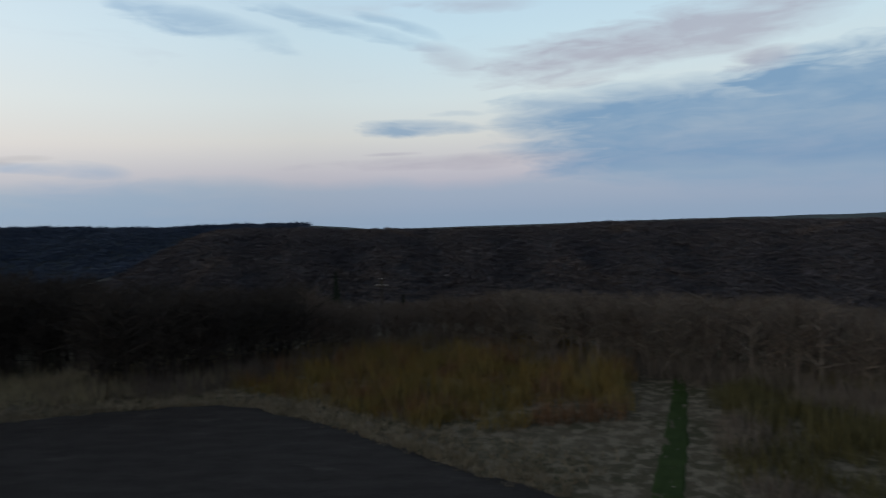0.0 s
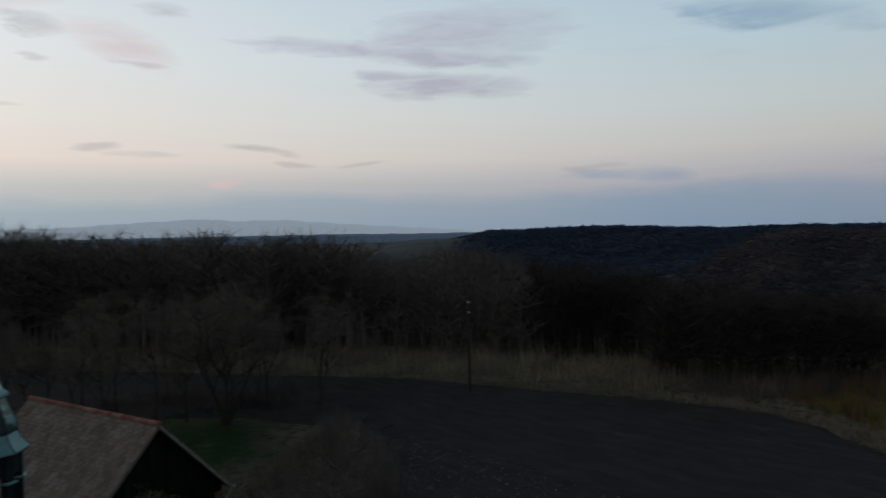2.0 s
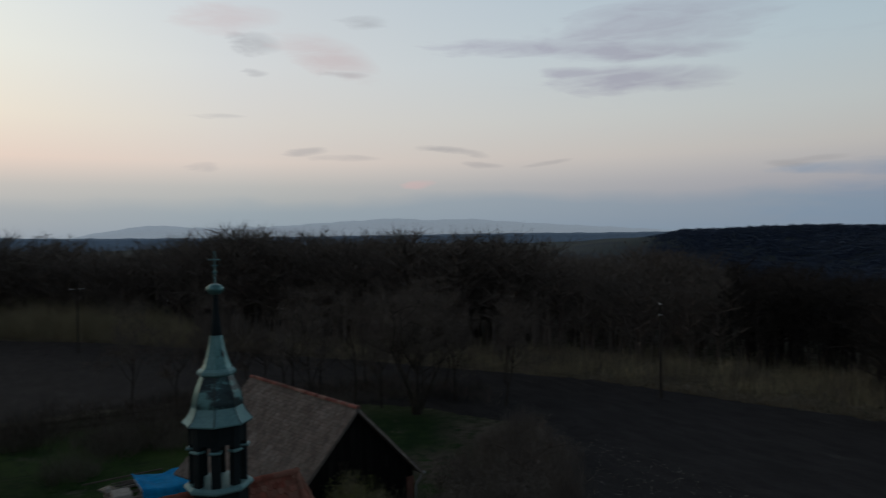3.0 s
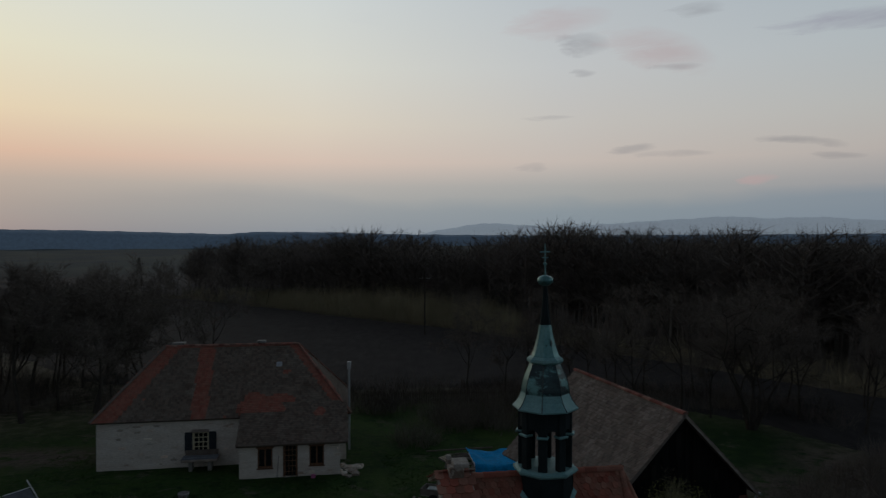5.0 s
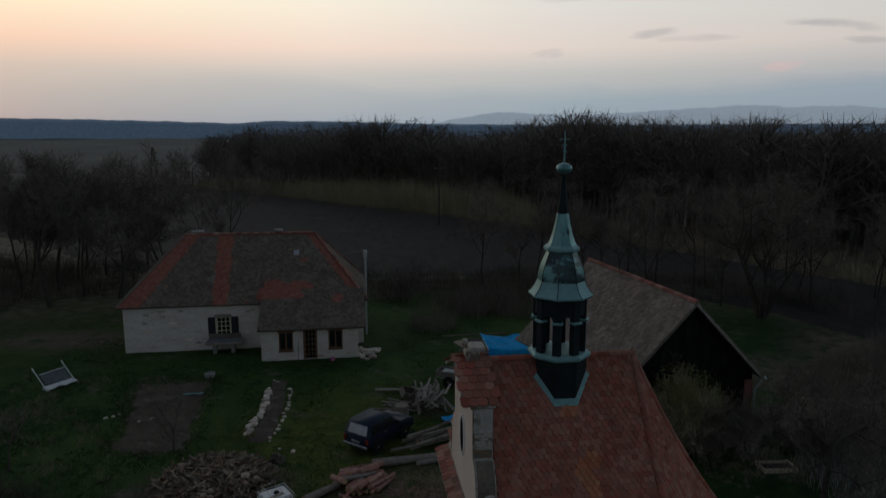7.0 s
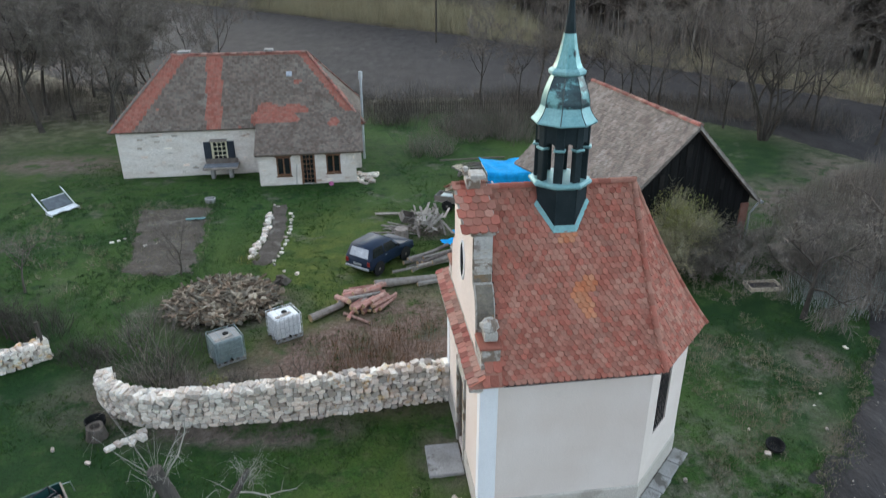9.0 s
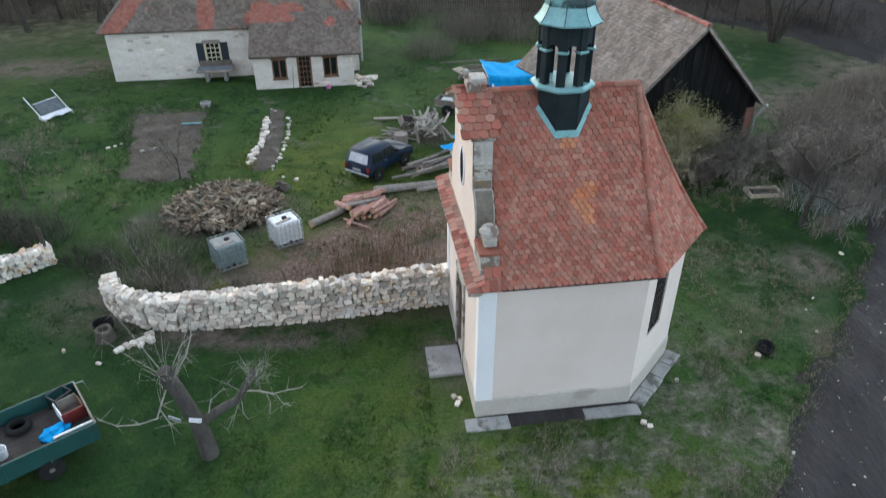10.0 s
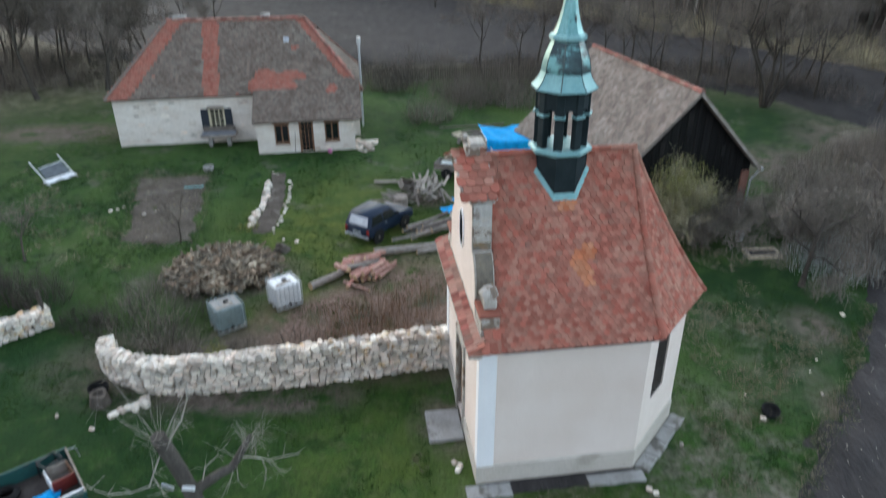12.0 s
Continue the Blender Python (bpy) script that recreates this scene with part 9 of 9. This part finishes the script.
    part("backrest", slab([(-0.72, 0.36, 0.26), (0.78, 0.36, 0.26), (0.74, 1.05, 0.76), (-0.66, 1.05, 0.70)], 0.05), M["cloth"], sw, "dark faded backrest cloth")
    for s in (-1, 1):
        part("post", tube((s * 0.86, 0.0, 0.02), (s * 0.86 - 0.05, 1.42, 1.12), 0.03, n=7), M["white_paint"], sw)
        part("foot", tube((s * 0.86, -0.25, 0.03), (s * 0.86, 0.5, 0.03), 0.025, n=6), M["white_paint"], sw)
    part("seat_rail", tube((-0.86, 0.02, 0.06), (0.86, 0.02, 0.06), 0.025, n=6), M["white_paint"], sw)
    part("back_rail", tube((-0.7, 1.06, 0.72), (0.78, 1.06, 0.78), 0.02, n=6), M["white_paint"], sw)
    ob = part("cut_round", tube((0, 0, 0), (0, 0, 0.32), 0.19, 0.18, 12), M["log_pale"], None, m=pose(-8.89, 28.84, 0))
    tagged(ob, "pale sawn round standing on the grass", "log")
    bm = lathe([(0.42, -0.05), (0.36, 0.12), (0.24, 0.28), (0.1, 0.36), (0.02, 0.38)], 11)
    for v in bm.verts:
        v.co += Vector((0.08 * math.sin(v.co.z * 13 + v.co.y * 9), 0.08 * math.cos(v.co.x * 13 + v.co.z * 7), 0.05 * math.sin(v.co.x * 15)))
    tagged(part("root_stump", bm, M["bark"], None, m=pose(-7.75, 29.1, 0)), "gnarled brown root stump on the grass", "stump")
    # hollow stump and a black tub beside the wall
    bm = lathe([(0.34, -0.05), (0.32, 0.12), (0.30, 0.38), (0.28, 0.44), (0.18, 0.43), (0.15, 0.3)], 12)
    for v in bm.verts:
        v.co += Vector((0.03 * math.sin(v.co.z * 9 + v.co.y * 8), 0.03 * math.cos(v.co.x * 11), 0))
    tagged(part("tree_stump", bm, M["bark"], None, m=pose(-11.45, 17.95, 0)), "hollow brown tree stump on the grass", "stump")
    bm = lathe([(0.22, 0.0), (0.30, 0.06), (0.34, 0.3), (0.31, 0.3), (0.24, 0.1)], 18)
    tagged(part("black_tub", bm, M["rubber"], None, m=pose(-11.75, 18.5, 0)), "black rubber tub beside the stump", "tub")
    bm = lathe([(0.2, 0.0), (0.28, 0.1), (0.30, 0.22), (0.27, 0.22), (0.2, 0.06)], 16)
    tagged(part("black_bowl", bm, M["rubber"], None, m=pose(10.5, 17.35, 0, 12, 0, 0)), "black rubber bowl lying in the grass", "bowl")
    # wooden planting frame
    fr = thing("planting_frame", pose(14.8, 28.4, 0, 0, 0, 4), "pale wooden planting frame with dark soil", "planting frame")
    for a in ((-0.78, 0.78, -0.42, -0.34, 0, 0.2), (-0.78, 0.78, 0.34, 0.42, 0, 0.2), (-0.78, -0.70, -0.34, 0.34, 0, 0.2), (0.70, 0.78, -0.34, 0.34, 0, 0.2)):
        part("board", box(*a, 0.01), M["log_pale"], fr)
    part("soil", box(-0.7, 0.7, -0.34, 0.34, 0, 0.09), M["soil"], fr, "dark soil")
    # water butt, blue-grey, at the barn corner
    wb = thing("bucket", pose(14.35, 30.0, 0.0), "pale blue bucket at the barn corner", "bucket")
    part("pail", lathe([(0.17, 0.0), (0.22, 0.42), (0.20, 0.42), (0.16, 0.04)], 16), M["zinc"], wb)
    part("stand", box(-0.3, 0.3, -0.3, 0.3, -0.02, 0.0), M["concrete"], wb)
    # teal sheet on the bed, stone tub by the path end
    ob = part("plastic_sheet", box(-0.55, 0.55, -0.12, 0.12, 0, 0.05, 0.02), M["copper"], None, m=pose(-14.4, 36.82, 0.12, 0, 0, 8))
    tagged(ob, "crumpled pale teal plastic strip on the bed", "plastic")
    bm = lathe([(0.28, 0), (0.34, 0.26), (0.28, 0.28), (0.22, 0.12)], 14)
    tagged(part("stone_trough", bm, M["concrete"], None, m=pose(-14.5, 39.9, 0)), "grey stone trough at the garden bed", "trough")
    ob = part("toy_ball", tube((0, 0, 0), (0, 0, 0.2), 0.15, 0.14, 12), M["pink"], None, m=HS @ pose(4.6, -0.4, 0))
    tagged(ob, "small pink plastic pot before the porch", "pot")
    ob = part("broom", tube((0, 0, 0), (0.1, 0.3, 1.4), 0.02, n=6), M["wood_grey"], None, m=HS @ pose(2.35, -0.35, 0))
    tagged(ob, "wooden broom leaning on the porch wall", "broom")
    # picket fence behind the yard
    fe = thing("picket_fence", pose(-6.4, 62.4, 0, 0, 0, 3), "grey weathered picket fence behind the yard", "fence")
    for k in range(72):
        x = k * 0.21
        part("picket", box(x, x + 0.09, -0.012, 0.012, 0.05, 1.25 + r.uniform(-0.08, 0.08)), M["bark"], fe)
    for z in (0.35, 0.95):
        part("rail", box(0, 15.1, 0.012, 0.05, z, z + 0.07), M["bark"], fe)
    for k in range(7):
        part("post", box(k * 2.5 - 0.05, k * 2.5 + 0.05, 0.05, 0.15, 0, 1.35), M["wood_grey"], fe)
    # dark stakes at the end of the short wall
    for k in range(12):
        x, y, h = -17.9 + 0.215 * k + r.normal(0, 0.04), 24.1 - 0.135 * k + r.normal(0, 0.05), r.uniform(0.5, 0.9)
        if k > 9:
            h = r.uniform(1.4, 1.7)
        ob = part("fence_stake", tube((0, 0, 0), (r.normal(0, 0.06), r.normal(0, 0.06), h), 0.04 if k < 10 else 0.08, 0.025 if k < 10 else 0.06, 6), M["bark_dark"], None, m=pose(x, y, 0))
        tagged(ob, "dark upright wooden stake beside the short wall", "stake", "old fence stakes")


build_yard()


def build_trailer():
    tr = thing("trailer", pose(-11.28, 12.82, 0, 0, 0, 39.5), "open dark green flatbed trailer with clutter inside", "trailer")
    L, W, zb, zt = 3.6, 2.05, 0.72, 1.18
    x0, x1 = -2.2, 1.55
    part("bed", box(x0, x1, -W / 2, W / 2, zb - 0.08, zb, 0.01), M["trailer_in"], tr, "dirty brown load bed")
    part("side_board", box(x0, x1, -W / 2 - 0.03, -W / 2, zb - 0.1, zt, 0.008), M["trailer_green"], tr)
    part("side_board", box(x0, x1, W / 2, W / 2 + 0.03, zb - 0.1, zt, 0.008), M["trailer_green"], tr)
    part("tail_board", box(x1, x1 + 0.03, -W / 2 - 0.03, W / 2 + 0.03, zb - 0.1, zt, 0.008), M["trailer_green"], tr)
    part("head_board", box(x0 - 0.03, x0, -W / 2 - 0.03, W / 2 + 0.03, zb - 0.1, zt, 0.008), M["trailer_green"], tr)
    for s in (-1, 1):
        part("rail", box(x0, x1 + 0.03, s * (W / 2 + 0.015) - 0.025, s * (W / 2 + 0.015) + 0.025, zt, zt + 0.03, 0.006), M["trailer_green"], tr)
        for k in range(4):
            x = x0 + 0.4 + k * 1.05
            part("stanchion", box(x, x + 0.06, s * (W / 2 + 0.05) - 0.02, s * (W / 2 + 0.05) + 0.02, zb - 0.1, zt), M["trailer_green"], tr)
        wheel(tr, 0.25, s * (W / 2 - 0.05), 0.34, 0.34, 0.2)
    part("rail", box(x1 - 0.01, x1 + 0.04, -W / 2, W / 2, zt + 0.0, zt + 0.035, 0.006), M["rim"], tr, "bare steel rail")
    part("axle", tube((0.25, -W / 2, 0.34), (0.25, W / 2, 0.34), 0.05), M["iron"], tr)
    part("chassis", box(x0, x1, -0.45, 0.45, zb - 0.25, zb - 0.08, 0.02), M["iron"], tr)
    part("drawbar", tube((x0, 0, 0.55), (x0 - 1.3, 0, 0.5), 0.05), M["iron"], tr)
    part("jockey_leg", tube((x0 - 0.9, 0, 0.5), (x0 - 0.9, 0, 0.0), 0.035), M["iron"], tr)
    base = pose(-11.28, 12.82, 0, 0, 0, 39.5)
    b = thing("red_drawer", base @ pose(1.2, 0.26, zb + 0.01, 0, 0, 6), "dark red wooden drawer lying in the trailer", "drawer")
    for a, m in (((-0.3, 0.3, -0.34, -0.31, 0, 0.4), "red_box"), ((-0.3, 0.3, 0.31, 0.34, 0, 0.4), "wood_grey"), ((-0.3, -0.27, -0.31, 0.31, 0, 0.4), "white_paint"), ((0.27, 0.3, -0.31, 0.31, 0, 0.4), "wood_brown"), ((-0.27, 0.27, -0.31, 0.31, 0, 0.03), "wood_grey")):
        part("panel", box(*a), M[m], b)
    bm = bmesh.new()
    bmesh.ops.create_icosphere(bm, subdivisions=3, radius=0.3)
    for v in bm.verts:
        v.co = Vector((v.co.x * 1.25, v.co.y * 1.0, max(0.0, v.co.z * 0.62))) * (1 + 0.4 * noise.noise(v.co * 7))
        v.co.z = max(v.co.z, 0.0)
    tagged(part("blue_bag", bm, M["tarp"], None, m=base @ pose(0.66, -0.2, zb + 0.01), smooth=False), "crumpled bright blue plastic bag in the trailer", "bag")
    ob = part("white_board", box(-0.5, 0.5, -0.03, 0.03, -0.12, 0.12, 0.02), M["white_paint"], None, m=base @ pose(1.05, -0.86, zb + 0.42, 35, 0, 0))
    tagged(ob, "white painted board leaning on the trailer side", "board")
    ob = part("white_bucket", lathe([(0.14, 0), (0.17, 0.3), (0.15, 0.3), (0.13, 0.03)], 14), M["white_paint"], None, m=base @ pose(-0.64, -0.2, zb + 0.01))
    tagged(ob, "white plastic bucket in the trailer", "bucket")
    st = thing("steel_stand", base @ pose(1.1, 0.76, zb + 0.01, 0, 0, 20), "dark bent steel stand in the trailer", "stand")
    for p, q in (((-0.25, -0.2, 0), (-0.25, -0.2, 0.5)), ((0.25, -0.2, 0), (0.25, -0.2, 0.5)), ((-0.25, 0.2, 0), (-0.25, 0.2, 0.5)), ((0.25, 0.2, 0), (0.25, 0.2, 0.5)), ((-0.25, -0.2, 0.5), (0.25, -0.2, 0.5)), ((-0.25, 0.2, 0.5), (0.25, 0.2, 0.5)), ((-0.25, -0.2, 0.5), (-0.25, 0.2, 0.5)), ((0.25, -0.2, 0.5), (0.25, 0.2, 0.5))):
        part("rod", tube(p, q, 0.02, n=6), M["iron"], st)
    bm = lathe([(0.28, 0), (0.34, 0.05), (0.34, 0.13), (0.28, 0.18), (0.2, 0.18), (0.2, 0.0)], 18)
    tagged(part("spare_tyre", bm, M["rubber"], None, m=base @ pose(-0.07, 0.62, zb + 0.01)), "worn black tyre lying in the trailer", "tyre")
    wire = thing("wire_hoop", pose(-11.35, 15.3, 0, 0, 0, 25), "bent wire hoop standing in the grass", "wire")
    for p, q in (((-0.3, 0, 0), (-0.3, 0.02, 0.35)), ((-0.3, 0.02, 0.35), (0.35, 0, 0.45)), ((0.35, 0, 0.45), (0.4, 0.05, 0))):
        part("rod", tube(p, q, 0.012, n=5), M["zinc"], wire)


build_trailer()


def build_pole(x, y, h, turn, arms, a_frame=False):
    z = float(terrain(x, y))
    ob = thing("power_pole", pose(x, y, z, 0, 0, turn), "brown wooden power pole with white insulators", "power pole", "power line poles")
    if a_frame:
        for s in (-1, 1):
            part("leg", tube((s * 1.1, 0, -0.2), (s * 0.12, 0, h), 0.26, 0.2, 8), M["bark_dark"], ob)
    else:
        part("shaft", tube((0, 0, -0.2), (0, 0, h), 0.15, 0.10, 8), M["bark_dark"], ob)
    for za, w in arms:
        part("cross_arm", box(-w, w, -0.06, 0.06, za - 0.06, za + 0.06), M["bark_dark"], ob)
        for u in (-w * 0.92, -w * 0.45, w * 0.45, w * 0.92) if w > 0.3 else (-w, w):
            part("insulator", lathe([(0.03, 0), (0.07, 0.03), (0.07, 0.11), (0.04, 0.15)], 8), M["white_paint"], ob, m=Matrix.Translation((u, 0, za + 0.06)))


build_pole(-1.17, 109, 10.3, 25, ((9.0, 0.9),))
build_pole(47.4, 47.0, 9.0, 60, ((8.75, 0.22), (7.75, 0.22)))
build_pole(96.2, 13.2, 8.2, 75, ((7.9, 0.22), (7.0, 0.85)))
build_pole(-101, 238, 9.6, 40, ((7.6, 1.8),), True)


# ---------------------------------------------------------------- small pieces of roofs and walls
for lay_pieces in LATE:
    lay_pieces()
